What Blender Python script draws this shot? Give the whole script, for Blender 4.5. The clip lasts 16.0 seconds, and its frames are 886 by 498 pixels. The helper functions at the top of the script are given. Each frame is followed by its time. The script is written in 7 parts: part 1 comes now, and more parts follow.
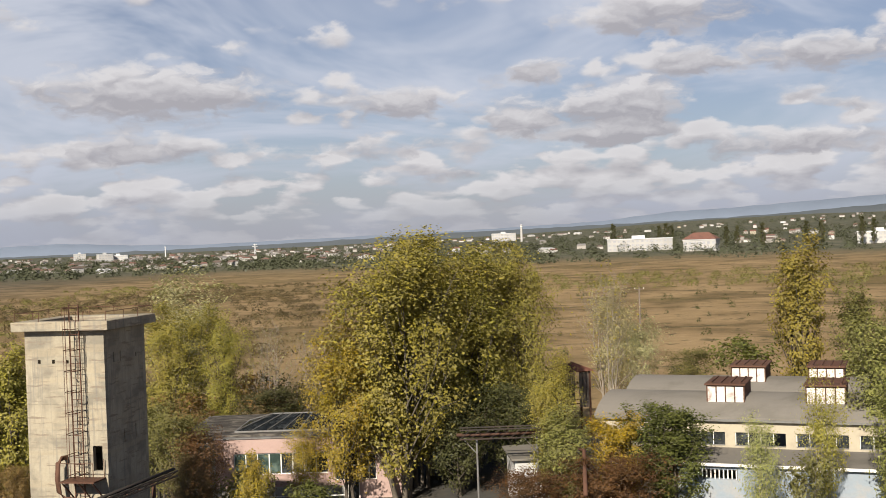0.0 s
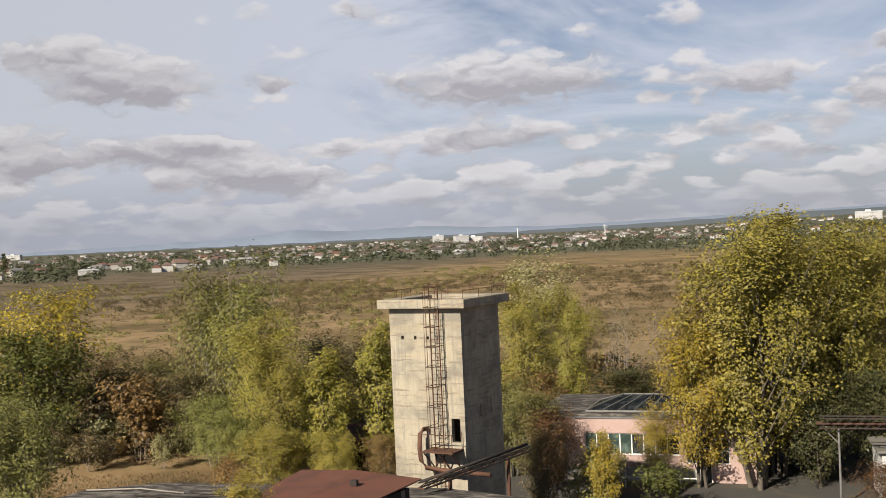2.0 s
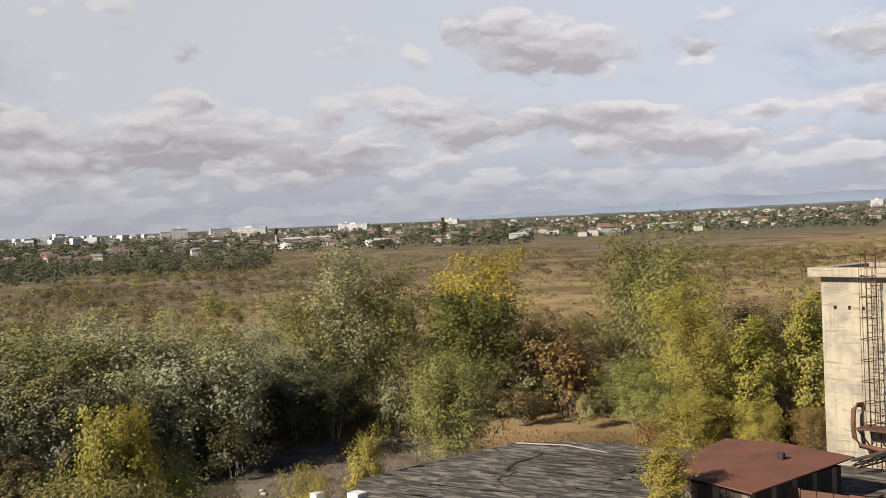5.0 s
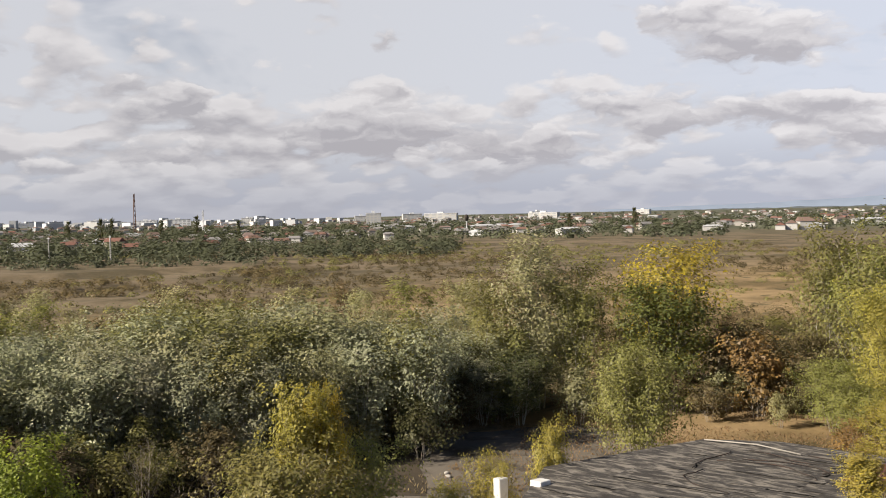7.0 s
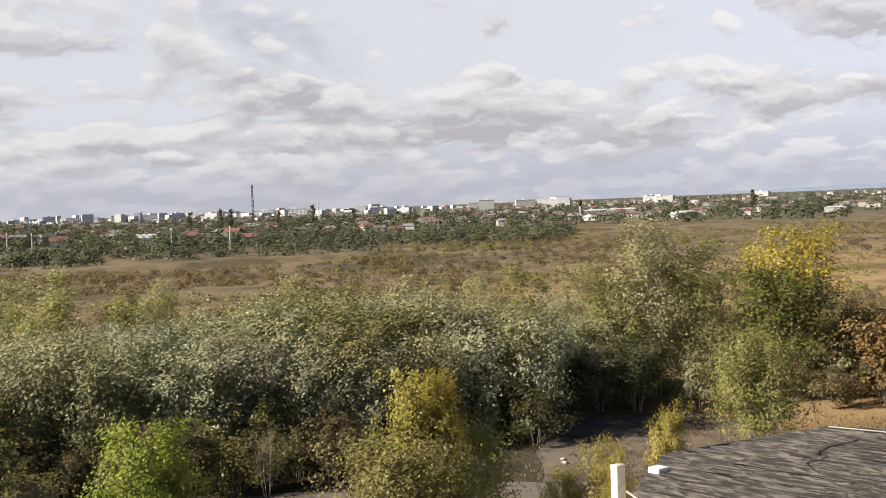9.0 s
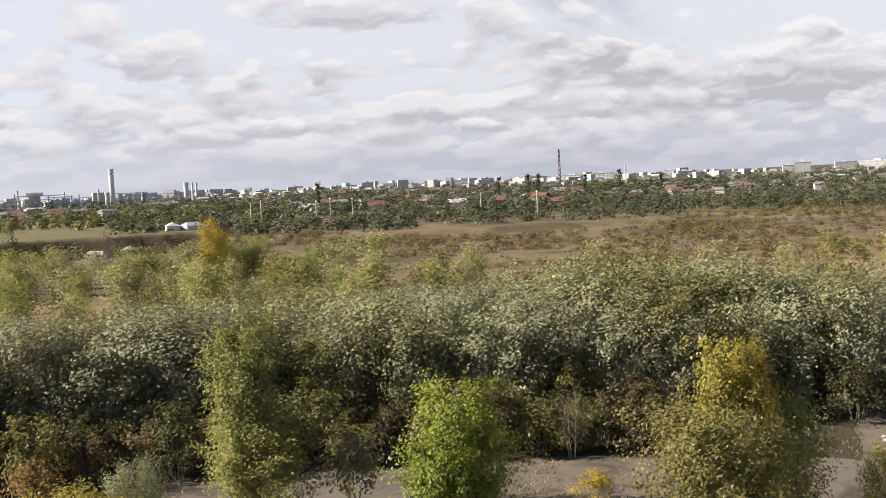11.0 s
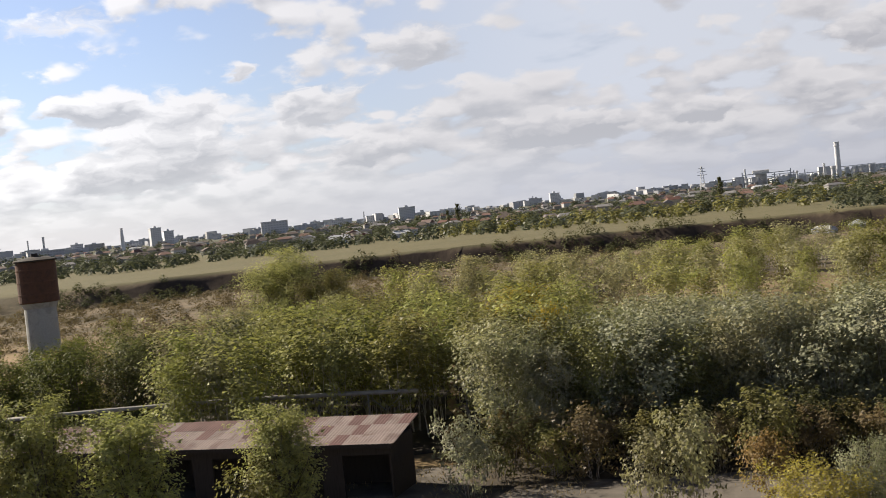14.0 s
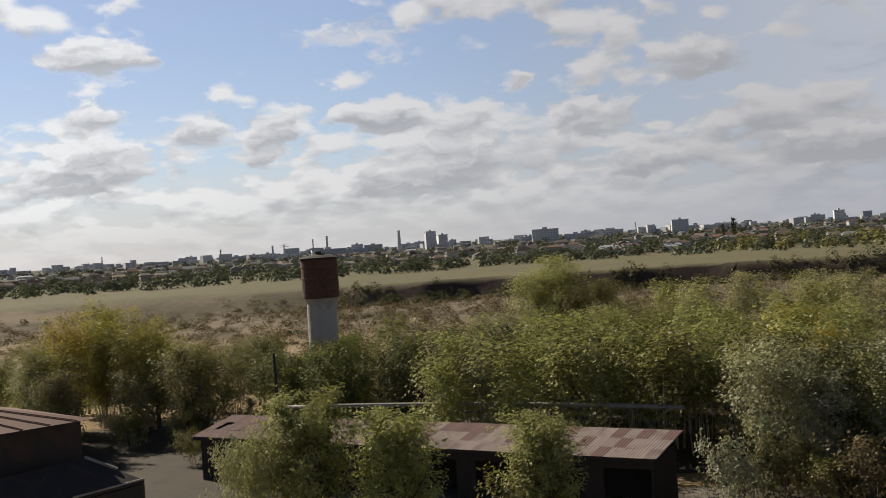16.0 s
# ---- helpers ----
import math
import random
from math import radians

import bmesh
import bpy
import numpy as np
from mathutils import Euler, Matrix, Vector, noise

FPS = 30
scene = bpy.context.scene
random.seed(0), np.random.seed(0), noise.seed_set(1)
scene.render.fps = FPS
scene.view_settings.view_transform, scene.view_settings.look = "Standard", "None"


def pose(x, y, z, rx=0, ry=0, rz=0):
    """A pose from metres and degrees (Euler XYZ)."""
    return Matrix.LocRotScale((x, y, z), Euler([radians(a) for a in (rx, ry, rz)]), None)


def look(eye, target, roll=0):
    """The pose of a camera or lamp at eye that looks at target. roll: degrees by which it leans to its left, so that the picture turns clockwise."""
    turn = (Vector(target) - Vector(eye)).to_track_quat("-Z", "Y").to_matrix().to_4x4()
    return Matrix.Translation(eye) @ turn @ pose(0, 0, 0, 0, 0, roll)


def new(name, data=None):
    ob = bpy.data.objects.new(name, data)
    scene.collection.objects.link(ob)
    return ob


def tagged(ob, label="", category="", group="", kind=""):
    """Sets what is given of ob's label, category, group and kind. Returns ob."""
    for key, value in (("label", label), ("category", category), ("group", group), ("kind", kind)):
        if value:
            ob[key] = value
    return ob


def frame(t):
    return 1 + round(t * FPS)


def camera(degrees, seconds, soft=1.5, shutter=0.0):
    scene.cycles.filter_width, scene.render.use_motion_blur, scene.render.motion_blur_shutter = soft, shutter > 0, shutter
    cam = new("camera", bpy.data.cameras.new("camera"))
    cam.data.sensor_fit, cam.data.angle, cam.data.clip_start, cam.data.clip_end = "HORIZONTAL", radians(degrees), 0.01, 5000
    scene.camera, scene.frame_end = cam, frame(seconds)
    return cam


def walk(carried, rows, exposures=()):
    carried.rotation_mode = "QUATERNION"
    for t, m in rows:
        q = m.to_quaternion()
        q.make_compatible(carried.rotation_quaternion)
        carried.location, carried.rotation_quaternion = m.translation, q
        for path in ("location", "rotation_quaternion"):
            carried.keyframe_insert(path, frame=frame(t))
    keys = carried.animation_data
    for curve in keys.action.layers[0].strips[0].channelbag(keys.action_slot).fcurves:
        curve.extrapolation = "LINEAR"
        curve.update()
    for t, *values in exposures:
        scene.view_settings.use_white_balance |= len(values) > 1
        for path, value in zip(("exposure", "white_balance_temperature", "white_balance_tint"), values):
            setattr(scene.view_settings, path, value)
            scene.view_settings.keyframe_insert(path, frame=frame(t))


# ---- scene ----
cam = camera(42.24, 16.0, soft=0.9)
EYE = (0.0, 0.0, 16.5)


def view(turn, tilt, roll):
    """A look from the roof top: degrees turned left from +y, tilted up, leaning."""
    a, b = radians(turn), radians(tilt)
    aim = Vector((-math.sin(a) * math.cos(b), math.cos(a) * math.cos(b), math.sin(b)))
    return look(EYE, Vector(EYE) + aim * 100, roll)


PATH = [
    (0.0, view(0.00, -0.50, -2.08)),
    (0.5, view(3.88, 0.65, -1.38)),
    (1.0, view(8.93, 0.72, -0.58)),
    (1.5, view(14.21, 0.04, -1.95)),
    (2.0, view(17.36, -0.77, -2.55)),
    (2.5, view(21.12, -1.56, -3.07)),
    (3.0, view(24.40, -1.56, -3.12)),
    (3.5, view(28.88, -1.71, -2.66)),
    (4.0, view(33.03, -1.26, -2.58)),
    (4.5, view(35.00, -1.52, -2.51)),
    (5.0, view(38.37, -1.59, -2.56)),
    (5.2, view(38.98, -1.61, -2.30)),
    (7.3, view(48.81, -2.17, -1.96)),
    (7.5, view(49.04, -2.48, -2.50)),
    (8.0, view(49.69, -2.14, -2.67)),
    (8.2, view(50.63, -1.99, -2.58)),
    (10.3, view(63.67, -3.66, -3.48)),
    (10.5, view(66.63, -3.51, -3.52)),
    (11.0, view(68.80, -3.47, -2.76)),
    (11.5, view(73.99, -3.80, -2.89)),
    (12.0, view(80.88, -3.84, -3.81)),
    (12.5, view(88.43, -4.17, -4.31)),
    (13.0, view(95.27, -3.91, -4.71)),
    (13.5, view(100.27, -3.13, -5.24)),
    (14.0, view(104.01, -1.98, -5.88)),
    (14.5, view(105.30, -1.83, -4.91)),
    (15.0, view(108.73, -1.76, -3.48)),
    (15.5, view(113.89, -1.05, -3.02)),
    (16.0, view(117.34, -0.40, -3.79)),
]
EXPOSURES = [(0, 0.63, 6400, 12), (5, 0.78, 6430, 12), (8, 1.02, 6450, 12), (11, 1.20, 6380, 13), (12.5, 1.23, 6380, 13), (14.5, 0.80, 6380, 12), (16, 0.46, 6380, 11)]
walk(cam, PATH, EXPOSURES)

# ---- sky and sun ----
SUN_TURN, SUN_HEIGHT = 160.0, 32.0      # degrees left of +y, degrees up
SUN_WAY = Vector((-math.sin(radians(SUN_TURN)) * math.cos(radians(SUN_HEIGHT)),
                  math.cos(radians(SUN_TURN)) * math.cos(radians(SUN_HEIGHT)),
                  math.sin(radians(SUN_HEIGHT))))
sun_data = bpy.data.lights.new("sun", "SUN")
sun_data.energy, sun_data.angle, sun_data.color = 5.0, radians(0.6), (1.0, 0.90, 0.72)
sun = new("sun", sun_data)
sun.matrix_world = look(SUN_WAY * 300, (0, 0, 0))


class Nodes:
    """Short writing of node trees."""

    def __init__(self, tree):
        self.tree = tree
        tree.nodes.clear()

    def add(self, kind, **settings):
        n = self.tree.nodes.new(kind)
        for key, value in settings.items():
            if key == "operation":
                n.operation = value
            elif key == "data_type":
                n.data_type = value
            elif key == "blend_type":
                n.blend_type = value
            elif key == "noise_dimensions":
                n.noise_dimensions = value
            elif key == "feature":
                n.feature = value
        return n

    def put(self, value, socket):
        if isinstance(value, bpy.types.NodeSocket):
            self.tree.links.new(value, socket)
        elif isinstance(value, (tuple, list)) and len(value) == 3 and socket.type == "RGBA":
            socket.default_value = (*value, 1)
        else:
            socket.default_value = value

    def math(self, operation, a, b=0.0, c=0.0, clamp=False):
        n = self.add("ShaderNodeMath", operation=operation)
        n.use_clamp = clamp
        for v, s in zip((a, b, c), n.inputs):
            self.put(v, s)
        return n.outputs[0]

    def vec(self, operation, a, b=(0, 0, 0)):
        n = self.add("ShaderNodeVectorMath", operation=operation)
        self.put(a, n.inputs[0])
        self.put(b, n.inputs[1])
        return n.outputs[0]

    def scale(self, a, k):
        n = self.add("ShaderNodeVectorMath", operation="SCALE")
        self.put(a, n.inputs[0])
        self.put(k, n.inputs[3])
        return n.outputs[0]

    def join(self, x, y, z=0.0):
        n = self.add("ShaderNodeCombineXYZ")
        for v, s in zip((x, y, z), n.inputs):
            self.put(v, s)
        return n.outputs[0]

    def split(self, v):
        n = self.add("ShaderNodeSeparateXYZ")
        self.put(v, n.inputs[0])
        return n.outputs

    def noise(self, v, scale=5.0, detail=4.0, rough=0.55, warp=0.0):
        n = self.add("ShaderNodeTexNoise", noise_dimensions="3D")
        self.put(v, n.inputs["Vector"])
        for key, value in (("Scale", scale), ("Detail", detail), ("Roughness", rough), ("Distortion", warp)):
            self.put(value, n.inputs[key])
        return n.outputs[0]

    def step(self, v, low, high, a=0.0, b=1.0):
        n = self.add("ShaderNodeMapRange")
        n.interpolation_type = "SMOOTHSTEP"
        for x, s in zip((v, low, high, a, b), n.inputs):
            self.put(x, s)
        return n.outputs[0]

    def mix(self, k, a, b, how="MIX"):
        n = self.add("ShaderNodeMix", data_type="RGBA", blend_type=how)
        self.put(k, n.inputs[0])
        self.put(a, n.inputs[6])
        self.put(b, n.inputs[7])
        return n.outputs[2]


world = bpy.data.worlds.new("sky")
scene.world = world
world.use_nodes = True
w = Nodes(world.node_tree)
way = w.add("ShaderNodeTexCoord").outputs["Generated"]
sky_x, sky_y, sky_z = w.split(way)
nishita = w.add("ShaderNodeTexSky")
nishita.sky_type, nishita.sun_disc = "NISHITA", False
nishita.sun_elevation, nishita.sun_rotation = radians(SUN_HEIGHT), radians(-SUN_TURN)
nishita.air_density, nishita.dust_density = 1.0, 0.3
clear = w.mix(1.0, nishita.outputs[0], (0.038, 0.039, 0.046), "MULTIPLY")

flat = w.math("SQRT", w.math("ADD", w.math("MULTIPLY", sky_x, sky_x), w.math("MULTIPLY", sky_y, sky_y)))
turn = w.math("MULTIPLY", w.math("ARCTAN2", w.math("MULTIPLY", sky_x, -1.0), sky_y), 57.296)   # degrees left of +y
rise = w.math("MULTIPLY", w.math("ARCTAN2", sky_z, flat), 57.296)                               # degrees up
up = w.math("MAXIMUM", sky_z, 0.0)


def cloud_field(lift):
    """Cloud density on a level layer, seen a little higher up by lift."""
    z = w.math("ADD", up, lift)

    def layer(offset, shift):
        far = w.math("DIVIDE", 1.0, w.math("ADD", z, offset))
        return w.vec("ADD", w.join(w.math("MULTIPLY", w.math("DIVIDE", sky_x, flat), far), w.math("MULTIPLY", w.math("DIVIDE", sky_y, flat), far), 0.0), shift)

    big = w.noise(layer(0.19, (3.7, 1.2, 0.4)), 2.5, 2.0, 0.5)
    middle = w.noise(layer(0.25, (1.3, 7.1, 2.4)), 7.0, 3.0, 0.5)
    fine = w.noise(layer(0.40, (8.3, 2.1, 5.4)), 24.0, 4.0, 0.55)
    wisp = w.noise(layer(0.30, (2.3, 4.1, 1.4)), 9.0, 3.0, 0.6)
    puffs = w.add("ShaderNodeTexVoronoi", feature="SMOOTH_F1")
    w.put(w.vec("ADD", layer(0.45, (5.3, 3.1, 0.7)), w.scale(w.join(wisp, fine, 0.0), 0.07)), puffs.inputs["Vector"])
    puffs.inputs["Scale"].default_value, puffs.inputs["Smoothness"].default_value = 14.0, 0.3
    heap = w.math("SUBTRACT", 0.62, puffs.outputs["Distance"])
    mass = w.math("ADD", w.math("MULTIPLY", big, 0.48), w.math("ADD", w.math("MULTIPLY", middle, 0.33), w.math("MULTIPLY", fine, 0.12)))
    return w.math("ADD", mass, w.math("MULTIPLY", heap, 0.22))


# where the day's clouds stand: degrees left, degrees up at the flat base, half width, height, weight
CLOUDS_NORTH = [
    (-20.5, 5.29, 1.75, 0.78, 0.8),
    (-18.9, 7.38, 4.58, 1.82, 1.0),
    (-17.7, 5.89, 1.14, 0.85, 0.8),
    (-17.7, 3.49, 4.71, 1.47, 1.0),
    (-12.1, 7.66, 1.62, 1.16, 0.8),
    (-11.0, 9.71, 4.71, 2.26, 1.0),
    (-9.3, 5.45, 2.69, 2.06, 1.2),
    (-8.5, 4.25, 2.69, 1.05, 0.8),
    (-4.9, 7.60, 2.09, 1.15, 0.9),
    (-4.1, 5.14, 1.68, 1.58, 0.9),
    (-0.7, 2.89, 1.48, 0.84, 0.7),
    (1.5, 6.19, 3.30, 1.58, 0.9),
    (2.8, 3.99, 5.39, 1.40, 0.7),
    (14.1, 6.45, 6.33, 2.55, 1.1),
    (14.7, 4.16, 4.18, 1.35, 0.9),
    (20.9, 10.71, 1.41, 1.01, 0.8),
    (22.6, 4.17, 1.35, 0.80, 0.7),
]
CLOUDS_NORTH_WEST = [
    (23.8, 2.21, 3.10, 1.49, 0.8),
    (25.3, 7.45, 1.01, 0.67, 0.8),
    (26.7, 2.93, 2.29, 1.78, 0.9),
    (29.0, 4.57, 1.89, 0.82, 0.7),
    (32.1, 6.81, 4.04, 2.45, 1.1),
    (32.3, 3.92, 3.23, 1.39, 1.0),
    (35.6, 8.65, 2.83, 1.76, 0.8),
    (37.0, 3.31, 1.21, 1.40, 0.8),
    (38.9, 4.65, 2.83, 1.39, 0.9),
    (42.4, 2.28, 3.91, 2.23, 0.9),
    (50.4, 5.74, 1.35, 0.81, 0.7),
    (50.4, 8.17, 1.14, 1.15, 0.8),
    (51.3, 3.17, 4.58, 3.13, 1.1),
    (59.9, 5.31, 1.08, 1.23, 0.7),
    (60.1, 5.20, 1.35, 1.09, 0.8),
    (61.5, 2.62, 3.50, 1.50, 0.8),
    (62.5, 4.54, 1.48, 1.10, 0.8),
]
CLOUDS_WEST = [
    (63.4, 5.97, 2.42, 1.23, 0.9),
    (67.1, 2.05, 1.75, 0.98, 0.9),
    (69.0, 5.22, 1.08, 1.10, 0.8),
    (72.6, 7.60, 4.71, 1.48, 1.0),
    (74.3, 4.81, 1.89, 1.77, 0.8),
    (76.0, 2.56, 2.83, 0.96, 0.9),
    (79.6, 2.16, 2.29, 1.11, 0.8),
    (82.6, 5.55, 2.96, 1.77, 1.0),
    (82.7, 1.83, 2.29, 0.94, 0.7),
    (85.2, 3.16, 1.48, 0.79, 0.7),
    (90.4, 3.12, 1.48, 0.82, 0.8),
    (90.5, 3.05, 1.55, 1.21, 0.8),
    (97.1, 2.82, 2.83, 1.20, 0.8),
    (98.0, 2.93, 3.50, 1.66, 0.9),
    (104.3, 7.36, 2.42, 1.90, 1.2),
    (107.2, 2.76, 2.83, 1.39, 1.0),
    (109.5, 5.09, 2.49, 1.65, 1.1),
]
CLOUDS_SOUTH_WEST = [
    (113.4, 7.36, 0.88, 0.94, 1.1),
    (115.7, 5.50, 1.75, 1.62, 1.0),
    (116.5, 3.24, 4.18, 2.31, 1.1),
    (118.9, 2.37, 2.69, 1.35, 0.9),
    (120.1, 5.98, 1.89, 1.19, 1.1),
    (120.1, 6.00, 1.89, 1.11, 0.9),
    (121.2, 9.66, 3.64, 1.79, 0.7),
    (125.1, 5.62, 1.13, 1.87, 1.1),
    (126.3, 4.13, 1.08, 1.55, 1.0),
    (128.9, 5.47, 1.48, 1.69, 1.1),
    (133.6, 4.50, 2.16, 1.50, 1.0),
    (133.6, 9.04, 2.63, 1.84, 1.2),
    (134.0, 6.23, 1.19, 1.75, 1.1),
    (135.4, 3.24, 3.10, 2.13, 1.0),
    (137.4, 6.37, 0.7, 0.65, 0.8),
]
angle = w.join(turn, rise, 0.0)
billow = w.add("ShaderNodeTexNoise", noise_dimensions="2D")
w.put(w.vec("MULTIPLY", angle, (0.55, 1.1, 1.0)), billow.inputs["Vector"])
billow.inputs["Scale"].default_value, billow.inputs["Detail"].default_value, billow.inputs["Roughness"].default_value = 1.0, 4.0, 0.5
stir = w.vec("MULTIPLY", w.vec("SUBTRACT", billow.outputs["Color"], (0.5, 0.5, 0.5)), (3.0, 0.75, 0.0))
angle = w.vec("ADD", angle, stir)
body, height_sum, count = 0.0, 0.0, 0
for a, e, half, tall, weight in CLOUDS_NORTH + CLOUDS_NORTH_WEST + CLOUDS_WEST + CLOUDS_SOUTH_WEST:
    # one cloud: a heap that is widest near its base
    if count and count % 3 == 0:
        chain = w.add("ShaderNodeVectorMath", operation="MULTIPLY_ADD")
        for v, socket in zip((body, (1e-7, 1e-7, 0.0), angle), chain.inputs):
            w.put(v, socket)
        angle = chain.outputs[0]
    count += 1
    q = w.vec("MULTIPLY", w.vec("SUBTRACT", angle, (a, e + 0.42 * tall, 0.0)), (1.0 / (half * 1.08), 1.0 / (tall * 0.58), 0.0))
    near = w.add("ShaderNodeVectorMath", operation="DOT_PRODUCT")
    w.put(q, near.inputs[0])
    w.put(q, near.inputs[1])
    bell = w.math("MULTIPLY", w.math("POWER", 0.42, near.outputs["Value"]), weight)
    body = w.math("ADD", body, bell)
    height_sum = w.math("MULTIPLY_ADD", bell, w.split(q)[1], height_sum)
height_in = w.math("DIVIDE", height_sum, w.math("ADD", body, 0.12))
fluff = w.noise(w.vec("MULTIPLY", angle, (0.6, 1.3, 1.0)), 1.0, 4.0, 0.52)
fluff_up = w.noise(w.vec("MULTIPLY", w.vec("ADD", angle, (0.15, 0.34, 0.0)), (0.6, 1.3, 1.0)), 1.0, 3.0, 0.45)
heaps = w.math("ADD", w.math("MINIMUM", body, 1.25), w.math("MULTIPLY", w.math("SUBTRACT", fluff, 0.5), 1.1))
westward = w.math("MULTIPLY", w.step(turn, 45.0, 66.0), w.step(turn, 128.0, 114.0, 0.02, 0.058))
low_band = w.math("ADD", w.math("MULTIPLY", w.step(rise, 7.5, 2.6), 0.12), w.math("SUBTRACT", westward, 0.035))
here = w.math("ADD", cloud_field(0.0), low_band)
above = w.math("ADD", cloud_field(0.013), low_band)
deck = w.step(here, 0.515, 0.60)
heap_cover = w.step(heaps, 0.40, 0.86)
cover = w.math("SUBTRACT", 1.0, w.math("MULTIPLY", w.math("SUBTRACT", 1.0, deck), w.math("SUBTRACT", 1.0, heap_cover)))
thick = w.math("MAXIMUM", w.step(here, 0.55, 0.74), w.step(heaps, 0.75, 1.5))
deck_lit = w.math("ADD", w.math("MULTIPLY", w.math("SUBTRACT", here, above), 4.6), 0.55)
heap_lit = w.math("ADD", w.math("MULTIPLY", w.math("SUBTRACT", fluff, fluff_up), 1.7), w.math("MULTIPLY_ADD", height_in, 1.1, 0.40))
lit = w.math("ADD", w.math("MULTIPLY", deck_lit, w.math("SUBTRACT", 1.0, heap_cover)), w.math("MULTIPLY", heap_lit, heap_cover), clamp=True)
lit = w.math("SUBTRACT", w.math("ADD", lit, w.step(turn, 96.0, 116.0, 0.0, 0.26)), w.math("MULTIPLY", thick, 0.22), clamp=True)
sunward = w.step(turn, 62.0, 150.0)
grey = w.mix(w.step(turn, 45.0, 112.0), (0.44, 0.425, 0.445), (0.53, 0.54, 0.565))
bright = w.mix(w.step(turn, 95.0, 145.0), (0.79, 0.77, 0.76), (1.32, 1.31, 1.28))
cloud = w.mix(lit, grey, bright)
veil_noise = w.noise(w.join(w.math("MULTIPLY", turn, 0.05), w.math("MULTIPLY", rise, 0.16), 0.0), 1.0, 5.0, 0.6, 0.8)
hazier = w.math("MULTIPLY", w.step(turn, 6.0, 26.0), 0.22)
veil = w.math("MULTIPLY", w.step(w.math("ADD", veil_noise, hazier), 0.40, 0.64, 0.28, 1.0), w.step(rise, 18.0, 12.5))
veil = w.math("MULTIPLY", veil, w.step(turn, 118.0, 94.0, 0.30, 0.93))
nearer_sun = w.math("ADD", 1.0, w.math("MULTIPLY", w.step(turn, 88.0, 124.0, 0.0, 1.0), w.step(rise, 22.0, 12.0)))
lower_sky = w.step(rise, 26.0, 13.0, 1.0, 1.4)
pale = w.mix(veil, w.scale(clear, w.math("MULTIPLY", nearer_sun, lower_sky)), w.mix(sunward, w.mix(w.step(turn, 20.0, 55.0), (0.63, 0.67, 0.75), (0.70, 0.715, 0.745)), (0.72, 0.81, 0.96)))
misty = w.math("MULTIPLY", w.step(rise, 5.0, 0.2), 0.75)
pale = w.mix(misty, pale, w.mix(sunward, (0.38, 0.40, 0.47), (0.90, 0.90, 0.91)))
cover = w.math("MULTIPLY", cover, w.step(rise, 0.6, 3.2, 0.25, 0.92))
cover = w.math("MULTIPLY", cover, w.step(rise, 19.0, 12.5, 0.05, 1.0))
painted = w.scale(w.mix(cover, pale, cloud), w.step(turn, 64.0, 4.0, 0.96, 1.17))
ground_glow = w.mix(w.step(rise, -3.0, -0.5), (0.12, 0.11, 0.08), painted)
back = w.add("ShaderNodeBackground")
w.put(ground_glow, back.inputs[0])
back.inputs[1].default_value = 0.52
w.tree.links.new(back.outputs[0], w.add("ShaderNodeOutputWorld").inputs[0])

# ---- materials ----
def material(name):
    m = bpy.data.materials.new(name)
    m.use_nodes = True
    return m, Nodes(m.node_tree)


def finish(n, colour, rough=0.8, metal=0.0, bump=None, strength=0.3, distance=0.02, spec=0.3):
    s = n.add("ShaderNodeBsdfPrincipled")
    n.put(colour, s.inputs["Base Color"])
    n.put(rough, s.inputs["Roughness"])
    n.put(metal, s.inputs["Metallic"])
    n.put(spec, s.inputs["Specular IOR Level"])
    if bump is not None:
        b = n.add("ShaderNodeBump")
        b.inputs["Strength"].default_value, b.inputs["Distance"].default_value = strength, distance
        n.put(bump, b.inputs["Height"])
        n.put(b.outputs[0], s.inputs["Normal"])
    n.tree.links.new(s.outputs[0], n.add("ShaderNodeOutputMaterial").inputs[0])


def surface(name, base, stain=None, grain=9.0, patch=0.8, rough=0.85, metal=0.0, depth=0.02, vary=0.25, stretch=(1, 1, 1), amount=0.6, low=0.45):
    """A worn surface: base colour, stains of a second colour at a large scale, grain at a small one."""
    m, n = material(name)
    at = n.vec("MULTIPLY", n.add("ShaderNodeTexCoord").outputs["Object"], stretch)
    chance = n.add("ShaderNodeObjectInfo").outputs["Random"]
    at = n.vec("ADD", at, n.join(n.math("MULTIPLY", chance, 37.0), n.math("MULTIPLY", chance, 11.0), 0.0))
    fine = n.noise(at, grain, 6.0, 0.65)
    wide = n.noise(at, patch, 4.0, 0.6, 0.6)
    k = n.math("MULTIPLY", n.step(wide, low, low + 0.25), amount)
    colour = n.mix(k, base, stain or tuple(c * 0.55 for c in base))
    tone = n.math("ADD", n.math("MULTIPLY", n.math("SUBTRACT", fine, 0.5), 2 * vary), n.math("ADD", 0.9, n.math("MULTIPLY", chance, 0.2)))
    colour = n.mix(1.0, colour, n.join(tone, tone, tone), "MULTIPLY")
    finish(n, colour, n.math("ADD", n.math("MULTIPLY", fine, 0.2), rough - 0.1), metal, fine, 0.35, depth)
    return m


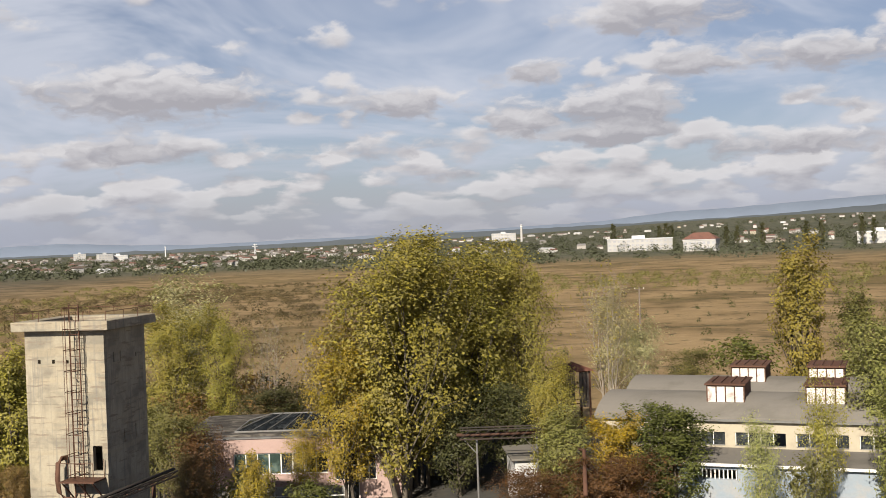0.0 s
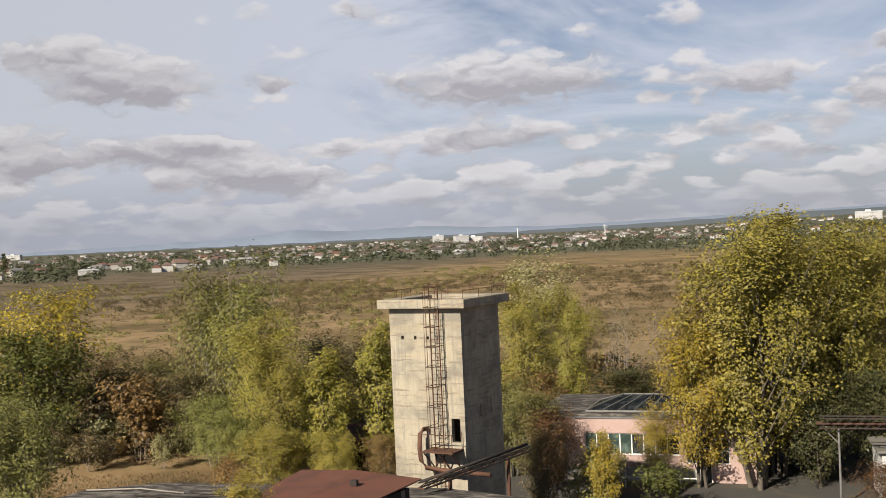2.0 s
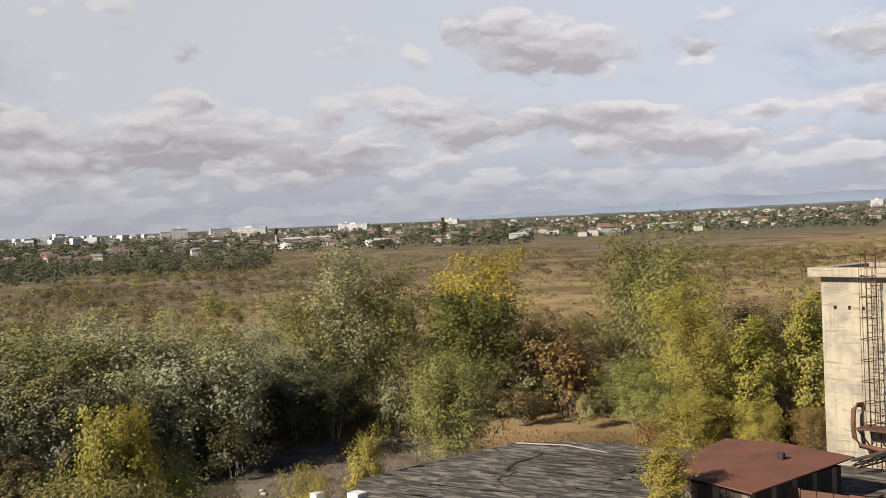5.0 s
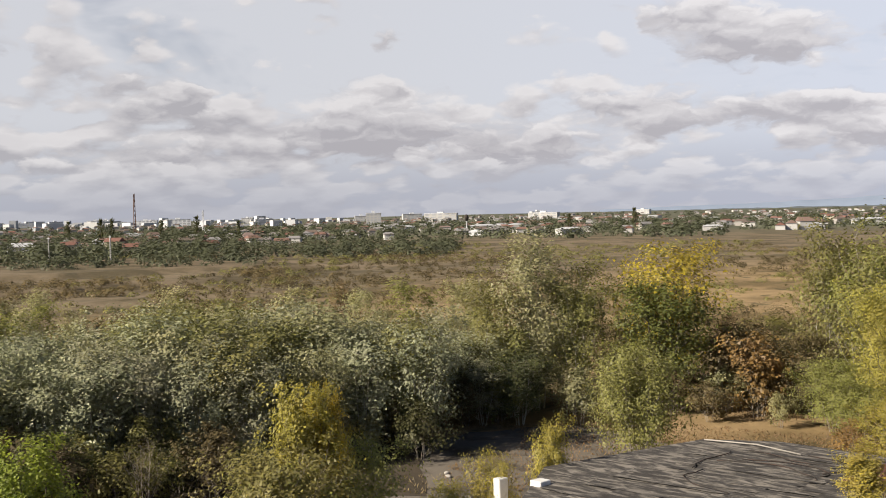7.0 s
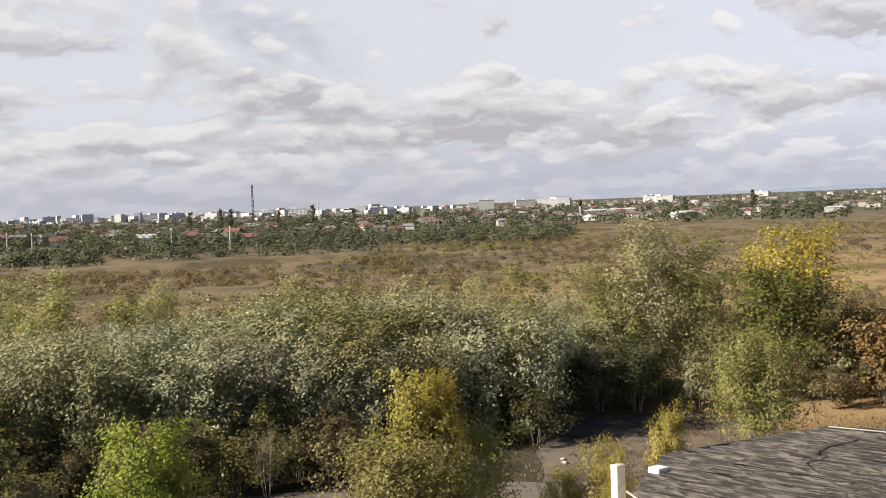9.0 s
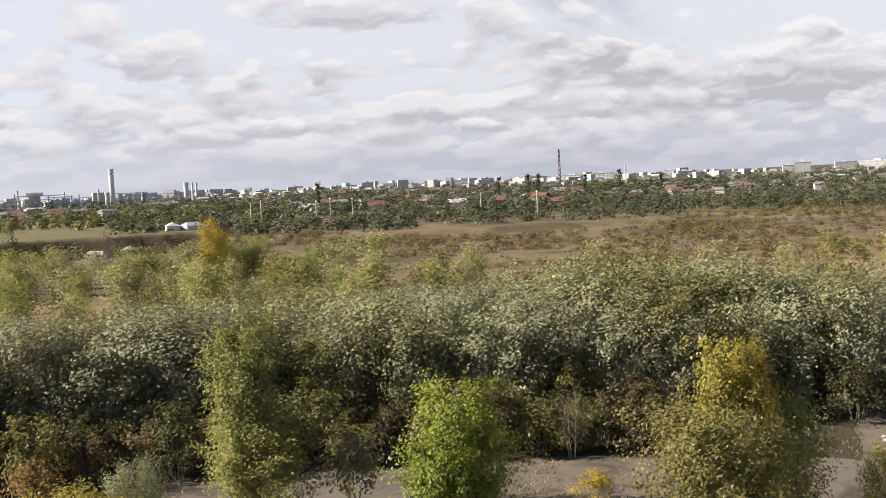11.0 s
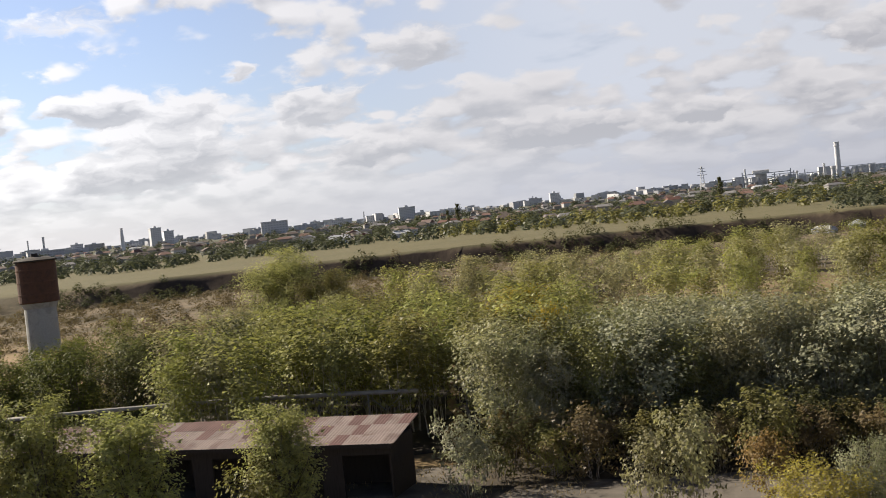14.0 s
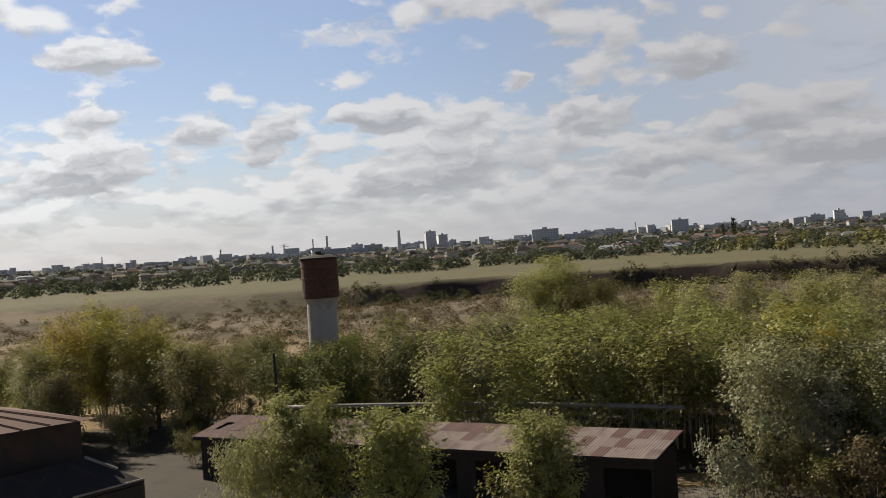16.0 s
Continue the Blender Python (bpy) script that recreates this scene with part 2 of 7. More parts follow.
def leaf_material(name, through_light=0.35, pale=0.0, hue=0.490):
    """Leaves: the tree's own colour, each leaf a little off; pale leaf backs where they show."""
    m, n = material(name)
    own = n.add("ShaderNodeObjectInfo")
    chance = n.add("ShaderNodeNewGeometry").outputs["Random Per Island"]
    place = n.add("ShaderNodeTexCoord").outputs["Object"]
    wide = n.noise(place, 0.45, 2.0, 0.5)
    hsv = n.add("ShaderNodeHueSaturation")
    n.put(n.math("ADD", hue, n.math("MULTIPLY", n.math("SUBTRACT", wide, 0.5), 0.035)), hsv.inputs["Hue"])
    n.put(n.math("ADD", 0.85, n.math("MULTIPLY", chance, 0.25)), hsv.inputs["Saturation"])
    n.put(n.math("ADD", 0.82, n.math("MULTIPLY", chance, 0.40)), hsv.inputs["Value"])
    n.put(own.outputs["Color"], hsv.inputs["Color"])
    colour = hsv.outputs[0]
    if pale:
        colour = n.mix(n.step(chance, 1.0 - pale, 1.0, 0.0, 0.5), colour, (0.27, 0.285, 0.21))
    d = n.add("ShaderNodeBsdfDiffuse")
    n.put(colour, d.inputs[0])
    t = n.add("ShaderNodeBsdfTranslucent")
    n.put(n.mix(1.0, colour, (1.0, 1.04, 0.80), "MULTIPLY"), t.inputs[0])
    g = n.add("ShaderNodeBsdfGlossy")
    g.inputs["Roughness"].default_value = 0.45
    n.put((0.9, 0.9, 0.9), g.inputs[0])
    mix1, mix2 = n.add("ShaderNodeMixShader"), n.add("ShaderNodeMixShader")
    mix1.inputs[0].default_value, mix2.inputs[0].default_value = through_light, 0.012
    n.tree.links.new(d.outputs[0], mix1.inputs[1])
    n.tree.links.new(t.outputs[0], mix1.inputs[2])
    n.tree.links.new(mix1.outputs[0], mix2.inputs[1])
    n.tree.links.new(g.outputs[0], mix2.inputs[2])
    n.tree.links.new(mix2.outputs[0], n.add("ShaderNodeOutputMaterial").inputs[0])
    return m


LEAF = leaf_material("leaf", 0.38)
LEAF_SILVER = leaf_material("silver_leaf", 0.24, 0.06, 0.496)
LEAF_FAR = leaf_material("scrub_leaf", 0.2)
BARK = surface("bark", (0.115, 0.098, 0.078), (0.055, 0.046, 0.037), grain=14, patch=2.0, depth=0.03)
BARK_PALE = surface("pale_bark", (0.42, 0.39, 0.33), (0.20, 0.17, 0.14), grain=16, patch=2.5, depth=0.02)
TWIG = surface("grey_twig", (0.30, 0.26, 0.22), (0.17, 0.14, 0.12), grain=16, patch=2.5)
CONCRETE = surface("weathered_concrete", (0.53, 0.48, 0.38), (0.33, 0.30, 0.245), grain=5, patch=0.5, stretch=(1, 1, 2.2), vary=0.16, amount=0.7)


def tower_concrete():
    """Board-marked concrete with rusty level streaks and dark runs down from the rim."""
    m, n = material("board_marked_concrete")
    at = n.add("ShaderNodeTexCoord").outputs["Object"]
    z = n.split(at)[2]
    fine = n.noise(at, 7.0, 6.0, 0.65)
    wide = n.noise(at, 0.7, 4.0, 0.6, 0.5)
    level = n.noise(n.vec("MULTIPLY", at, (0.7, 0.7, 6.5)), 1.0, 4.0, 0.6)
    lift = n.noise(n.vec("MULTIPLY", at, (0.12, 0.12, 2.2)), 1.0, 1.0, 0.4)
    runs = n.noise(n.vec("MULTIPLY", at, (6.0, 6.0, 0.25)), 1.0, 3.0, 0.6)
    colour = n.mix(n.step(wide, 0.36, 0.64), (0.38, 0.34, 0.262), (0.235, 0.215, 0.175))
    colour = n.mix(n.math("MULTIPLY", n.step(lift, 0.5, 0.6), 0.45), colour, (0.38, 0.325, 0.235))
    colour = n.mix(n.math("MULTIPLY", n.step(level, 0.54, 0.64), 0.85), colour, (0.22, 0.18, 0.14))
    colour = n.mix(n.math("MULTIPLY", n.step(runs, 0.50, 0.70), 0.65), colour, (0.20, 0.19, 0.175))
    tone = n.math("ADD", 0.82, n.math("MULTIPLY", fine, 0.36))
    colour = n.mix(1.0, colour, n.join(tone, tone, tone), "MULTIPLY")
    finish(n, colour, 0.9, 0.0, n.math("ADD", fine, n.math("MULTIPLY", level, 0.8)), 0.5, 0.03, 0.2)
    return m


TOWER_CONCRETE = tower_concrete()
CONCRETE_GREY = surface("grey_concrete", (0.36, 0.35, 0.33), (0.20, 0.20, 0.19), grain=6, patch=0.7, vary=0.2)
RUST = surface("rusty_steel", (0.12, 0.062, 0.042), (0.055, 0.035, 0.028), grain=10, patch=1.2, rough=0.8, metal=0.2)
RUST_ROOF = surface("rust_red_roof_sheet", (0.145, 0.062, 0.042), (0.075, 0.042, 0.034), grain=7, patch=0.5, rough=0.75, depth=0.01, vary=0.2)
DARK_METAL = surface("dark_sheet_metal", (0.036, 0.031, 0.028), (0.075, 0.045, 0.034), grain=8, patch=1.0, rough=0.85, metal=0.0)
STEEL = surface("grey_steel", (0.20, 0.20, 0.20), (0.12, 0.09, 0.07), grain=10, patch=1.5, rough=0.6, metal=0.4)
TAR = surface("tar_paper", (0.042, 0.038, 0.035), (0.21, 0.19, 0.165), grain=5, patch=1.3, stretch=(0.7, 2.2, 1), rough=0.85, depth=0.07, vary=0.6, amount=0.9, low=0.42)
ROOF_GREY = surface("grey_roof_felt", (0.185, 0.172, 0.155), (0.125, 0.117, 0.10), grain=5, patch=0.3, rough=0.9, vary=0.12)
SHED_ROOF = surface("faded_red_roof_panel", (0.235, 0.185, 0.165), (0.13, 0.08, 0.07), grain=6, patch=0.5, vary=0.25, amount=0.8)
SHED_ROOF_RED = surface("red_roof_panel", (0.135, 0.075, 0.066), (0.085, 0.05, 0.044), grain=6, patch=0.5, vary=0.2)
SHED_WALL = surface("dark_brown_boards", (0.036, 0.029, 0.026), (0.02, 0.017, 0.015), grain=8, patch=1.5, stretch=(6, 6, 0.6))
PINK = surface("pink_plaster", (0.46, 0.33, 0.30), (0.35, 0.25, 0.22), grain=9, patch=0.8, vary=0.12)
CREAM = surface("cream_plaster", (0.43, 0.385, 0.30), (0.26, 0.225, 0.18), grain=7, patch=0.7, vary=0.14)
WHITE_WALL = surface("flaking_whitewash", (0.56, 0.56, 0.56), (0.30, 0.25, 0.22), grain=7, patch=1.1, vary=0.16, low=0.5)
WHITE_PAINT = surface("white_paint", (0.78, 0.77, 0.74), (0.6, 0.58, 0.54), grain=9, patch=1.0, vary=0.08)
BLUE_WALL = surface("pale_blue_whitewash", (0.27, 0.32, 0.38), (0.36, 0.345, 0.33), grain=7, patch=0.9, vary=0.14)
WOOD = surface("grey_timber", (0.17, 0.14, 0.115), (0.09, 0.07, 0.06), grain=9, patch=2.0, stretch=(4, 4, 0.6))
PIPE_PALE = surface("pale_lagged_pipe", (0.30, 0.28, 0.25), (0.17, 0.14, 0.115), grain=8, patch=1.2, vary=0.15)
DIRT = surface("bare_dirt_and_concrete", (0.125, 0.108, 0.089), (0.045, 0.037, 0.028), grain=2.2, patch=0.28, rough=0.95, vary=0.3, depth=0.06, amount=0.9)
STONE = surface("pale_rubble", (0.38, 0.355, 0.325), grain=9, patch=2.0)
BRICKRED = surface("brick_red_tiles", (0.17, 0.085, 0.066), (0.12, 0.065, 0.055), grain=1.0, patch=0.3)
# Far blocks, plant and panes are paled to stand for distance haze.
FAR_BLOCK_HAZED = surface("hazed_far_concrete_panels", (0.64, 0.64, 0.66), (0.53, 0.53, 0.55), grain=0.5, patch=0.06, vary=0.1)
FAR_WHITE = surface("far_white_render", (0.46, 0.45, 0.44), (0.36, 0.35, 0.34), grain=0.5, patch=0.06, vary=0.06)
FAR_GREY_HAZED = surface("hazed_far_grey_plant", (0.54, 0.55, 0.57), (0.44, 0.44, 0.47), grain=0.5, patch=0.08, vary=0.12)
FAR_PANE_HAZED = surface("hazed_far_window", (0.36, 0.37, 0.40), grain=0.5, patch=0.1, rough=0.3)
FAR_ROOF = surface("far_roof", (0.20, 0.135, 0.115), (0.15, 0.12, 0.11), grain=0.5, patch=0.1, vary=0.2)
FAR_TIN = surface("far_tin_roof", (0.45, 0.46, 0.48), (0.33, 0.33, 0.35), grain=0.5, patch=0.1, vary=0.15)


def glass(name, tint):
    m, n = material(name)
    at = n.add("ShaderNodeTexCoord").outputs["Object"]
    dirt = n.noise(at, 1.7, 4.0, 0.6)
    finish(n, n.mix(n.step(dirt, 0.42, 0.7), tint, tuple(min(1, c * 2.2 + 0.03) for c in tint)), n.math("ADD", 0.08, n.math("MULTIPLY", dirt, 0.25)), 0.0, dirt, 0.05, 0.01, 0.6)
    return m


GLASS_DARK = glass("dusty_dark_glass", (0.022, 0.026, 0.028))
GLASS_GREEN = glass("green_dusty_glass", (0.035, 0.055, 0.048))
GLASS_PALE = surface("dirty_white_glazing", (0.66, 0.63, 0.60), (0.26, 0.16, 0.13), grain=6, patch=1.6, rough=0.35, vary=0.2, low=0.5, amount=0.9)


# ---- mesh helpers ----
def mesh_from(name, verts, faces, smooth=False):
    me = bpy.data.meshes.new(name)
    me.from_pydata(verts, [], faces)
    me.validate()
    me.update()
    if smooth:
        me.polygons.foreach_set("use_smooth", [True] * len(me.polygons))
    return me


def loose_mesh(name, corners):
    """A mesh of loose faces: corners is an array of n x (3 or 4) x 3."""
    count, k = corners.shape[:2]
    me = bpy.data.meshes.new(name)
    me.vertices.add(count * k)
    me.loops.add(count * k)
    me.polygons.add(count)
    me.vertices.foreach_set("co", np.ascontiguousarray(corners, dtype=np.float32).ravel())
    me.loops.foreach_set("vertex_index", np.arange(count * k, dtype=np.int32))
    me.polygons.foreach_set("loop_start", np.arange(0, count * k, k, dtype=np.int32))
    me.update(calc_edges=True)
    return me


def part(name, shape, mat, parent=None, label=""):
    """Links a bmesh or mesh as one object, under its thing or part."""
    me = shape
    if isinstance(shape, bmesh.types.BMesh):
        me = bpy.data.meshes.new(name)
        shape.to_mesh(me)
        shape.free()
    if mat is not None and not me.materials:
        me.materials.append(mat)
    ob = new(name, me)
    if parent is not None:
        ob.parent = parent
    if label:
        ob["label"] = label
    return ob


def thing(name, m, label, category, group="", kind=""):
    """An empty at the base of a thing made of parts."""
    ob = new(name)
    ob.matrix_world = m
    ob.empty_display_size = 0.2
    return tagged(ob, label, category, group, kind)


def box(bm, x0, x1, y0, y1, z0, z1, bevel=0.0):
    m = Matrix.Translation(((x0 + x1) / 2, (y0 + y1) / 2, (z0 + z1) / 2)) @ Matrix.Diagonal((abs(x1 - x0), abs(y1 - y0), abs(z1 - z0), 1))
    vs = bmesh.ops.create_cube(bm, size=1.0, matrix=m)["verts"]
    if bevel:
        es = list({e for v in vs for e in v.link_edges})
        bmesh.ops.bevel(bm, geom=es, offset=bevel, segments=1, affect="EDGES", clamp_overlap=True)
    return bm


def boxed(*args, bevel=0.0):
    return box(bmesh.new(), *args, bevel=bevel)


def rod(bm, a, b, r0, r1=None, sides=8, caps=True):
    """A round bar from a to b."""
    a, b = Vector(a), Vector(b)
    d = b - a
    m = Matrix.Translation((a + b) / 2) @ d.to_track_quat("Z", "Y").to_matrix().to_4x4()
    bmesh.ops.create_cone(bm, cap_ends=caps, segments=sides, radius1=r0, radius2=r0 if r1 is None else r1, depth=d.length, matrix=m)
    return bm


def roded(*args, **kw):
    return rod(bmesh.new(), *args, **kw)


def bar(bm, a, b, wide, deep=None):
    """A square bar from a to b."""
    a, b = Vector(a), Vector(b)
    d = b - a
    m = Matrix.Translation((a + b) / 2) @ d.to_track_quat("Z", "Y").to_matrix().to_4x4() @ Matrix.Diagonal((wide, deep or wide, d.length, 1))
    bmesh.ops.create_cube(bm, size=1.0, matrix=m)
    return bm


def lathe(profile, sides=32):
    """A turned shape from (radius, height) pairs."""
    verts, faces = [], []
    for r, z in profile:
        for k in range(sides):
            a = 2 * math.pi * k / sides
            verts.append((r * math.cos(a), r * math.sin(a), z))
    for i in range(len(profile) - 1):
        for k in range(sides):
            j = (k + 1) % sides
            faces.append((i * sides + k, i * sides + j, (i + 1) * sides + j, (i + 1) * sides + k))
    faces.append(tuple(range(sides))[::-1])
    faces.append(tuple((len(profile) - 1) * sides + k for k in range(sides)))
    return mesh_from("turned", verts, faces)


def wall_shape(length, height, thick, holes=()):
    """A wall along x from 0, its face at y = 0, thickness towards +y, with openings (x0, x1, z0, z1) right through."""
    xs = sorted({0.0, length, *[v for h in holes for v in h[:2]]})
    zs = sorted({0.0, height, *[v for h in holes for v in h[2:]]})

    def solid(i, j):
        if not (0 <= i < len(xs) - 1 and 0 <= j < len(zs) - 1):
            return False
        x, z = (xs[i] + xs[i + 1]) / 2, (zs[j] + zs[j + 1]) / 2
        return not any(h[0] < x < h[1] and h[2] < z < h[3] for h in holes)

    bm = bmesh.new()
    for i in range(len(xs) - 1):
        for j in range(len(zs) - 1):
            if not solid(i, j):
                continue
            a, b, c, d = xs[i], xs[i + 1], zs[j], zs[j + 1]
            quads = [[(a, 0, c), (b, 0, c), (b, 0, d), (a, 0, d)], [(b, thick, c), (a, thick, c), (a, thick, d), (b, thick, d)]]
            if not solid(i - 1, j):
                quads.append([(a, thick, c), (a, 0, c), (a, 0, d), (a, thick, d)])
            if not solid(i + 1, j):
                quads.append([(b, 0, c), (b, thick, c), (b, thick, d), (b, 0, d)])
            if not solid(i, j - 1):
                quads.append([(a, thick, c), (b, thick, c), (b, 0, c), (a, 0, c)])
            if not solid(i, j + 1):
                quads.append([(a, 0, d), (b, 0, d), (b, thick, d), (a, thick, d)])
            for q in quads:
                bm.faces.new([bm.verts.new(v) for v in q])
    bmesh.ops.remove_doubles(bm, verts=bm.verts, dist=0.0005)
    return bm


def polar(turn_deg, far, z=0.0):
    """A place at so many degrees left of +y and metres away from the roof top."""
    a = radians(turn_deg)
    return Vector((-far * math.sin(a), far * math.cos(a), z))


# ---- ground ----
def land(x, y):
    """Height of the ground: a low basin with a cut bank to a plateau, and hills far off."""
    far = math.hypot(x, y)
    t = math.degrees(math.atan2(-x, y))
    if t < -70:
        t += 360.0
    top = float(np.interp(t, [0, 25, 60, 82, 150, 200, 280], [0, 0.3, 2.2, 5.4, 5.4, 2.0, 0]))
    wob = 9 * noise.noise(Vector((x * 0.02, y * 0.02, 0.3))) + 4 * noise.noise(Vector((x * 0.08, y * 0.08, 5.3)))
    z = 0.0
    if t > 80:
        edge = 327 + wob
        run = float(np.interp(t, [80, 118, 130, 145], [5, 7, 45, 120]))
        k = min(1.0, max(0.0, (far - edge + run * 0.5) / run))
        z = top * k * k * (3 - 2 * k)
    else:
        e1 = float(np.interp(t, [55, 65, 74, 82], [300, 278, 246, 240])) + wob * 0.6
        e2 = float(np.interp(t, [50, 62, 77, 82], [345, 328, 312, 322])) + wob * 0.6
        s1 = min(1.0, max(0.0, (far - e1) / 2.5)) * float(np.interp(t, [52, 60, 78, 82], [0, 0.9, 0.9, 0.0]))
        s2 = min(1.0, max(0.0, (far - e2) / 5.0)) * float(np.interp(t, [48, 58, 78, 82], [0, 1.3, 1.4, 5.4]))
        rest = max(0.0, top - float(np.interp(t, [48, 58, 78, 82], [0, 2.2, 2.3, 5.4])))
        z = s1 + s2 + rest * min(1.0, max(0.0, (far - e2 - 5) / 160.0))
    if far > 120:
        z += min(1.0, (far - 120) / 200) * (0.5 * noise.noise(Vector((x * 0.015, y * 0.015, 1.7))) + 0.18 * noise.noise(Vector((x * 0.07, y * 0.07, 9.1))))
    if far > 900:
        rise = float(np.interp(t, [-60, -30, -18, -10, -3, 6, 14, 24, 300], [50, 62, 58, 40, 24, 8, 2, 0, 0]))
        k = min(1.0, (far - 900) / 2600.0)
        z += rise * k * (0.9 + 0.25 * noise.noise(Vector((x * 0.0012, y * 0.0012, 3.0))))
    return z


def ground_material():
    m, n = material("dry_grassland")
    at = n.add("ShaderNodeNewGeometry").outputs["Position"]
    px, py, pz = n.split(at)
    level = n.join(px, py, 0.0)
    wide = n.noise(level, 0.010, 4.0, 0.55, 0.5)
    middle = n.noise(level, 0.045, 5.0, 0.62, 0.4)
    small = n.noise(level, 0.40, 5.0, 0.65)
    tiny = n.noise(level, 3.0, 4.0, 0.7)
    straw = n.mix(n.step(middle, 0.35, 0.65), (0.37, 0.265, 0.145), (0.22, 0.155, 0.08))
    rough_grass = n.mix(small, (0.15, 0.115, 0.055), (0.23, 0.17, 0.08))
    colour = n.mix(n.step(wide, 0.50, 0.66), straw, rough_grass)
    colour = n.mix(n.math("MULTIPLY", n.step(middle, 0.52, 0.62), 0.42), colour, n.mix(small, (0.075, 0.062, 0.032), (0.13, 0.105, 0.05)))
    spots = n.noise(level, 0.16, 4.0, 0.65, 0.3)
    colour = n.mix(n.math("MULTIPLY", n.step(spots, 0.56, 0.64), 0.75), colour, (0.085, 0.075, 0.038))
    colour = n.mix(n.math("MULTIPLY", n.step(small, 0.60, 0.75), 0.6), colour, (0.40, 0.31, 0.20))
    basin = n.mix(n.step(middle, 0.4, 0.6), (0.165, 0.138, 0.104), (0.085, 0.075, 0.052))
    colour = n.mix(n.math("MULTIPLY", n.step(px, -120.0, -230.0), 0.75), colour, basin)
    meadow = n.mix(middle, (0.135, 0.128, 0.072), (0.195, 0.17, 0.10))
    colour = n.mix(n.step(pz, 4.2, 5.0), colour, meadow)
    out = n.math("SQRT", n.math("ADD", n.math("MULTIPLY", px, px), n.math("MULTIPLY", py, py)))
    distant = n.mix(n.step(middle, 0.40, 0.62), (0.085, 0.095, 0.065), (0.16, 0.15, 0.11))
    colour = n.mix(n.step(out, 560.0, 900.0), colour, distant)
    slope = n.split(n.add("ShaderNodeNewGeometry").outputs["Normal"])[2]
    soil = n.mix(small, (0.045, 0.035, 0.028), (0.11, 0.082, 0.062))
    colour = n.mix(n.step(slope, 0.93, 0.80), colour, soil)
    tone = n.math("ADD", 0.40, n.math("MULTIPLY", n.math("ADD", tiny, small), 0.44))
    colour = n.mix(1.0, colour, n.join(tone, tone, tone), "MULTIPLY")
    finish(n, colour, 0.95, 0.0, n.math("ADD", small, n.math("MULTIPLY", tiny, 0.4)), 0.6, 0.25, 0.1)
    return m


def make_ground():
    turns = [t for t in np.arange(-26, 142, 0.5)] + [t for t in np.arange(142, 334, 4.0)]
    fars = [0.0] + list(np.geomspace(6, 225, 40)) + list(np.arange(228, 372, 2.4)) + list(np.geomspace(378, 4900, 70))
    verts, faces = [(0, 0, 0)], []
    for r in fars[1:]:
        for t in turns:
            p = polar(t, r)
            verts.append((p.x, p.y, land(p.x, p.y)))
    k = len(turns)
    for j in range(k):
        faces.append((0, 1 + (j + 1) % k, 1 + j)[::-1])
    for i in range(len(fars) - 2):
        for j in range(k):
            q = (j + 1) % k
            faces.append((1 + i * k + j, 1 + (i + 1) * k + j, 1 + (i + 1) * k + q, 1 + i * k + q)[::-1])
    ob = part("ground", mesh_from("ground", verts, faces, True), ground_material())
    bm = bmesh.new()
    bm.from_mesh(ob.data)
    bmesh.ops.recalc_face_normals(bm, faces=bm.faces)
    if sum(f.normal.z for f in bm.faces) < 0:
        bmesh.ops.reverse_faces(bm, faces=bm.faces)
    bm.to_mesh(ob.data)
    bm.free()
    return tagged(ob, "dry straw and olive grassland with bare patches", "ground", kind="structure")


ground = make_ground()


def yard(name, ring, mat, label, category, z=0.02, rag=1.2, fine=10):
    """A flat patch of ground with a ragged edge."""
    pts = []
    for i, (x, y) in enumerate(ring):
        x2, y2 = ring[(i + 1) % len(ring)]
        for k in range(fine):
            u = k / fine
            px, py = x + (x2 - x) * u, y + (y2 - y) * u
            n1 = noise.noise(Vector((px * 0.3, py * 0.3, 2.0))) * rag
            n2 = noise.noise(Vector((px * 0.3, py * 0.3, 8.0))) * rag
            pts.append((px + n1, py + n2, z))
    ob = part(name, mesh_from(name, pts, [tuple(range(len(pts)))]), mat)
    return tagged(ob, label, category, kind="structure")


yard("pavement", [(-30, 60), (-44, 64), (-58, 66), (-62, 58), (-60, 40), (-66, 26), (-68, 8), (-70, -8), (-71, -20), (-66, -58), (-76, -74), (-66, -84), (-40, -60), (-36, -20), (-34, 10), (-30, 34)],
     DIRT, "worn concrete yard road with drifts of dry dirt", "yard")

# Dark litter tone, added so less light bounces up into the thicket.
DARK_LITTER = surface("leaf_litter", (0.055, 0.042, 0.028), (0.03, 0.024, 0.016), grain=3.0, patch=0.4, rough=0.95, vary=0.35, depth=0.05)
# Dark ground tone, added to cut light bounced onto the tower's east wall.
DARK_GROUND = surface("dark_ground_surface", (0.060, 0.057, 0.052), (0.10, 0.085, 0.06), grain=3.0, patch=0.3, rough=0.95, vary=0.3, depth=0.03)


def sector(t0, t1, r0, r1, steps=8):
    """Corners of a stretch between two turns and two distances."""
    turns = [t0 + (t1 - t0) * k / steps for k in range(steps + 1)]
    return [tuple(polar(t, r0).xy) for t in turns] + [tuple(polar(t, r1).xy) for t in turns[::-1]]


# Added dark sheets that keep the ground under the trees dim.
yard("leaf_litter", sector(49.0, 104.0, 66.0, 106.0, 12), DARK_LITTER, "dark litter sheet added under the thicket to cut bounced light", "ground", z=0.045)
yard("leaf_litter", sector(104.5, 141.0, 78.0, 118.0, 12), DARK_LITTER, "dark litter sheet added under the young wood to cut bounced light", "ground", z=0.045)
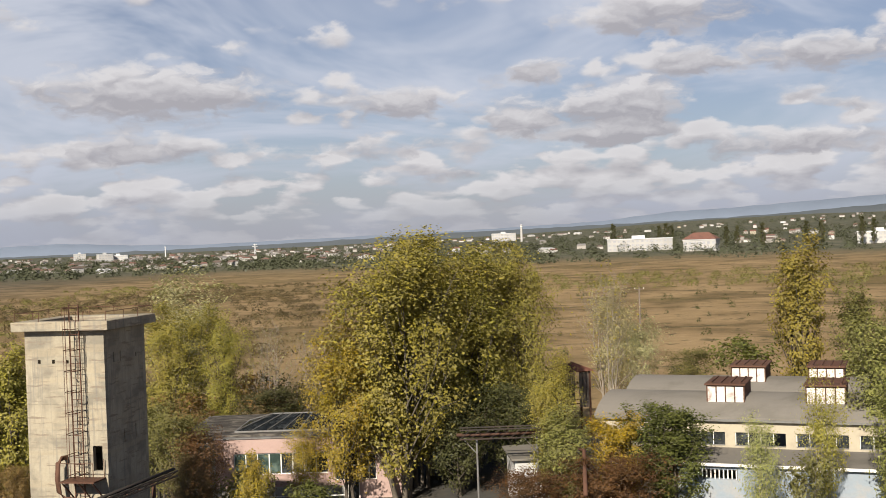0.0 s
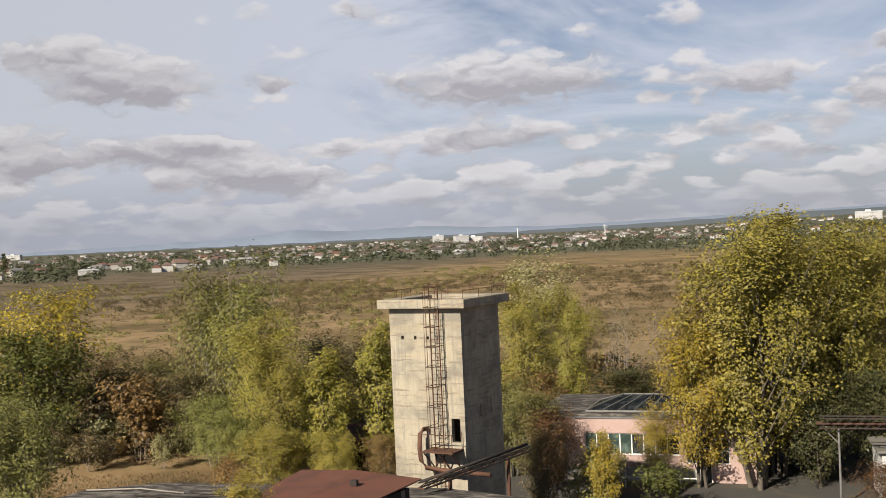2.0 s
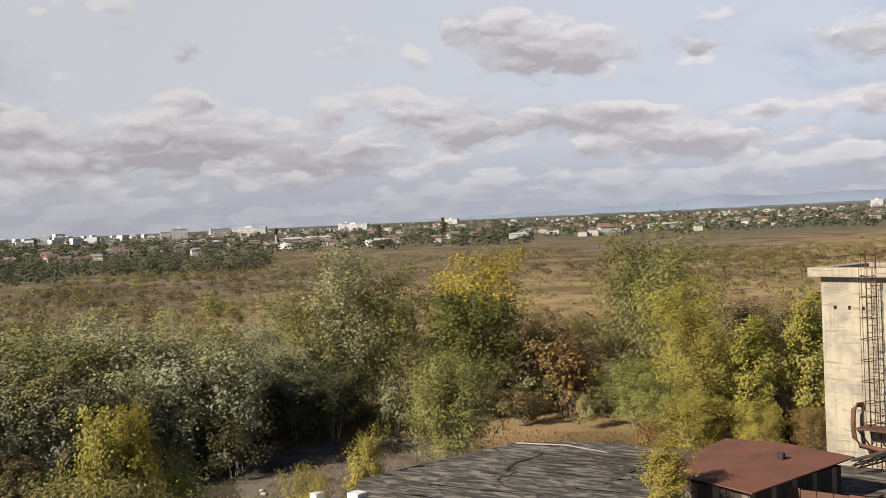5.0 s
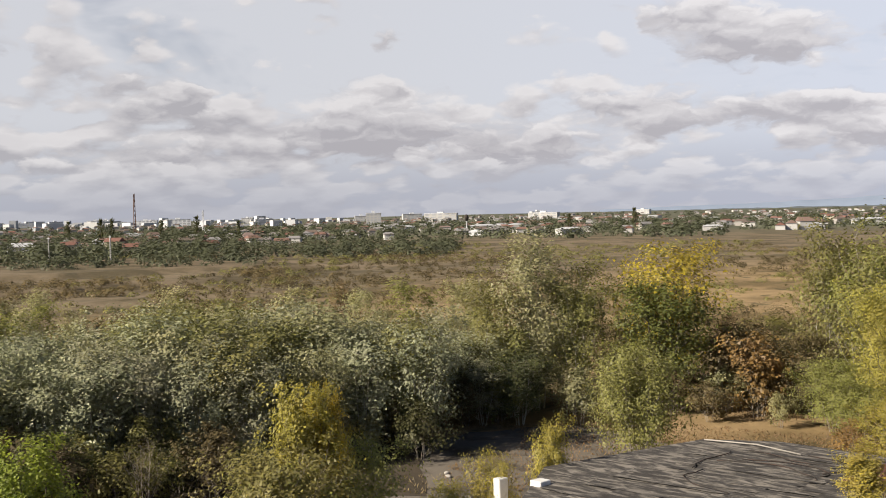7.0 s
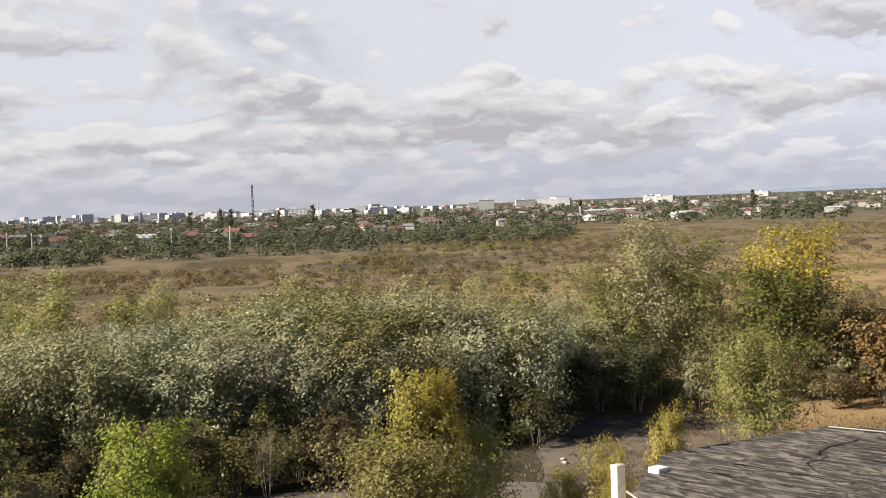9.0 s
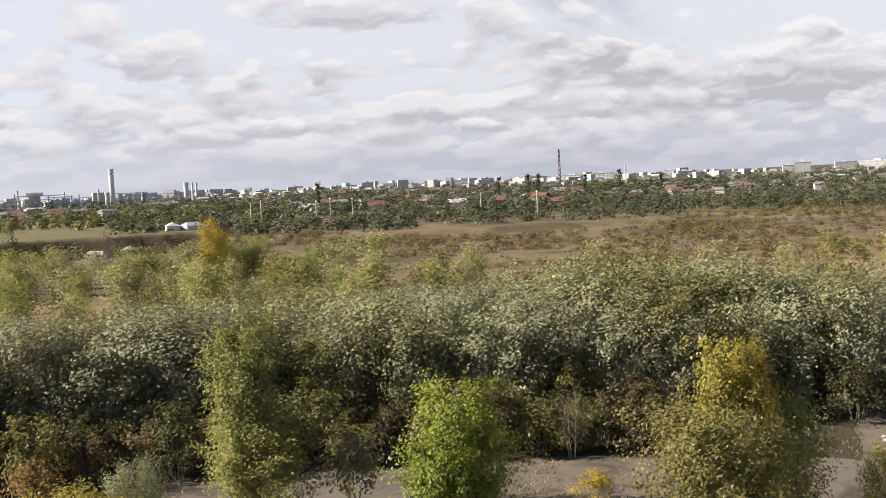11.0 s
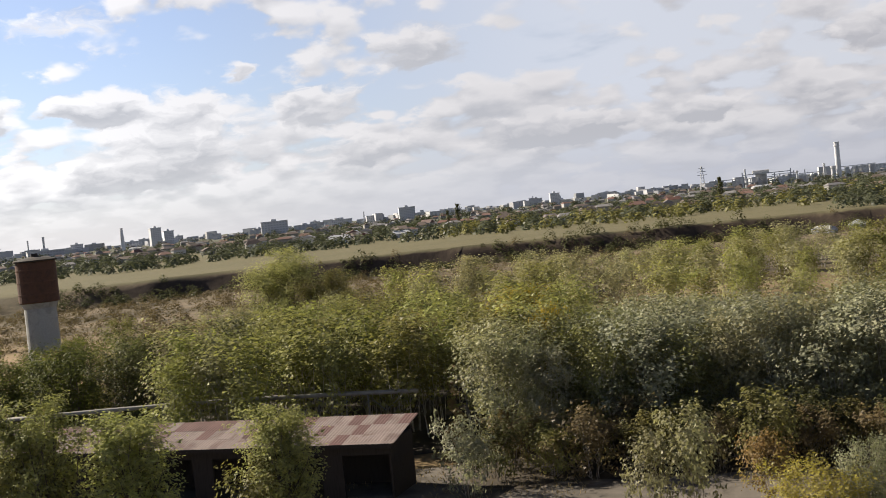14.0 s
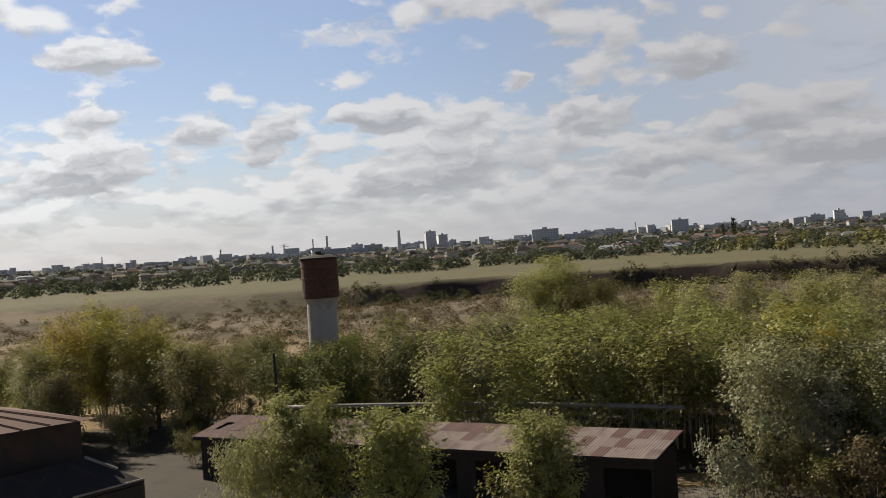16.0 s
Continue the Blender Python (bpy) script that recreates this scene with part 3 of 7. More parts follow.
# Added dark sheet; it lowers bounced light between the buildings.
yard("asphalt", [(-27, 48), (-28, 66), (-24, 90), (8, 92), (44, 92), (48, 60), (24, 40), (4, 30), (-4, 44)], DARK_GROUND, "dark ground sheet added between the factory buildings to cut bounced light", "yard", z=0.035)

# ---- trees and bushes ----
def tube(points, radii, sides=5):
    """Rings of a tapered, bent limb: vertices and faces."""
    verts, faces = [], []
    pts = [Vector(p) for p in points]
    for i, p in enumerate(pts):
        d = (pts[min(i + 1, len(pts) - 1)] - pts[max(i - 1, 0)]).normalized()
        a = d.orthogonal().normalized()
        b = d.cross(a)
        for k in range(sides):
            t = 2 * math.pi * k / sides
            verts.append(tuple(p + (a * math.cos(t) + b * math.sin(t)) * radii[i]))
    for i in range(len(pts) - 1):
        for k in range(sides):
            j = (k + 1) % sides
            faces.append((i * sides + k, i * sides + j, (i + 1) * sides + j, (i + 1) * sides + k))
    return verts, faces


def profile_of(kind, u):
    """Half width of the crown at height u, as a share of the greatest."""
    u = min(0.99, max(0.0, u))
    if kind == "poplar":
        return (math.sin(math.pi * min(1.0, 0.10 + 0.90 * u ** 0.85)) ** 0.7) * (0.75 + 0.25 * (1 - u))
    if kind == "column":
        return min(1.0, 0.55 + 1.6 * u) * max(0.12, 1 - u ** 3.0)
    if kind == "round":
        return math.sqrt(max(0.03, 1 - (2 * u - 0.95) ** 2))
    if kind == "bush":
        return math.sqrt(max(0.03, 1 - u ** 2.2))
    return 0.5 + 0.5 * math.sin(math.pi * min(1, u * 1.05))


def grow(seed, height, width, kind, stems, limbs, lift, leaves, leaf, spread, first=0.15, twigs=3, thick=0.022, droop=0.0, slim=0.55):
    """Builds a tree: the mesh of trunk and limbs, and the mesh of the crown."""
    rng = random.Random(seed)
    verts, faces, buds = [], [], []

    def limb(points, radii, sides):
        v, f = tube(points, radii, sides)
        k = len(verts)
        verts.extend(v)
        faces.extend(tuple(i + k for i in q) for q in f)

    for s in range(stems):
        ang = 2 * math.pi * (s + rng.random() * 0.6) / stems
        out = width * (0.0 if stems == 1 else 0.20) * (0.6 + 0.7 * rng.random())
        base = Vector((math.cos(ang), math.sin(ang), 0)) * width * (0.0 if stems == 1 else 0.06)
        tall = height * (0.97 if s == 0 else 0.72 + 0.25 * rng.random())
        tip = Vector((math.cos(ang) * out, math.sin(ang) * out, tall))
        line, bend = [], Vector((rng.uniform(-1, 1), rng.uniform(-1, 1), 0)) * width * 0.05
        for i in range(7):
            u = i / 6
            line.append(base.lerp(tip, u) + bend * math.sin(math.pi * u) + Vector((rng.uniform(-1, 1), rng.uniform(-1, 1), 0)) * width * 0.012)
        line[0].z = -0.15
        r0 = height * thick / (stems ** 0.4)
        limb(line, [r0 * (1 - 0.93 * (i / 6)) * (1.35 if i == 0 else 1) for i in range(7)], 5)
        for k in range(max(3, limbs // stems)):
            u = first + (0.97 - first) * ((k + rng.random() * 0.8) / max(3, limbs // stems))
            u = min(u, 0.97)
            i = min(5, int(u * 6))
            start = line[i].lerp(line[i + 1], u * 6 - i)
            a = ang + k * 2.4 + rng.uniform(-0.5, 0.5)
            reach = profile_of(kind, start.z / height) * width * 0.5 * rng.uniform(0.62, 1.18)
            reach = max(0.12 * width, reach - 0.6 * math.hypot(start.x, start.y) * (stems > 1))
            up = lift + rng.uniform(-0.2, 0.2)
            way_out = Vector((math.cos(a) * math.cos(up), math.sin(a) * math.cos(up), math.sin(up)))
            run = reach / max(0.35, math.cos(up))
            pts = []
            for q in range(4):
                v = q / 3
                p = start + way_out * run * v + Vector((0, 0, run * (0.16 - droop) * v * v)) + Vector((rng.uniform(-1, 1), rng.uniform(-1, 1), rng.uniform(-1, 1))) * run * 0.05 * v
                p.z = min(p.z, height * 1.02)
                pts.append(p)
            r1 = max(0.012, r0 * (1 - 0.85 * u) * slim)
            limb(pts[:1] + pts[2:], [r1, r1 * 0.5, r1 * 0.15], 3)
            for v in (0.45, 0.65, 0.82, 1.0):
                j = min(2, int(v * 3))
                buds.append((pts[j].lerp(pts[j + 1], v * 3 - j), 0.7 + 0.5 * v))
            for q in range(twigs):
                v = rng.uniform(0.3, 0.95)
                j = min(2, int(v * 3))
                p0 = pts[j].lerp(pts[j + 1], v * 3 - j)
                d = (way_out + Vector((rng.uniform(-1, 1), rng.uniform(-1, 1), rng.uniform(-0.5, 0.9))) * 0.9).normalized()
                p1 = p0 + d * run * rng.uniform(0.25, 0.45)
                p1.z = max(0.05, min(p1.z, height * 1.03))
                limb([p0, p1], [r1 * 0.4, r1 * 0.1], 3)
                buds.append((p0.lerp(p1, 0.6), 0.8))
                buds.append((p1, 1.0))
        for u in (0.85, 0.92, 0.98):
            i = min(5, int(u * 6))
            buds.append((line[i].lerp(line[i + 1], u * 6 - i), 0.7))
    wood = mesh_from("trunk", verts, faces, True)
    gen = np.random.default_rng(seed)
    places = np.array([b[0][:] for b in buds])
    weight = np.array([b[1] for b in buds]) * gen.uniform(0.25, 1.6, len(buds))
    pick = gen.choice(len(buds), leaves, p=weight / weight.sum())
    off = gen.normal(0, 1, (leaves, 3)) * np.array([spread, spread, spread * 0.85])
    centre = places[pick] + off
    centre[:, 2] = np.maximum(centre[:, 2], 0.08)
    out = centre - np.array([0.0, 0.0, height * 0.42])
    out[:, 2] *= width / height
    crown = leaf_sprays(gen, centre, leaf, out)
    return wood, crown


def leaf_sprays(gen, centre, leaf, out, loose=0.42):
    """Leaves as small pointed blades round the centres, most of them turned outwards and up to the light."""
    count = len(centre)
    normal = gen.normal(0, loose, (count, 3)) + out / np.maximum(0.01, np.linalg.norm(out, axis=1, keepdims=True)) * 0.8
    normal[:, 2] += 0.45
    normal /= np.linalg.norm(normal, axis=1, keepdims=True)
    other = gen.normal(0, 1, (count, 3))
    a = np.cross(normal, other)
    a /= np.linalg.norm(a, axis=1, keepdims=True)
    b = np.cross(normal, a)
    size = leaf * gen.uniform(0.6, 1.35, (count, 1))
    a, b = a * size * 0.62, b * size * 0.50
    corners = np.stack([centre - a - b * 0.8, centre - a * 0.6 + b, centre + a], axis=1)
    return loose_mesh("crown", corners)


COLOURS = {
    "yellow_green": (0.329, 0.302, 0.069), "russet": (0.142, 0.082, 0.036), "yellow": (0.374, 0.315, 0.052), "olive": (0.192, 0.187, 0.064), "silver": (0.271, 0.271, 0.171),
    "green": (0.124, 0.142, 0.041), "bright": (0.221, 0.271, 0.050), "orange": (0.246, 0.173, 0.064), "pale": (0.351, 0.338, 0.177),
    # The far dark leaf tone is greyed; distance haze is put into it.
    "brown": (0.159, 0.128, 0.063), "dark": (0.091, 0.096, 0.041), "far_dark_hazed": (0.092, 0.102, 0.064), "scrub_dark": (0.108, 0.090, 0.046), "leafy": (0.235, 0.248, 0.081), "grey": (0.274, 0.264, 0.137), "lime": (0.307, 0.317, 0.118), "gold": (0.411, 0.315, 0.044),
}
WORDS = {
    "yellow_green": "yellow-green", "russet": "russet-brown", "yellow": "autumn-yellow", "olive": "olive-green", "silver": "silver-grey", "green": "green", "bright": "bright green",
    "orange": "orange-brown", "pale": "pale yellowish", "brown": "brownish", "dark": "dark green", "far_dark_hazed": "dark", "scrub_dark": "dark brown", "leafy": "yellowish green", "grey": "grey-green", "lime": "light green", "gold": "golden-yellow",
}
SPECIES = {}


def species(name, seeds, wood, leaf_mat, **how):
    """Grows the few trees of a kind from which all others are copied."""
    SPECIES[name] = []
    for seed in seeds:
        trunk, crown = grow(seed, **how)
        trunk.materials.append(wood)
        crown.materials.append(leaf_mat)
        SPECIES[name].append((trunk, crown, how["height"], how["width"]))


species("poplar", (11, 12, 13), BARK, LEAF, height=16, width=8, kind="poplar", stems=3, limbs=84, lift=0.95, leaves=27000, leaf=0.160, spread=0.42, first=0.07, twigs=4, thick=0.014)
species("high_poplar", (14, 15), BARK, LEAF, height=16, width=8, kind="poplar", stems=3, limbs=84, lift=0.85, leaves=27000, leaf=0.160, spread=0.42, first=0.08, twigs=4, droop=0.1, thick=0.014)
species("column", (21, 22), BARK, LEAF, height=10, width=3.6, kind="column", stems=3, limbs=66, lift=1.0, leaves=13500, leaf=0.145, spread=0.25, first=0.04)
species("thicket", (31, 32, 33, 34), BARK_PALE, LEAF_SILVER, height=8, width=5.4, kind="round", stems=6, limbs=42, lift=0.75, leaves=5400, leaf=0.162, spread=0.36, first=0.10, thick=0.010, twigs=2)
species("thicket_back", (35, 36), BARK_PALE, LEAF_SILVER, height=8, width=5.4, kind="round", stems=2, limbs=20, lift=0.75, leaves=2600, leaf=0.24, spread=0.48, first=0.30, thick=0.010, twigs=1)
species("sparse", (41, 42, 43), BARK_PALE, LEAF, height=11, width=5.5, kind="poplar", stems=6, limbs=66, lift=1.0, leaves=9000, leaf=0.15, spread=0.36, first=0.10, thick=0.0085, slim=0.45)
species("round", (51, 52), BARK, LEAF, height=9, width=7, kind="round", stems=3, limbs=66, lift=0.6, leaves=10000, leaf=0.175, spread=0.38, first=0.08)
species("round_back", (53, 54), BARK, LEAF, height=9, width=7, kind="round", stems=2, limbs=30, lift=0.6, leaves=4200, leaf=0.225, spread=0.42, first=0.10, twigs=1)
species("bush", (61, 62, 63), TWIG, LEAF, height=4, width=4.4, kind="bush", stems=6, limbs=34, lift=0.6, leaves=2300, leaf=0.18, spread=0.25, first=0.03, thick=0.010, twigs=2)
species("bare", (71, 72), TWIG, LEAF, height=9, width=5, kind="poplar", stems=6, limbs=80, lift=0.9, leaves=700, leaf=0.12, spread=0.3, first=0.12, twigs=6, thick=0.010, slim=0.5)
species("feather", (81, 82, 83), BARK_PALE, LEAF, height=9, width=4.5, kind="poplar", stems=4, limbs=20, lift=1.1, leaves=1600, leaf=0.23, spread=0.44, first=0.15, thick=0.007, slim=0.4, twigs=1)
species("column_near", (24, 25), BARK, LEAF, height=9, width=4, kind="column", stems=4, limbs=90, lift=1.0, leaves=20000, leaf=0.125, spread=0.20, first=0.03, twigs=4)
species("bush_near", (64, 65), TWIG, LEAF, height=7, width=6, kind="bush", stems=8, limbs=100, lift=0.75, leaves=15000, leaf=0.125, spread=0.24, first=0.03, thick=0.008, twigs=4)
species("far_column", (91, 92), BARK, LEAF, height=10, width=3.6, kind="column", stems=1, limbs=24, lift=1.0, leaves=1100, leaf=0.45, spread=0.25, first=0.04, twigs=1)
PICK = random.Random(5)
TREE_NAMES = {"high_poplar": "poplar_tree", "column_near": "column_poplar", "bush_near": "bush", "thicket_back": "white_poplar", "round_back": "broad_tree", "poplar": "poplar_tree", "column": "column_poplar", "thicket": "white_poplar", "sparse": "young_poplar", "round": "broad_tree", "bush": "bush", "bare": "bare_shrub", "feather": "sapling"}
TREE_WORDS = {"high_poplar": "poplar tree with spreading limbs", "column_near": "narrow upright poplar", "bush_near": "tall dense bush", "thicket_back": "white poplar in a dense thicket", "round_back": "broad round-crowned tree",
              "poplar": "poplar tree with upswept limbs", "column": "narrow upright poplar", "thicket": "multi-stemmed white poplar in a dense thicket", "sparse": "thin young poplar with pale stems",
              "round": "broad round-crowned tree", "bush": "low dense bush", "bare": "almost leafless grey shrub", "feather": "feathery sapling with pale thin stems"}
TREE_SORT = {"bush_near": "bush", "bush": "bush", "bare": "bush"}


def tree(kind, x, y, height, width, colour, which=None, group="", beside="", foot=0.0):
    """Plants one tree: its place, its height and crown width, its colour."""
    forms = SPECIES[kind]
    trunk, crown, h, wd = forms[PICK.randrange(len(forms)) if which is None else which % len(forms)]
    spin = PICK.uniform(0, 360)
    m = pose(x, y, land(x, y) if math.hypot(x, y) > 100 else foot, 0, 0, spin) @ Matrix.Diagonal((width / wd, width / wd, height / h, 1))
    ob = thing(TREE_NAMES[kind], m, (WORDS[colour] + " " + TREE_WORDS[kind] + (" " + beside if beside else "")), TREE_SORT.get(kind, "tree"), group)
    part("trunk", trunk, None, ob)
    top = part("crown", crown, None, ob)
    shade = PICK.uniform(0.86, 1.14)
    tint = [c * shade * PICK.uniform(0.97, 1.03) for c in COLOURS[colour]]
    top.color = (*tint, 1)
    return ob


# beside the halls and the concrete tower
tree("poplar", -1.2, 80.5, 16.6, 10.5, "yellow_green", 0, beside="beside the pink building")
tree("poplar", 0.8, 78.5, 15.2, 8.0, "yellow_green", 2)
tree("poplar", 2.6, 84.0, 15.6, 7.0, "yellow_green", 1)
tree("poplar", 5.4, 82.0, 15.0, 5.4, "yellow_green", 2)
tree("high_poplar", -1.9, 76.4, 14.4, 7.4, "yellow_green", 1)
tree("high_poplar", -6.4, 72.5, 11.8, 5.6, "yellow", 1, beside="by the pink building")
tree("sparse", -9.4, 72.4, 5.2, 2.6, "yellow")
tree("sparse", -22.4, 99.5, 14.0, 7.4, "pale", 0, beside="behind the pink building")
tree("poplar", -22.1, 92.4, 11.6, 5.6, "yellow_green", 1)
tree("poplar", -18.4, 93.2, 11.6, 4.6, "yellow_green", 0)
tree("bare", -14.6, 93.8, 10.4, 5.2, "grey", 0)
tree("bare", -11.6, 97.0, 9.0, 4.6, "grey", 1)
tree("round", -14.0, 90.0, 5.2, 6.0, "dark", 0)
tree("bare", 14.8, 106.0, 13.4, 6.5, "yellow", 1)
tree("sparse", 15.4, 107.0, 11.0, 4.6, "pale", 1)
tree("sparse", 17.8, 108.0, 9.0, 5.0, "pale", 2)
tree("column", 31.0, 100.3, 15.2, 4.8, "yellow_green", 0, beside="behind the low hall")
tree("column", 34.5, 97.0, 11.0, 4.0, "olive", 1)
tree("poplar", 28.6, 70.5, 11.0, 4.6, "leafy", 1)
tree("column", 25.8, 68.5, 10.2, 3.8, "leafy", 1)
tree("column", 30.5, 74.0, 12.4, 3.6, "olive", 0)
tree("sparse", 20.2, 62.0, 8.2, 2.4, "yellow_green", 2)
tree("sparse", 16.4, 60.5, 6.4, 2.4, "lime", 0)
tree("column", 23.6, 60.6, 8.8, 2.6, "leafy", 1)
tree("bush", 18.6, 60.0, 4.2, 3.2, "olive", 1)
tree("column_near", 9.9, 67.5, 5.8, 3.6, "gold", 0, beside="in front of the low hall")
tree("column_near", 12.9, 66.5, 6.4, 4.8, "green", 1, beside="in front of the low hall")
tree("poplar", 6.2, 69.0, 9.2, 3.4, "yellow_green", 0)
tree("column", 6.6, 66.5, 6.4, 3.0, "leafy", 1)
tree("bush_near", 8.8, 63.5, 4.0, 5.6, "russet", 1)
tree("bush_near", 4.4, 64.5, 3.2, 4.4, "russet", 0)
tree("bush", 29.3, 112.3, 5.6, 7.6, "green", 2)
tree("round", 24.0, 113.0, 4.6, 5.0, "olive", 1)
tree("bush", -12.4, 70.5, 2.4, 3.2, "brown", 0)
tree("round", -17.2, 72.0, 6.0, 3.8, "olive", 0, beside="beside the concrete tower")
tree("round", -14.6, 64.0, 4.6, 3.0, "brown", 1)
tree("bush", -11.4, 62.0, 4.0, 3.6, "olive", 1, beside="beside the concrete tower")
tree("column", -10.0, 58.0, 5.9, 1.7, "yellow", 0, beside="beside the tarred roof")
tree("bush", -8.0, 66.0, 2.8, 3.6, "green", 2)
# Two added dark crowns that stand for the black shade under the poplars.
tree("round", 0.6, 73.4, 6.4, 5.0, "dark", 1)
tree("round", 4.6, 76.0, 6.6, 5.6, "dark", 0)
tree("poplar", -3.0, 72.6, 16.2, 8.8, "yellow_green", 1, beside="by the pink building")
tree("round", -15.4, 70.6, 5.0, 3.4, "russet", 1, beside="in front of the pink building")
tree("round", -18.9, 74.4, 6.4, 4.0, "olive", 0)
# left of the concrete tower
tree("sparse", -40.9, 78.4, 15.0, 7.2, "leafy", 2)
tree("sparse", -45.0, 80.6, 14.4, 6.0, "olive", 0)
tree("poplar", -36.5, 73.0, 11.2, 5.4, "yellow_green", 1)
tree("poplar", -33.6, 69.8, 9.6, 5.6, "yellow_green", 0)
tree("column", -30.4, 70.2, 9.0, 3.4, "yellow_green", 1)
tree("bush", -36.4, 67.6, 2.6, 3.0, "orange", 1)
tree("bush_near", -33.4, 67.2, 4.2, 4.6, "yellow_green", 0)
tree("bush_near", -37.8, 71.2, 4.8, 5.0, "leafy", 1)
tree("bush_near", -29.4, 68.6, 3.8, 3.4, "yellow_green", 1)
tree("bush_near", -42.0, 75.6, 5.0, 5.4, "leafy", 0)
tree("bush_near", -26.6, 70.2, 3.4, 3.0, "orange", 1)
tree("column", -27.6, 72.8, 10.6, 3.4, "yellow_green", 1, beside="beside the concrete tower")
tree("round", -36.2, 86.0, 8.0, 6.4, "brown", 1)
tree("round", -30.0, 84.0, 7.6, 6.0, "dark", 0)
tree("round", -58.0, 77.0, 12.8, 8.6, "yellow", 0)
tree("round", -56.0, 74.6, 10.0, 8.6, "green", 1)
tree("sparse", -65.1, 69.2, 13.9, 7.4, "pale", 1)
tree("sparse", -62.6, 71.4, 12.4, 6.4, "olive", 0)
tree("sparse", -67.4, 66.6, 11.6, 6.0, "olive", 2)
tree("bush_near", -44.6, 56.6, 7.6, 6.0, "leafy", 0, beside="at the edge of the yard")
tree("bush_near", -47.0, 58.6, 6.2, 5.2, "olive", 1)
tree("column", -18.6, 35.2, 2.9, 1.8, "yellow_green", 0, beside="sprouting on the tarred roof", foot=5.5)
tree("bush", -49.3, 77.3, 6.2, 6.0, "orange", 1)
tree("round", -46.0, 80.0, 6.4, 6.0, "brown", 0)
tree("bush", -52.5, 78.0, 6.8, 5.2, "brown", 2)
tree("bush", -41.0, 82.0, 5.6, 6.0, "brown", 2)
# in front of the thicket
tree("column_near", -38.4, 27.0, 9.5, 3.0, "yellow_green", 0)
tree("column_near", -38.0, 27.6, 9.2, 1.8, "yellow", 1)
tree("bush_near", -38.9, 27.6, 7.0, 3.6, "yellow_green", 1)
tree("bush_near", -36.8, 25.0, 7.2, 5.8, "olive", 1)
tree("bush_near", -37.6, 26.2, 6.2, 4.6, "leafy", 0)
tree("bush_near", -38.4, 29.2, 6.6, 4.6, "leafy", 0)
tree("column_near", -34.0, 36.8, 7.2, 1.9, "yellow_green", 1)
tree("bush_near", -34.6, 33.8, 5.8, 2.4, "yellow_green", 1)
tree("bush_near", -37.4, 34.0, 4.2, 2.6, "yellow_green", 0)
tree("column_near", -56.0, 10.6, 9.9, 3.6, "leafy", 1)
tree("bush_near", -55.2, 11.4, 5.4, 5.6, "leafy", 0)
tree("column_near", -39.0, 15.5, 9.0, 3.6, "bright", 0)
tree("column_near", -38.4, 14.4, 7.2, 3.0, "bright", 1)
tree("bush", -55.7, 16.1, 3.9, 3.4, "grey", 0)
tree("bare", -58.7, 30.2, 4.2, 2.6, "brown", 1)
tree("bush", -50.0, 27.0, 1.6, 2.2, "yellow", 1)
tree("bush", -57.9, -2.8, 5.2, 3.6, "grey", 0)
tree("bush", -58.4, -4.8, 4.0, 3.2, "grey", 1)
tree("bush", -60.0, 0.9, 3.4, 3.0, "orange", 2)
tree("bush_near", -45.9, 2.5, 5.0, 4.6, "yellow_green", 0)
tree("bush_near", -46.8, 4.4, 5.6, 2.6, "silver", 1)
tree("column_near", -47.8, -32.9, 9.4, 4.4, "lime", 0, beside="in front of the long shed")
tree("bush_near", -46.4, -34.8, 7.4, 4.2, "lime", 0, beside="in front of the long shed")
tree("column_near", -50.1, -29.2, 8.2, 4.8, "lime", 1, beside="in front of the long shed")
tree("column_near", -54.3, -23.0, 7.4, 4.2, "lime", 1, beside="in front of the long shed")
tree("bush", -53.6, -24.0, 4.6, 4.4, "olive", 0, beside="in front of the long shed")
tree("bush", -55.2, -43.4, 5.4, 3.2, "silver", 2, beside="in front of the long shed")
tree("bush", -63.0, -15.6, 4.4, 3.6, "silver", 1, beside="at the end of the long shed")
# behind the long shed
tree("sparse", -86.2, -83.4, 12.2, 6.4, "yellow_green", 0)
tree("sparse", -82.6, -84.6, 11.4, 6.0, "yellow", 1)
tree("sparse", -88.0, -79.0, 11.6, 6.0, "yellow_green", 2)
tree("sparse", -77.6, -84.0, 9.0, 5.4, "leafy", 0)
tree("sparse", -84.0, -77.0, 10.6, 6.4, "yellow_green", 2)
tree("sparse", -90.0, -88.0, 11.0, 8.0, "yellow_green", 1)
tree("round", -80.2, -66.4, 8.4, 7.4, "olive", 1)
tree("round", -84.1, -60.1, 7.4, 7.0, "green", 0)
tree("round", -84.1, -54.1, 8.2, 7.4, "green", 1)
tree("round", -83.2, -46.9, 8.7, 7.2, "dark", 0)
tree("poplar", -129.7, -52.8, 13.2, 10.5, "lime", 1)
tree("poplar", -126.0, -46.0, 10.4, 7.5, "olive", 2)
tree("round", -88.5, -41.2, 7.4, 6.4, "lime", 0)
tree("round", -98.3, -18.1, 8.4, 5.8, "yellow", 1)
tree("round", -96.5, -17.4, 7.0, 6.2, "dark", 0)
tree("sparse", -99.4, -34.7, 9.2, 6.4, "lime", 1)
tree("bare", -88.2, -27.7, 7.8, 6.1, "grey", 0)
tree("poplar", -147.7, 26.0, 12.2, 5.2, "gold", 2)
tree("round", -78.0, -13.0, 8.6, 3.4, "gold", 1)
tree("poplar", -150.7, 31.0, 9.8, 6.4, "lime", 1)
tree("poplar", -152.0, 40.0, 8.6, 7.0, "lime", 0)


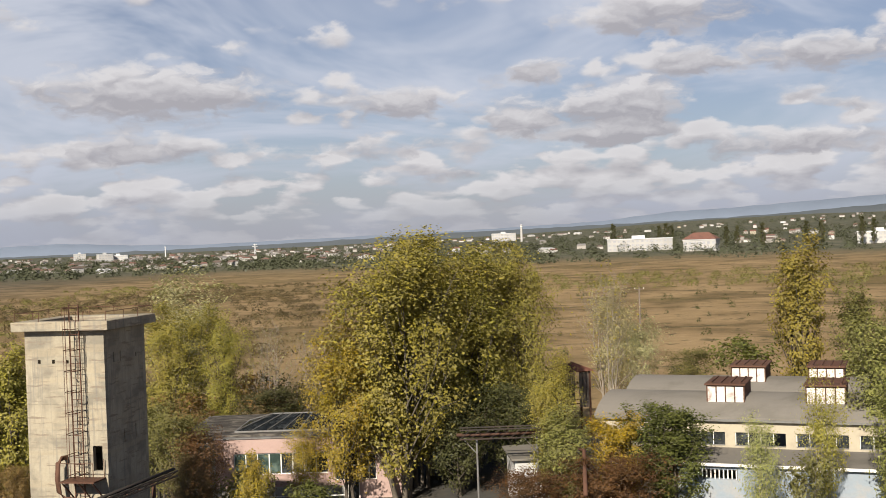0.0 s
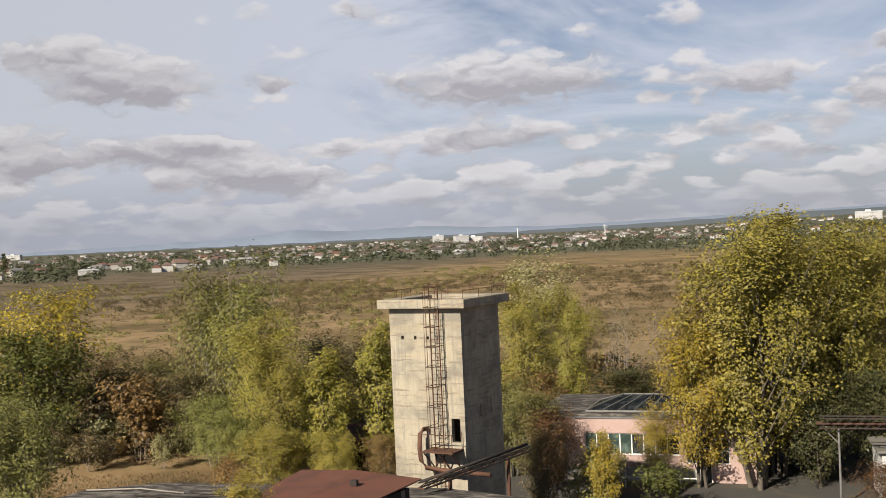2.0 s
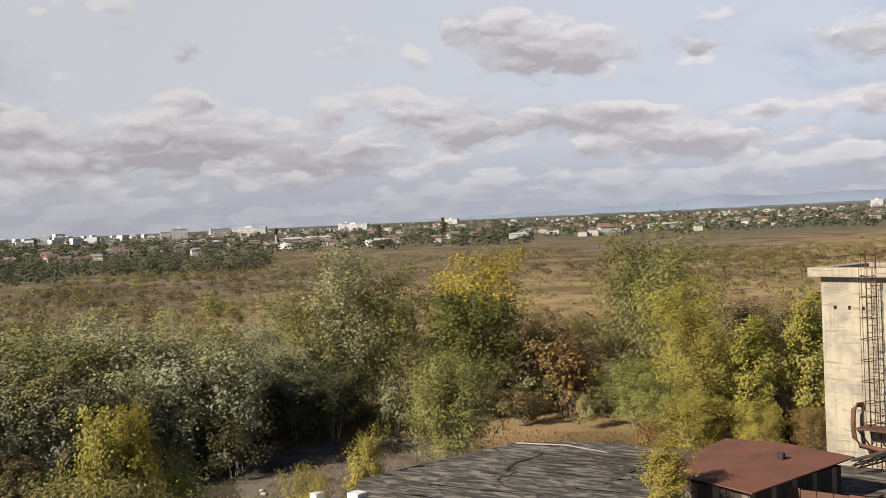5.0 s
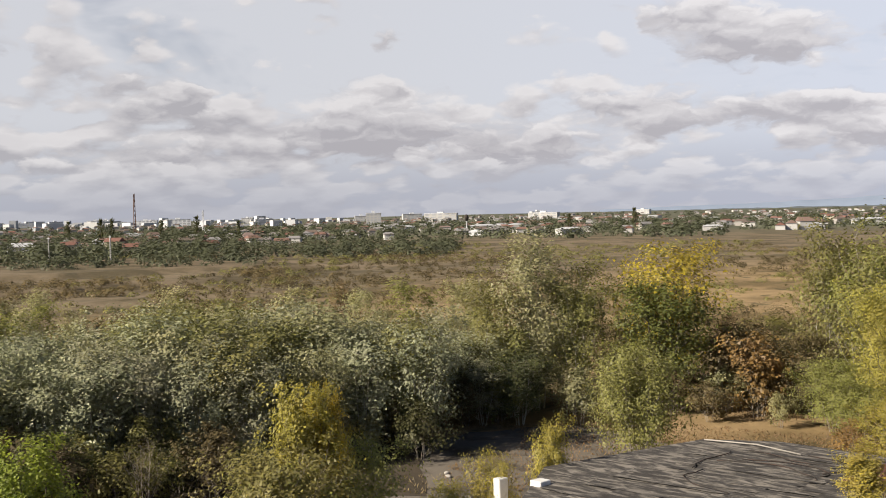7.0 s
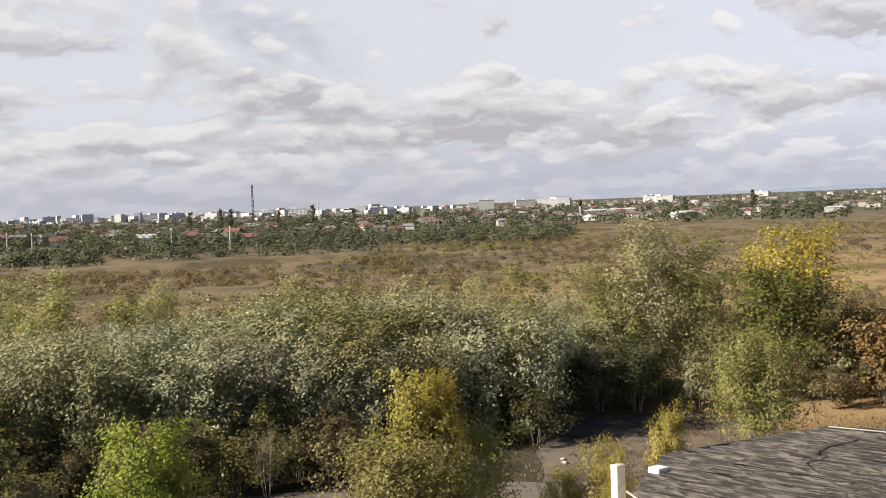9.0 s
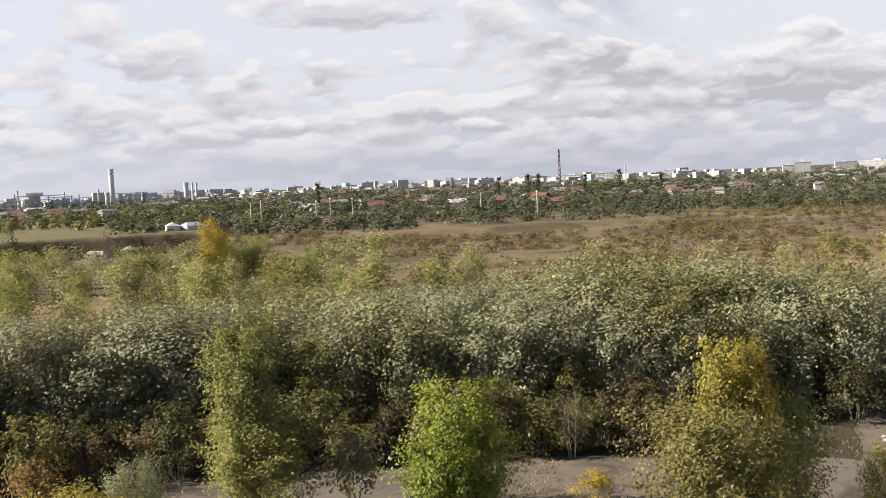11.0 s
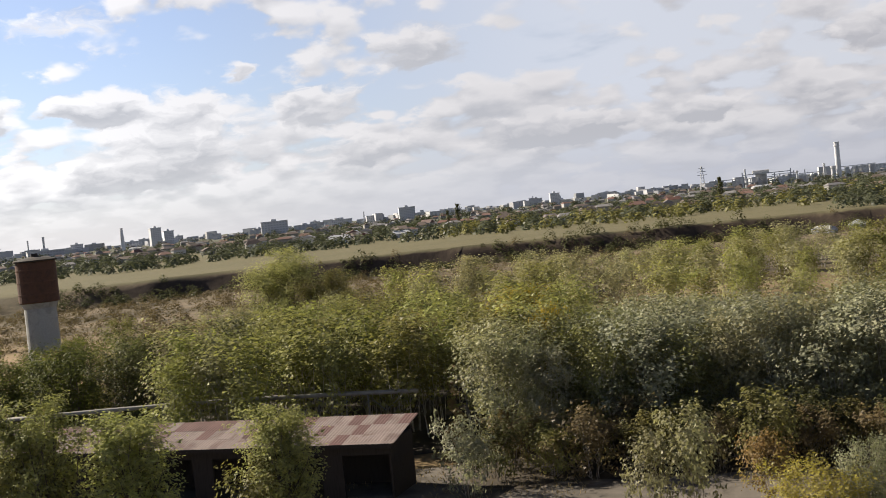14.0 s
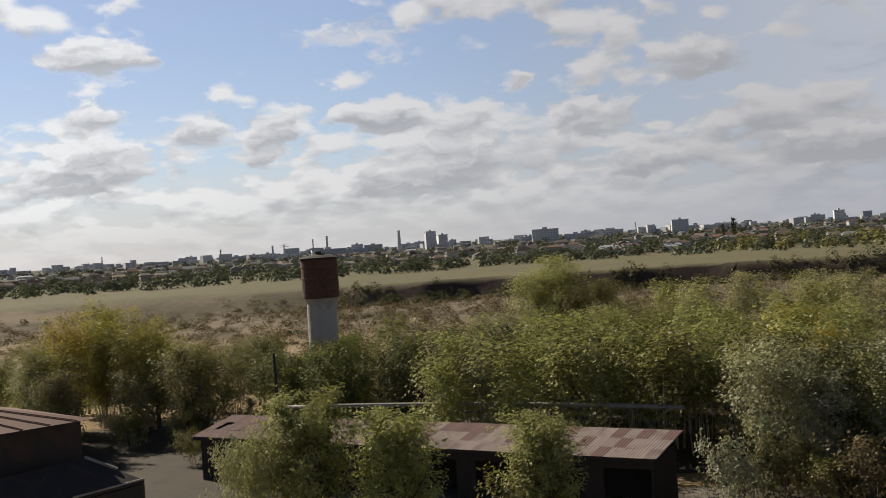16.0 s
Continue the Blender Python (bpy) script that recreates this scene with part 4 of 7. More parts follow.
def planted(kind, shades, ring, count, low, high, seed, group, wide=0.66, gap=2.2):
    """Plants a stand of trees at random inside a stretch given as turns and distances."""
    rng = random.Random(seed)
    (t0, t1), (r0, r1) = ring
    done, tries = [], 0
    while len(done) < count and tries < count * 40:
        tries += 1
        t, r = rng.uniform(t0, t1), math.sqrt(rng.uniform(r0 * r0, r1 * r1))
        p = polar(t, r)
        if any((p.x - q[0]) ** 2 + (p.y - q[1]) ** 2 < gap * gap for q in done):
            continue
        done.append((p.x, p.y))
        h = rng.uniform(low, high)
        tree(kind, p.x, p.y, h, h * wide * rng.uniform(0.85, 1.2), rng.choice(shades), None, group)


planted("thicket", ["silver", "silver", "grey", "olive"], ((48.5, 55.0), (77, 88)), 14, 6.6, 9.0, 115, "white poplar thicket", 0.72, 2.1)
planted("thicket", ["silver", "silver", "grey", "olive"], ((54.0, 64.0), (78, 92)), 18, 8.0, 9.8, 117, "white poplar thicket", 0.7, 2.4)
planted("thicket", ["silver", "silver", "grey", "silver", "olive"], ((57.5, 102.0), (72, 84)), 80, 6.8, 8.8, 101, "white poplar thicket", 0.72, 2.1)
planted("thicket_back", ["silver", "olive", "grey"], ((50.0, 101.0), (84, 104)), 66, 5.4, 7.0, 102, "white poplar thicket", 0.74, 3.2)
planted("feather", ["lime", "grey", "leafy", "leafy", "olive"], ((98.0, 118.0), (80, 106)), 62, 6.8, 9.4, 103, "mixed young wood", 0.6, 2.6)
# Bush colours darkened: shade at the thicket's foot is put into them.
planted("bush", ["dark", "olive", "scrub_dark", "brown"], ((58.0, 103.0), (66.5, 71.5)), 46, 2.2, 4.4, 113, "undergrowth of the thicket", 1.0, 2.0)
planted("feather", ["lime", "pale", "leafy", "olive", "grey"], ((72.0, 108.0), (104, 165)), 84, 6.5, 9.6, 104, "sapling wood", 0.55, 3.0)
planted("feather", ["grey", "pale", "leafy", "pale"], ((77.0, 103.0), (160, 232)), 84, 4.6, 7.4, 116, "sapling wood", 0.75, 3.6)
planted("feather", ["pale", "grey", "brown", "pale", "leafy"], ((40.0, 74.0), (104, 150)), 52, 4.6, 8.4, 105, "sapling wood", 0.55, 3.4)
planted("round_back", ["olive", "green", "grey", "brown"], ((104.0, 140.0), (104, 150)), 48, 5.0, 8.0, 106, "wood behind the shed", 0.8, 4.0)
planted("sparse", ["olive", "lime", "grey"], ((104.0, 140.0), (98, 128)), 22, 6.5, 9.0, 107, "wood behind the shed", 0.6, 4.5)
planted("bush", ["brown", "dark", "grey", "olive"], ((22.0, 50.0), (86, 100)), 34, 2.4, 4.2, 111, "scrub behind the yard", 1.1, 3.0)
planted("thicket", ["silver", "olive", "dark"], ((43.0, 50.0), (87, 99)), 16, 4.2, 6.6, 112, "white poplar thicket", 0.85, 2.2)
planted("bush", ["olive", "grey", "brown"], ((124.0, 142.0), (90, 122)), 24, 1.8, 3.8, 114, "scrub behind the shed", 1.1, 3.0)
planted("bush", ["grey", "brown", "dark"], ((49.0, 58.0), (76, 80)), 14, 2.2, 3.8, 108, "undergrowth at the yard edge", 1.0, 2.0)
planted("round_back", ["brown", "olive", "grey"], ((20.0, 48.0), (96, 118)), 26, 4.0, 6.6, 109, "scrub behind the yard", 1.0, 4.5)
planted("bush", ["brown", "orange", "dark", "olive"], ((-4.6, 22.0), (88, 104)), 26, 3.0, 5.6, 110, "scrub behind the buildings", 1.1, 3.4)


def scrub(name, seed, count, turns, fars, low, high, shades, label, per=26, leaf=0.5, wide=1.3, thin=0.0, flatten=1.0):
    """Far bushes too many to count: clumps of leaves in one mesh."""
    gen = np.random.default_rng(seed)
    spots = []
    while len(spots) < count:
        t, r = gen.uniform(*turns), math.sqrt(gen.uniform(fars[0] ** 2, fars[1] ** 2))
        p = polar(t, r)
        if noise.noise(Vector((p.x * 0.012, p.y * 0.012, seed * 1.7))) < thin:
            continue
        spots.append((p.x, p.y, land(p.x, p.y), gen.uniform(low, high)))
    all_centres, all_out = [], []
    for x, y, z, h in spots:
        k = max(8, int(per * (h / high) ** 1.5))
        v = gen.normal(0, 1, (k, 3))
        v /= np.linalg.norm(v, axis=1, keepdims=True)
        v[:, 2] = np.abs(v[:, 2])
        v *= gen.uniform(0.68, 1.0, (k, 1)) * np.array([h * wide * 0.5, h * wide * 0.5, h * flatten])
        all_centres.append(v + np.array([x, y, z + h * 0.04]))
        all_out.append(v)
    centres = np.concatenate(all_centres)
    me = leaf_sprays(gen, centres, leaf, np.concatenate(all_out), 0.2)
    ob = part(name, me, LEAF_FAR)
    ob.color = (*COLOURS[shades], 1)
    return tagged(ob, label, "scrub", kind="stuff")


scrub("scrub", 201, 1900, (-4, 62), (118, 470), 0.7, 1.9, "scrub_dark", "brown dry scrub scattered over the grassland", 90, 0.30, 1.9, 0.0, 0.75)
scrub("scrub", 202, 1300, (-2, 66), (130, 520), 0.8, 2.2, "olive", "olive scrub scattered over the grassland", 90, 0.34, 2.0, 0.04, 0.75)
scrub("scrub", 210, 1300, (4, 62), (120, 440), 0.8, 2.1, "brown", "grey-brown scrub scattered over the grassland", 90, 0.30, 1.9, 0.02, 0.75)
scrub("scrub", 203, 800, (56, 86), (140, 330), 0.8, 2.6, "brown", "brownish scrub in the basin", 90, 0.32, 1.7, -0.1, 0.8)
scrub("scrub", 204, 1500, (94, 142), (150, 326), 0.8, 2.3, "brown", "grey-brown dry scrub below the cut bank", 90, 0.30, 1.9, -0.2, 0.75)
scrub("scrub", 205, 300, (82, 124), (314, 328), 1.2, 3.6, "dark", "dark bushes along the cut bank", 130, 0.45, 1.4, -1.0)
scrub("scrub", 206, 240, (84, 140), (190, 330), 1.2, 3.4, "brown", "brown bushes below the cut bank", 110, 0.36, 1.4, -1.0)
scrub("scrub", 207, 380, (20, 60), (104, 200), 1.0, 2.8, "brown", "brown thorn scrub beyond the yard", 130, 0.22, 1.5, -0.1)
scrub("hedge", 208, 330, (47, 67), (410, 560), 1.6, 6.2, "far_dark_hazed", "dark hedge of trees along the fields", 130, 0.8, 1.6, -1.0)
scrub("scrub", 209, 480, (-25, 4), (330, 470), 1.0, 2.6, "olive", "olive hedge at the far field edge", 100, 0.40, 1.9, -1.0)
scrub("scrub", 211, 70, (-25, 2), (125, 330), 0.6, 1.8, "dark", "small dark bushes dotted over the straw field", 130, 0.22, 1.1, -1.0)

# ---- concrete tower ----
def bent_pipe(name, pts, r, mat, parent=None, label="", sides=10):
    """A pipe through points, with mitred bends."""
    v, f = tube(pts, [r] * len(pts), sides)
    n = len(v)
    f = f + [tuple(range(sides))[::-1], tuple(range(n - sides, n))]
    return part(name, mesh_from(name, v, f, True), mat, parent, label)


def concrete_tower():
    side, top, thick = 3.88, 13.03, 0.25
    # the face towards the yard runs along local x from the west corner; local y goes into the tower
    along = Vector((-15.18 + 18.97, 50.78 - 51.59, 0)).normalized()
    turn_z = math.degrees(math.atan2(along.y, along.x))
    tower = thing("concrete_tower", pose(-18.97, 51.59, 0, 0, 0, turn_z), "tall square weathered concrete tower with a caged ladder", "tower")
    holes = [(0.62, 0.76, 11.55, 11.72), (1.32, 1.46, 11.55, 11.72), (2.02, 2.14, 11.55, 11.70), (3.16, 3.62, 6.75, 7.86)]
    part("wall", wall_shape(side, top, thick, holes), TOWER_CONCRETE, tower, "sunlit board-marked concrete wall with a doorway")
    east = part("wall", wall_shape(side, top, thick, [(0.65, 0.75, 11.5, 11.95), (1.35, 1.43, 11.5, 11.95), (3.02, 3.16, 11.55, 11.72), (1.5, 1.6, 7.75, 8.35), (2.75, 2.87, 7.8, 8.45)]), TOWER_CONCRETE, tower, "streaked concrete wall with narrow slots")
    east.matrix_basis = pose(side, 0, 0, 0, 0, 90) @ pose(thick + 0.002, 0, 0)
    east.scale = ((side - 2 * thick - 0.004) / side, 1, 1)
    west = part("wall", wall_shape(side, top, thick), TOWER_CONCRETE, tower)
    west.matrix_basis = pose(0, side, 0, 0, 0, -90) @ pose(thick + 0.002, 0, 0)
    west.scale = ((side - 2 * thick - 0.004) / side, 1, 1)
    north = part("wall", wall_shape(side, top, thick), TOWER_CONCRETE, tower)
    north.matrix_basis = pose(side, side, 0, 0, 0, 180)
    # rim: a slab edge that stands out all round, open in the middle
    o = 0.42
    rim = bmesh.new()
    box(rim, -o, side + o, -o, 0.35, top, top + 0.42, 0.02)
    part("rim", rim, TOWER_CONCRETE, tower)
    part("rim", boxed(-o, side + o, side - 0.35, side + o, top, top + 0.42, bevel=0.02), TOWER_CONCRETE, tower)
    part("rim", boxed(-o, 0.35, 0.353, side - 0.353, top, top + 0.42, bevel=0.02), TOWER_CONCRETE, tower)
    part("rim", boxed(side - 0.35, side + o, 0.353, side - 0.353, top, top + 0.42, bevel=0.02), TOWER_CONCRETE, tower)
    part("roof_slab", boxed(0.36, side - 0.36, 0.36, side - 0.36, top + 0.05, top + 0.22), TAR, tower)
    # pour joints: shallow proud ridges left by the form boards
    rng = random.Random(3)
    z = 0.9
    while z < top - 0.3:
        j = bmesh.new()
        x = 0.02
        while x < side - 0.1:
            run = rng.uniform(0.5, 1.6)
            if rng.random() < 0.75:
                x1 = min(side - 0.02, x + run)
                if not (z > 6.6 and z < 8.0 and x1 > 3.1):
                    box(j, x, x1, -0.012, 0.004, z + rng.uniform(-0.01, 0.01), z + rng.uniform(0.015, 0.035))
            x += run + rng.uniform(0.1, 0.5)
        if len(j.verts):
            part("form_ridge", j, TOWER_CONCRETE, tower)
        else:
            j.free()
        z += rng.uniform(0.85, 1.3)
    # railing round the top
    zr = top + 0.42
    posts = [(-0.3, -0.3), (0.9, -0.3), (3.1, -0.3), (side + 0.3, -0.3), (side + 0.3, 1.3), (side + 0.3, 2.7), (side + 0.3, side + 0.3), (2.2, side + 0.3), (0.9, side + 0.3), (-0.3, side + 0.3), (-0.3, 2.6), (-0.3, 1.2)]
    for x, y in posts:
        part("railing_post", roded((x, y, zr - 0.02), (x + rng.uniform(-0.04, 0.04), y, zr + 0.42), 0.016, sides=6), RUST, tower)
    for k in range(len(posts)):
        (x, y), (x2, y2) = posts[k], posts[(k + 1) % len(posts)]
        if k == 1:
            continue
        part("rail", roded((x, y, zr + 0.40), (x2, y2, zr + 0.38), 0.014, sides=6), RUST, tower)
    # caged ladder in front of the face
    x0, x1, yl = 2.42, 2.88, -0.32
    for x in (x0, x1):
        part("ladder_rail", boxed(x - 0.02, x + 0.02, yl - 0.03, yl + 0.03, 2.0, zr + 0.75), RUST, tower)
    z = 2.3
    while z < zr + 0.7:
        part("rung", roded((x0, yl, z), (x1, yl, z), 0.014, sides=6), RUST, tower)
        z += 0.32
    hoop_zs = [zr + 0.6 - 0.92 * k for k in range(9)]
    for z in hoop_zs:
        pts = [(x0, yl, z), (x0 - 0.05, yl - 0.3, z), (x0 + 0.02, yl - 0.62, z), ((x0 + x1) / 2, yl - 0.76, z), (x1 - 0.02, yl - 0.62, z), (x1 + 0.05, yl - 0.3, z), (x1, yl, z)]
        bent_pipe("cage_hoop", pts, 0.018, RUST, tower, sides=6)
        part("ladder_bracket", roded((x0, yl, z), (x0, 0.02, z), 0.014, sides=6), RUST, tower)
        part("ladder_bracket", roded((x1, yl, z), (x1, 0.02, z), 0.014, sides=6), RUST, tower)
    for dx, dy in ((-0.04, -0.32), (0.05, -0.66), (0.41, -0.66), (0.50, -0.32), (0.23, -0.76)):
        part("cage_bar", roded((x0 + dx, yl + dy, hoop_zs[-1]), (x0 + dx, yl + dy, hoop_zs[0]), 0.011, sides=6), RUST, tower)
    # door platform on brackets
    part("platform", boxed(2.1, 3.75, -1.1, -0.004, 6.42, 6.48), RUST, tower, "rusty steel platform below the doorway")
    for x in (2.2, 3.0, 3.65):
        part("platform_bracket", bar(bmesh.new(), (x, -1.05, 6.42), (x, -0.01, 5.5), 0.05), RUST, tower)
    for x, y in ((2.12, -1.06), (3.72, -1.06), (3.72, -0.1)):
        part("platform_post", roded((x, y, 6.45), (x, y, 7.3), 0.018, sides=6), RUST, tower)
    part("platform_rail", roded((2.12, -1.06, 7.28), (3.72, -1.06, 7.28), 0.018, sides=6), RUST, tower)
    bent_pipe("pipe", [(1.85, -0.02, 7.35), (1.85, -0.35, 7.38), (1.75, -0.55, 7.2), (1.72, -0.6, 6.5), (1.78, -0.6, 5.95), (2.05, -0.6, 5.62), (3.0, -0.6, 5.55), (5.4, -0.6, 5.5)], 0.11, RUST, tower, "thick rusty bent pipe")
    # pale spill streak below the pipe
    part("ledge", boxed(-0.06, side + 0.06, -0.06, side + 0.06, -0.1, 0.35, bevel=0.02), TOWER_CONCRETE, tower)
    return tower


concrete_tower()


# ---- tarred roof with its huts ----
def tarred_building():
    z = 5.5
    ring = [(-33.2, 35.6), (-31.6, 44.8), (-28.6, 46.6), (-15.0, 46.9), (-3.0, 42.8), (2.0, 26.0), (-6.0, 14.0), (-19.0, 19.0), (-26.6, 28.6), (-29.6, 30.2)]
    b = thing("tarred_roof_building", pose(0, 0, 0), "low factory building under a patched black tar-paper roof", "building")
    wall = bmesh.new()
    low = [wall.verts.new((x, y, -0.1)) for x, y in ring]
    high = [wall.verts.new((x, y, z - 0.12)) for x, y in ring]
    for i in range(len(ring)):
        j = (i + 1) % len(ring)
        wall.faces.new((low[i], high[i], high[j], low[j]))
    part("wall", wall, CREAM, b)
    roof = bmesh.new()
    under = [roof.verts.new((x * 1.004, y * 1.004, z - 0.12)) for x, y in ring]
    over = [roof.verts.new((x * 1.004, y * 1.004, z)) for x, y in ring]
    roof.faces.new(over[::-1])
    roof.faces.new(under)
    for i in range(len(ring)):
        j = (i + 1) % len(ring)
        roof.faces.new((under[i], over[i], over[j], under[j]))
    bmesh.ops.recalc_face_normals(roof, faces=roof.faces)
    part("roof", roof, TAR, b, "black roofing felt, wrinkled and patched")

    # strips of felt, laid overlapping and puckered
    rng = random.Random(17)

    def inside(x, y):
        c = False
        for i in range(len(ring)):
            (xa, ya), (xb, yb) = ring[i], ring[i - 1]
            if (ya > y) != (yb > y) and x < (xb - xa) * (y - ya) / (yb - ya) + xa:
                c = not c
        return c

    shapes = []
    for s in range(8):
        verts, faces = [], []
        cols, rows = 12, 3
        for i in range(cols + 1):
            for j in range(rows + 1):
                verts.append(((i / cols - 0.5) * 6.0, (j / rows - 0.5) * 1.05, 0.012 + 0.035 * abs(noise.noise(Vector((i * 0.7, j * 0.9, s * 3.1)))) + (0.03 * rng.random() if j in (0, rows) else 0)))
        for i in range(cols):
            for j in range(rows):
                a = i * (rows + 1) + j
                faces.append((a, a + rows + 1, a + rows + 2, a + 1))
        me = mesh_from("felt_strip", verts, faces, True)
        me.materials.append(TAR)
        shapes.append(me)
    y, k = 24.0, 0
    while y < 46.2:
        x = -33.0 + rng.uniform(0, 2)
        while x < -4.0:
            if all(inside(x + dx, y + dy) for dx in (-3.1, 3.1) for dy in (-0.7, 0.7)) and rng.random() < 0.93:
                ob = part("felt_strip", shapes[rng.randrange(8)], None, b)
                ob.matrix_basis = pose(x, y, z + 0.004 + 0.006 * (k % 5), 0, 0, 4 + rng.uniform(-3, 3))
                k += 1
            x += rng.uniform(5.0, 6.2)
        y += 0.93
    # loose cables lying across the felt
    for i in range(9):
        x, y0 = rng.uniform(-30, -6), rng.uniform(36, 44)
        a = rng.uniform(0, math.pi)
        pts = []
        for q in range(12):
            pts.append((x, y0, z + 0.09))
            a += rng.uniform(-0.5, 0.5)
            x += math.cos(a) * 0.55
            y0 += math.sin(a) * 0.35
        pts = [p for p in pts if inside(p[0], p[1])]
        if len(pts) > 4:
            bent_pipe("cable", pts, 0.025, DARK_METAL, b, "loose black cable", 5)
    bent_pipe("edge_pipe", [(-31.4, 44.6, z + 0.08), (-29.0, 45.2, z + 0.08), (-26.4, 44.6, z + 0.08)], 0.035, PIPE_PALE, b, "pale pipe along the roof edge")
    # parapet remains at the west end
    part("parapet", boxed(-33.8, -33.4, 33.1, 33.6, 0.0, 5.4, bevel=0.03), WHITE_WALL, b, "stub of flaking whitewashed masonry")
    part("parapet", boxed(-31.5, -30.9, 32.9, 33.5, 5.4, 5.72, bevel=0.03), WHITE_WALL, b)
    part("parapet", bar(bmesh.new(), (-29.8, 30.0, 5.58), (-26.6, 28.5, 5.58), 0.06), CONCRETE_GREY, b)
    return b


tarred_building()


def rust_hut():
    h = thing("roof_hut", pose(-17.7, 39.6, 5.5, 0, 0, -2), "roof hut with a wide rust-red sheet roof and dark walls", "hut")
    # roof: a low gable with its ridge running away from the yard
    pts = [(-2.6, -2.5, 1.2), (-0.3, -2.9, 1.36), (1.9, -3.3, 1.22), (3.1, 2.8, 1.42), (0.2, 3.1, 1.62), (-2.4, 3.4, 1.5)]
    sheets = bmesh.new()
    top = [sheets.verts.new((x, y, z + 0.05)) for x, y, z in pts]
    low = [sheets.verts.new((x, y, z)) for x, y, z in pts]
    for a, c, d, e in ((0, 1, 4, 5), (1, 2, 3, 4)):
        sheets.faces.new((top[a], top[c], top[d], top[e]))
        sheets.faces.new((low[e], low[d], low[c], low[a]))
    for i in range(6):
        j = (i + 1) % 6
        sheets.faces.new((low[i], low[j], top[j], top[i]))
    bmesh.ops.recalc_face_normals(sheets, faces=sheets.faces)
    part("roof", sheets, RUST_ROOF, h, "rust-red sheet steel roof")
    part("roof_vent", boxed(0.9, 1.15, 0.9, 1.1, 1.55, 1.75), DARK_METAL, h)
    # walls of upright planks
    for a, c in (((-2.3, -2.2), (1.6, -2.9)), ((1.6, -2.9), (2.7, 2.4)), ((2.7, 2.4), (-2.1, 3.0)), ((-2.1, 3.0), (-2.3, -2.2))):
        length = math.hypot(c[0] - a[0], c[1] - a[1])
        k = int(length / 0.3)
        for i in range(k):
            u0, u1 = i / k, (i + 0.94) / k
            p, q = Vector((a[0] + (c[0] - a[0]) * u0, a[1] + (c[1] - a[1]) * u0, 0)), Vector((a[0] + (c[0] - a[0]) * u1, a[1] + (c[1] - a[1]) * u1, 0))
            m = bmesh.new()
            mid = (p + q) / 2
            d = (q - p)
            mat = Matrix.Translation((mid.x, mid.y, 0.58)) @ Matrix.Rotation(math.atan2(d.y, d.x), 4, "Z") @ Matrix.Diagonal((d.length, 0.05, 1.2, 1))
            bmesh.ops.create_cube(m, size=1.0, matrix=mat)
            part("plank", m, DARK_METAL if i % 4 else WOOD, h)
    return h


rust_hut()


def panel_box():
    """A row of rusty upright panels in front of the roof hut."""
    p = thing("rusty_panel_screen", pose(-14.2, 38.6, 5.5, 0, 0, -4), "screen of rusty red sheet panels on the tarred roof", "panel")
    rng = random.Random(9)
    x = -1.5
    while x < 1.4:
        wd = rng.uniform(0.42, 0.62)
        part("panel", boxed(x, x + wd - 0.02, -0.03, 0.03, 0.0, 1.0 + rng.uniform(-0.05, 0.05), bevel=0.006), RUST if rng.random() < 0.6 else RUST_ROOF, p)
        x += wd
    part("rail", boxed(-1.55, 1.45, 0.031, 0.09, 0.8, 0.88), RUST, p)
    for x in (-1.4, 1.3):
        part("strut", bar(bmesh.new(), (x, 0.05, 0.9), (x, 0.9, 0.0), 0.05), RUST, p)
    part("side_panel", boxed(1.43, 1.47, 0.04, 1.1, 0.0, 0.9), RUST, p)
    return p


panel_box()
g = thing("rusty_panel_screen", pose(-9.2, 39.2, 5.5, 0, 0, -8), "low run of green-grey sheet panels on the tarred roof", "panel")
for k in range(5):
    part("panel", boxed(-1.5 + k * 0.62, -0.92 + k * 0.62, -0.03, 0.03, 0.0, 0.55 + 0.03 * (k % 2), bevel=0.006), STEEL if k % 2 else RUST, g)
part("rail", boxed(-1.5, 1.6, 0.031, 0.08, 0.40, 0.46), RUST, g)


def conveyor():
    """The sloping lattice beam from the roof up past the tower."""
    c = thing("sloping_truss", pose(0, 0, 0), "rusty sloping lattice beam carrying old pipes", "truss")
    a, b = Vector((-15.6, 45.4, 5.85)), Vector((-12.4, 51.3, 6.35))
    d = (b - a).normalized()
    sidev = d.cross(Vector((0, 0, 1))).normalized() * 0.18
    for s in (-1, 1):
        for up in (0.0, 0.22):
            part("chord", bar(bmesh.new(), a + sidev * s + Vector((0, 0, up)), b + sidev * s + Vector((0, 0, up)), 0.06), DARK_METAL, c)
    n = 9
    for i in range(n):
        p, q = a.lerp(b, i / n), a.lerp(b, (i + 1) / n)
        for s in (-1, 1):
            part("brace", bar(bmesh.new(), p + sidev * s, q + sidev * s + Vector((0, 0, 0.22)), 0.035), DARK_METAL, c)
        part("tie", bar(bmesh.new(), p - sidev, p + sidev, 0.05), RUST, c)
    bent_pipe("pipe", [a + Vector((0, 0, 0.29)), b + Vector((0, 0, 0.29))], 0.07, DARK_METAL, c, "rusty pipe")
    for u, foot in ((0.25, 5.5), (0.8, 0.0)):
        p = a.lerp(b, u)
        part("post", roded((p.x, p.y, foot), (p.x, p.y, p.z), 0.09, sides=8), RUST, c)
    return c


conveyor()


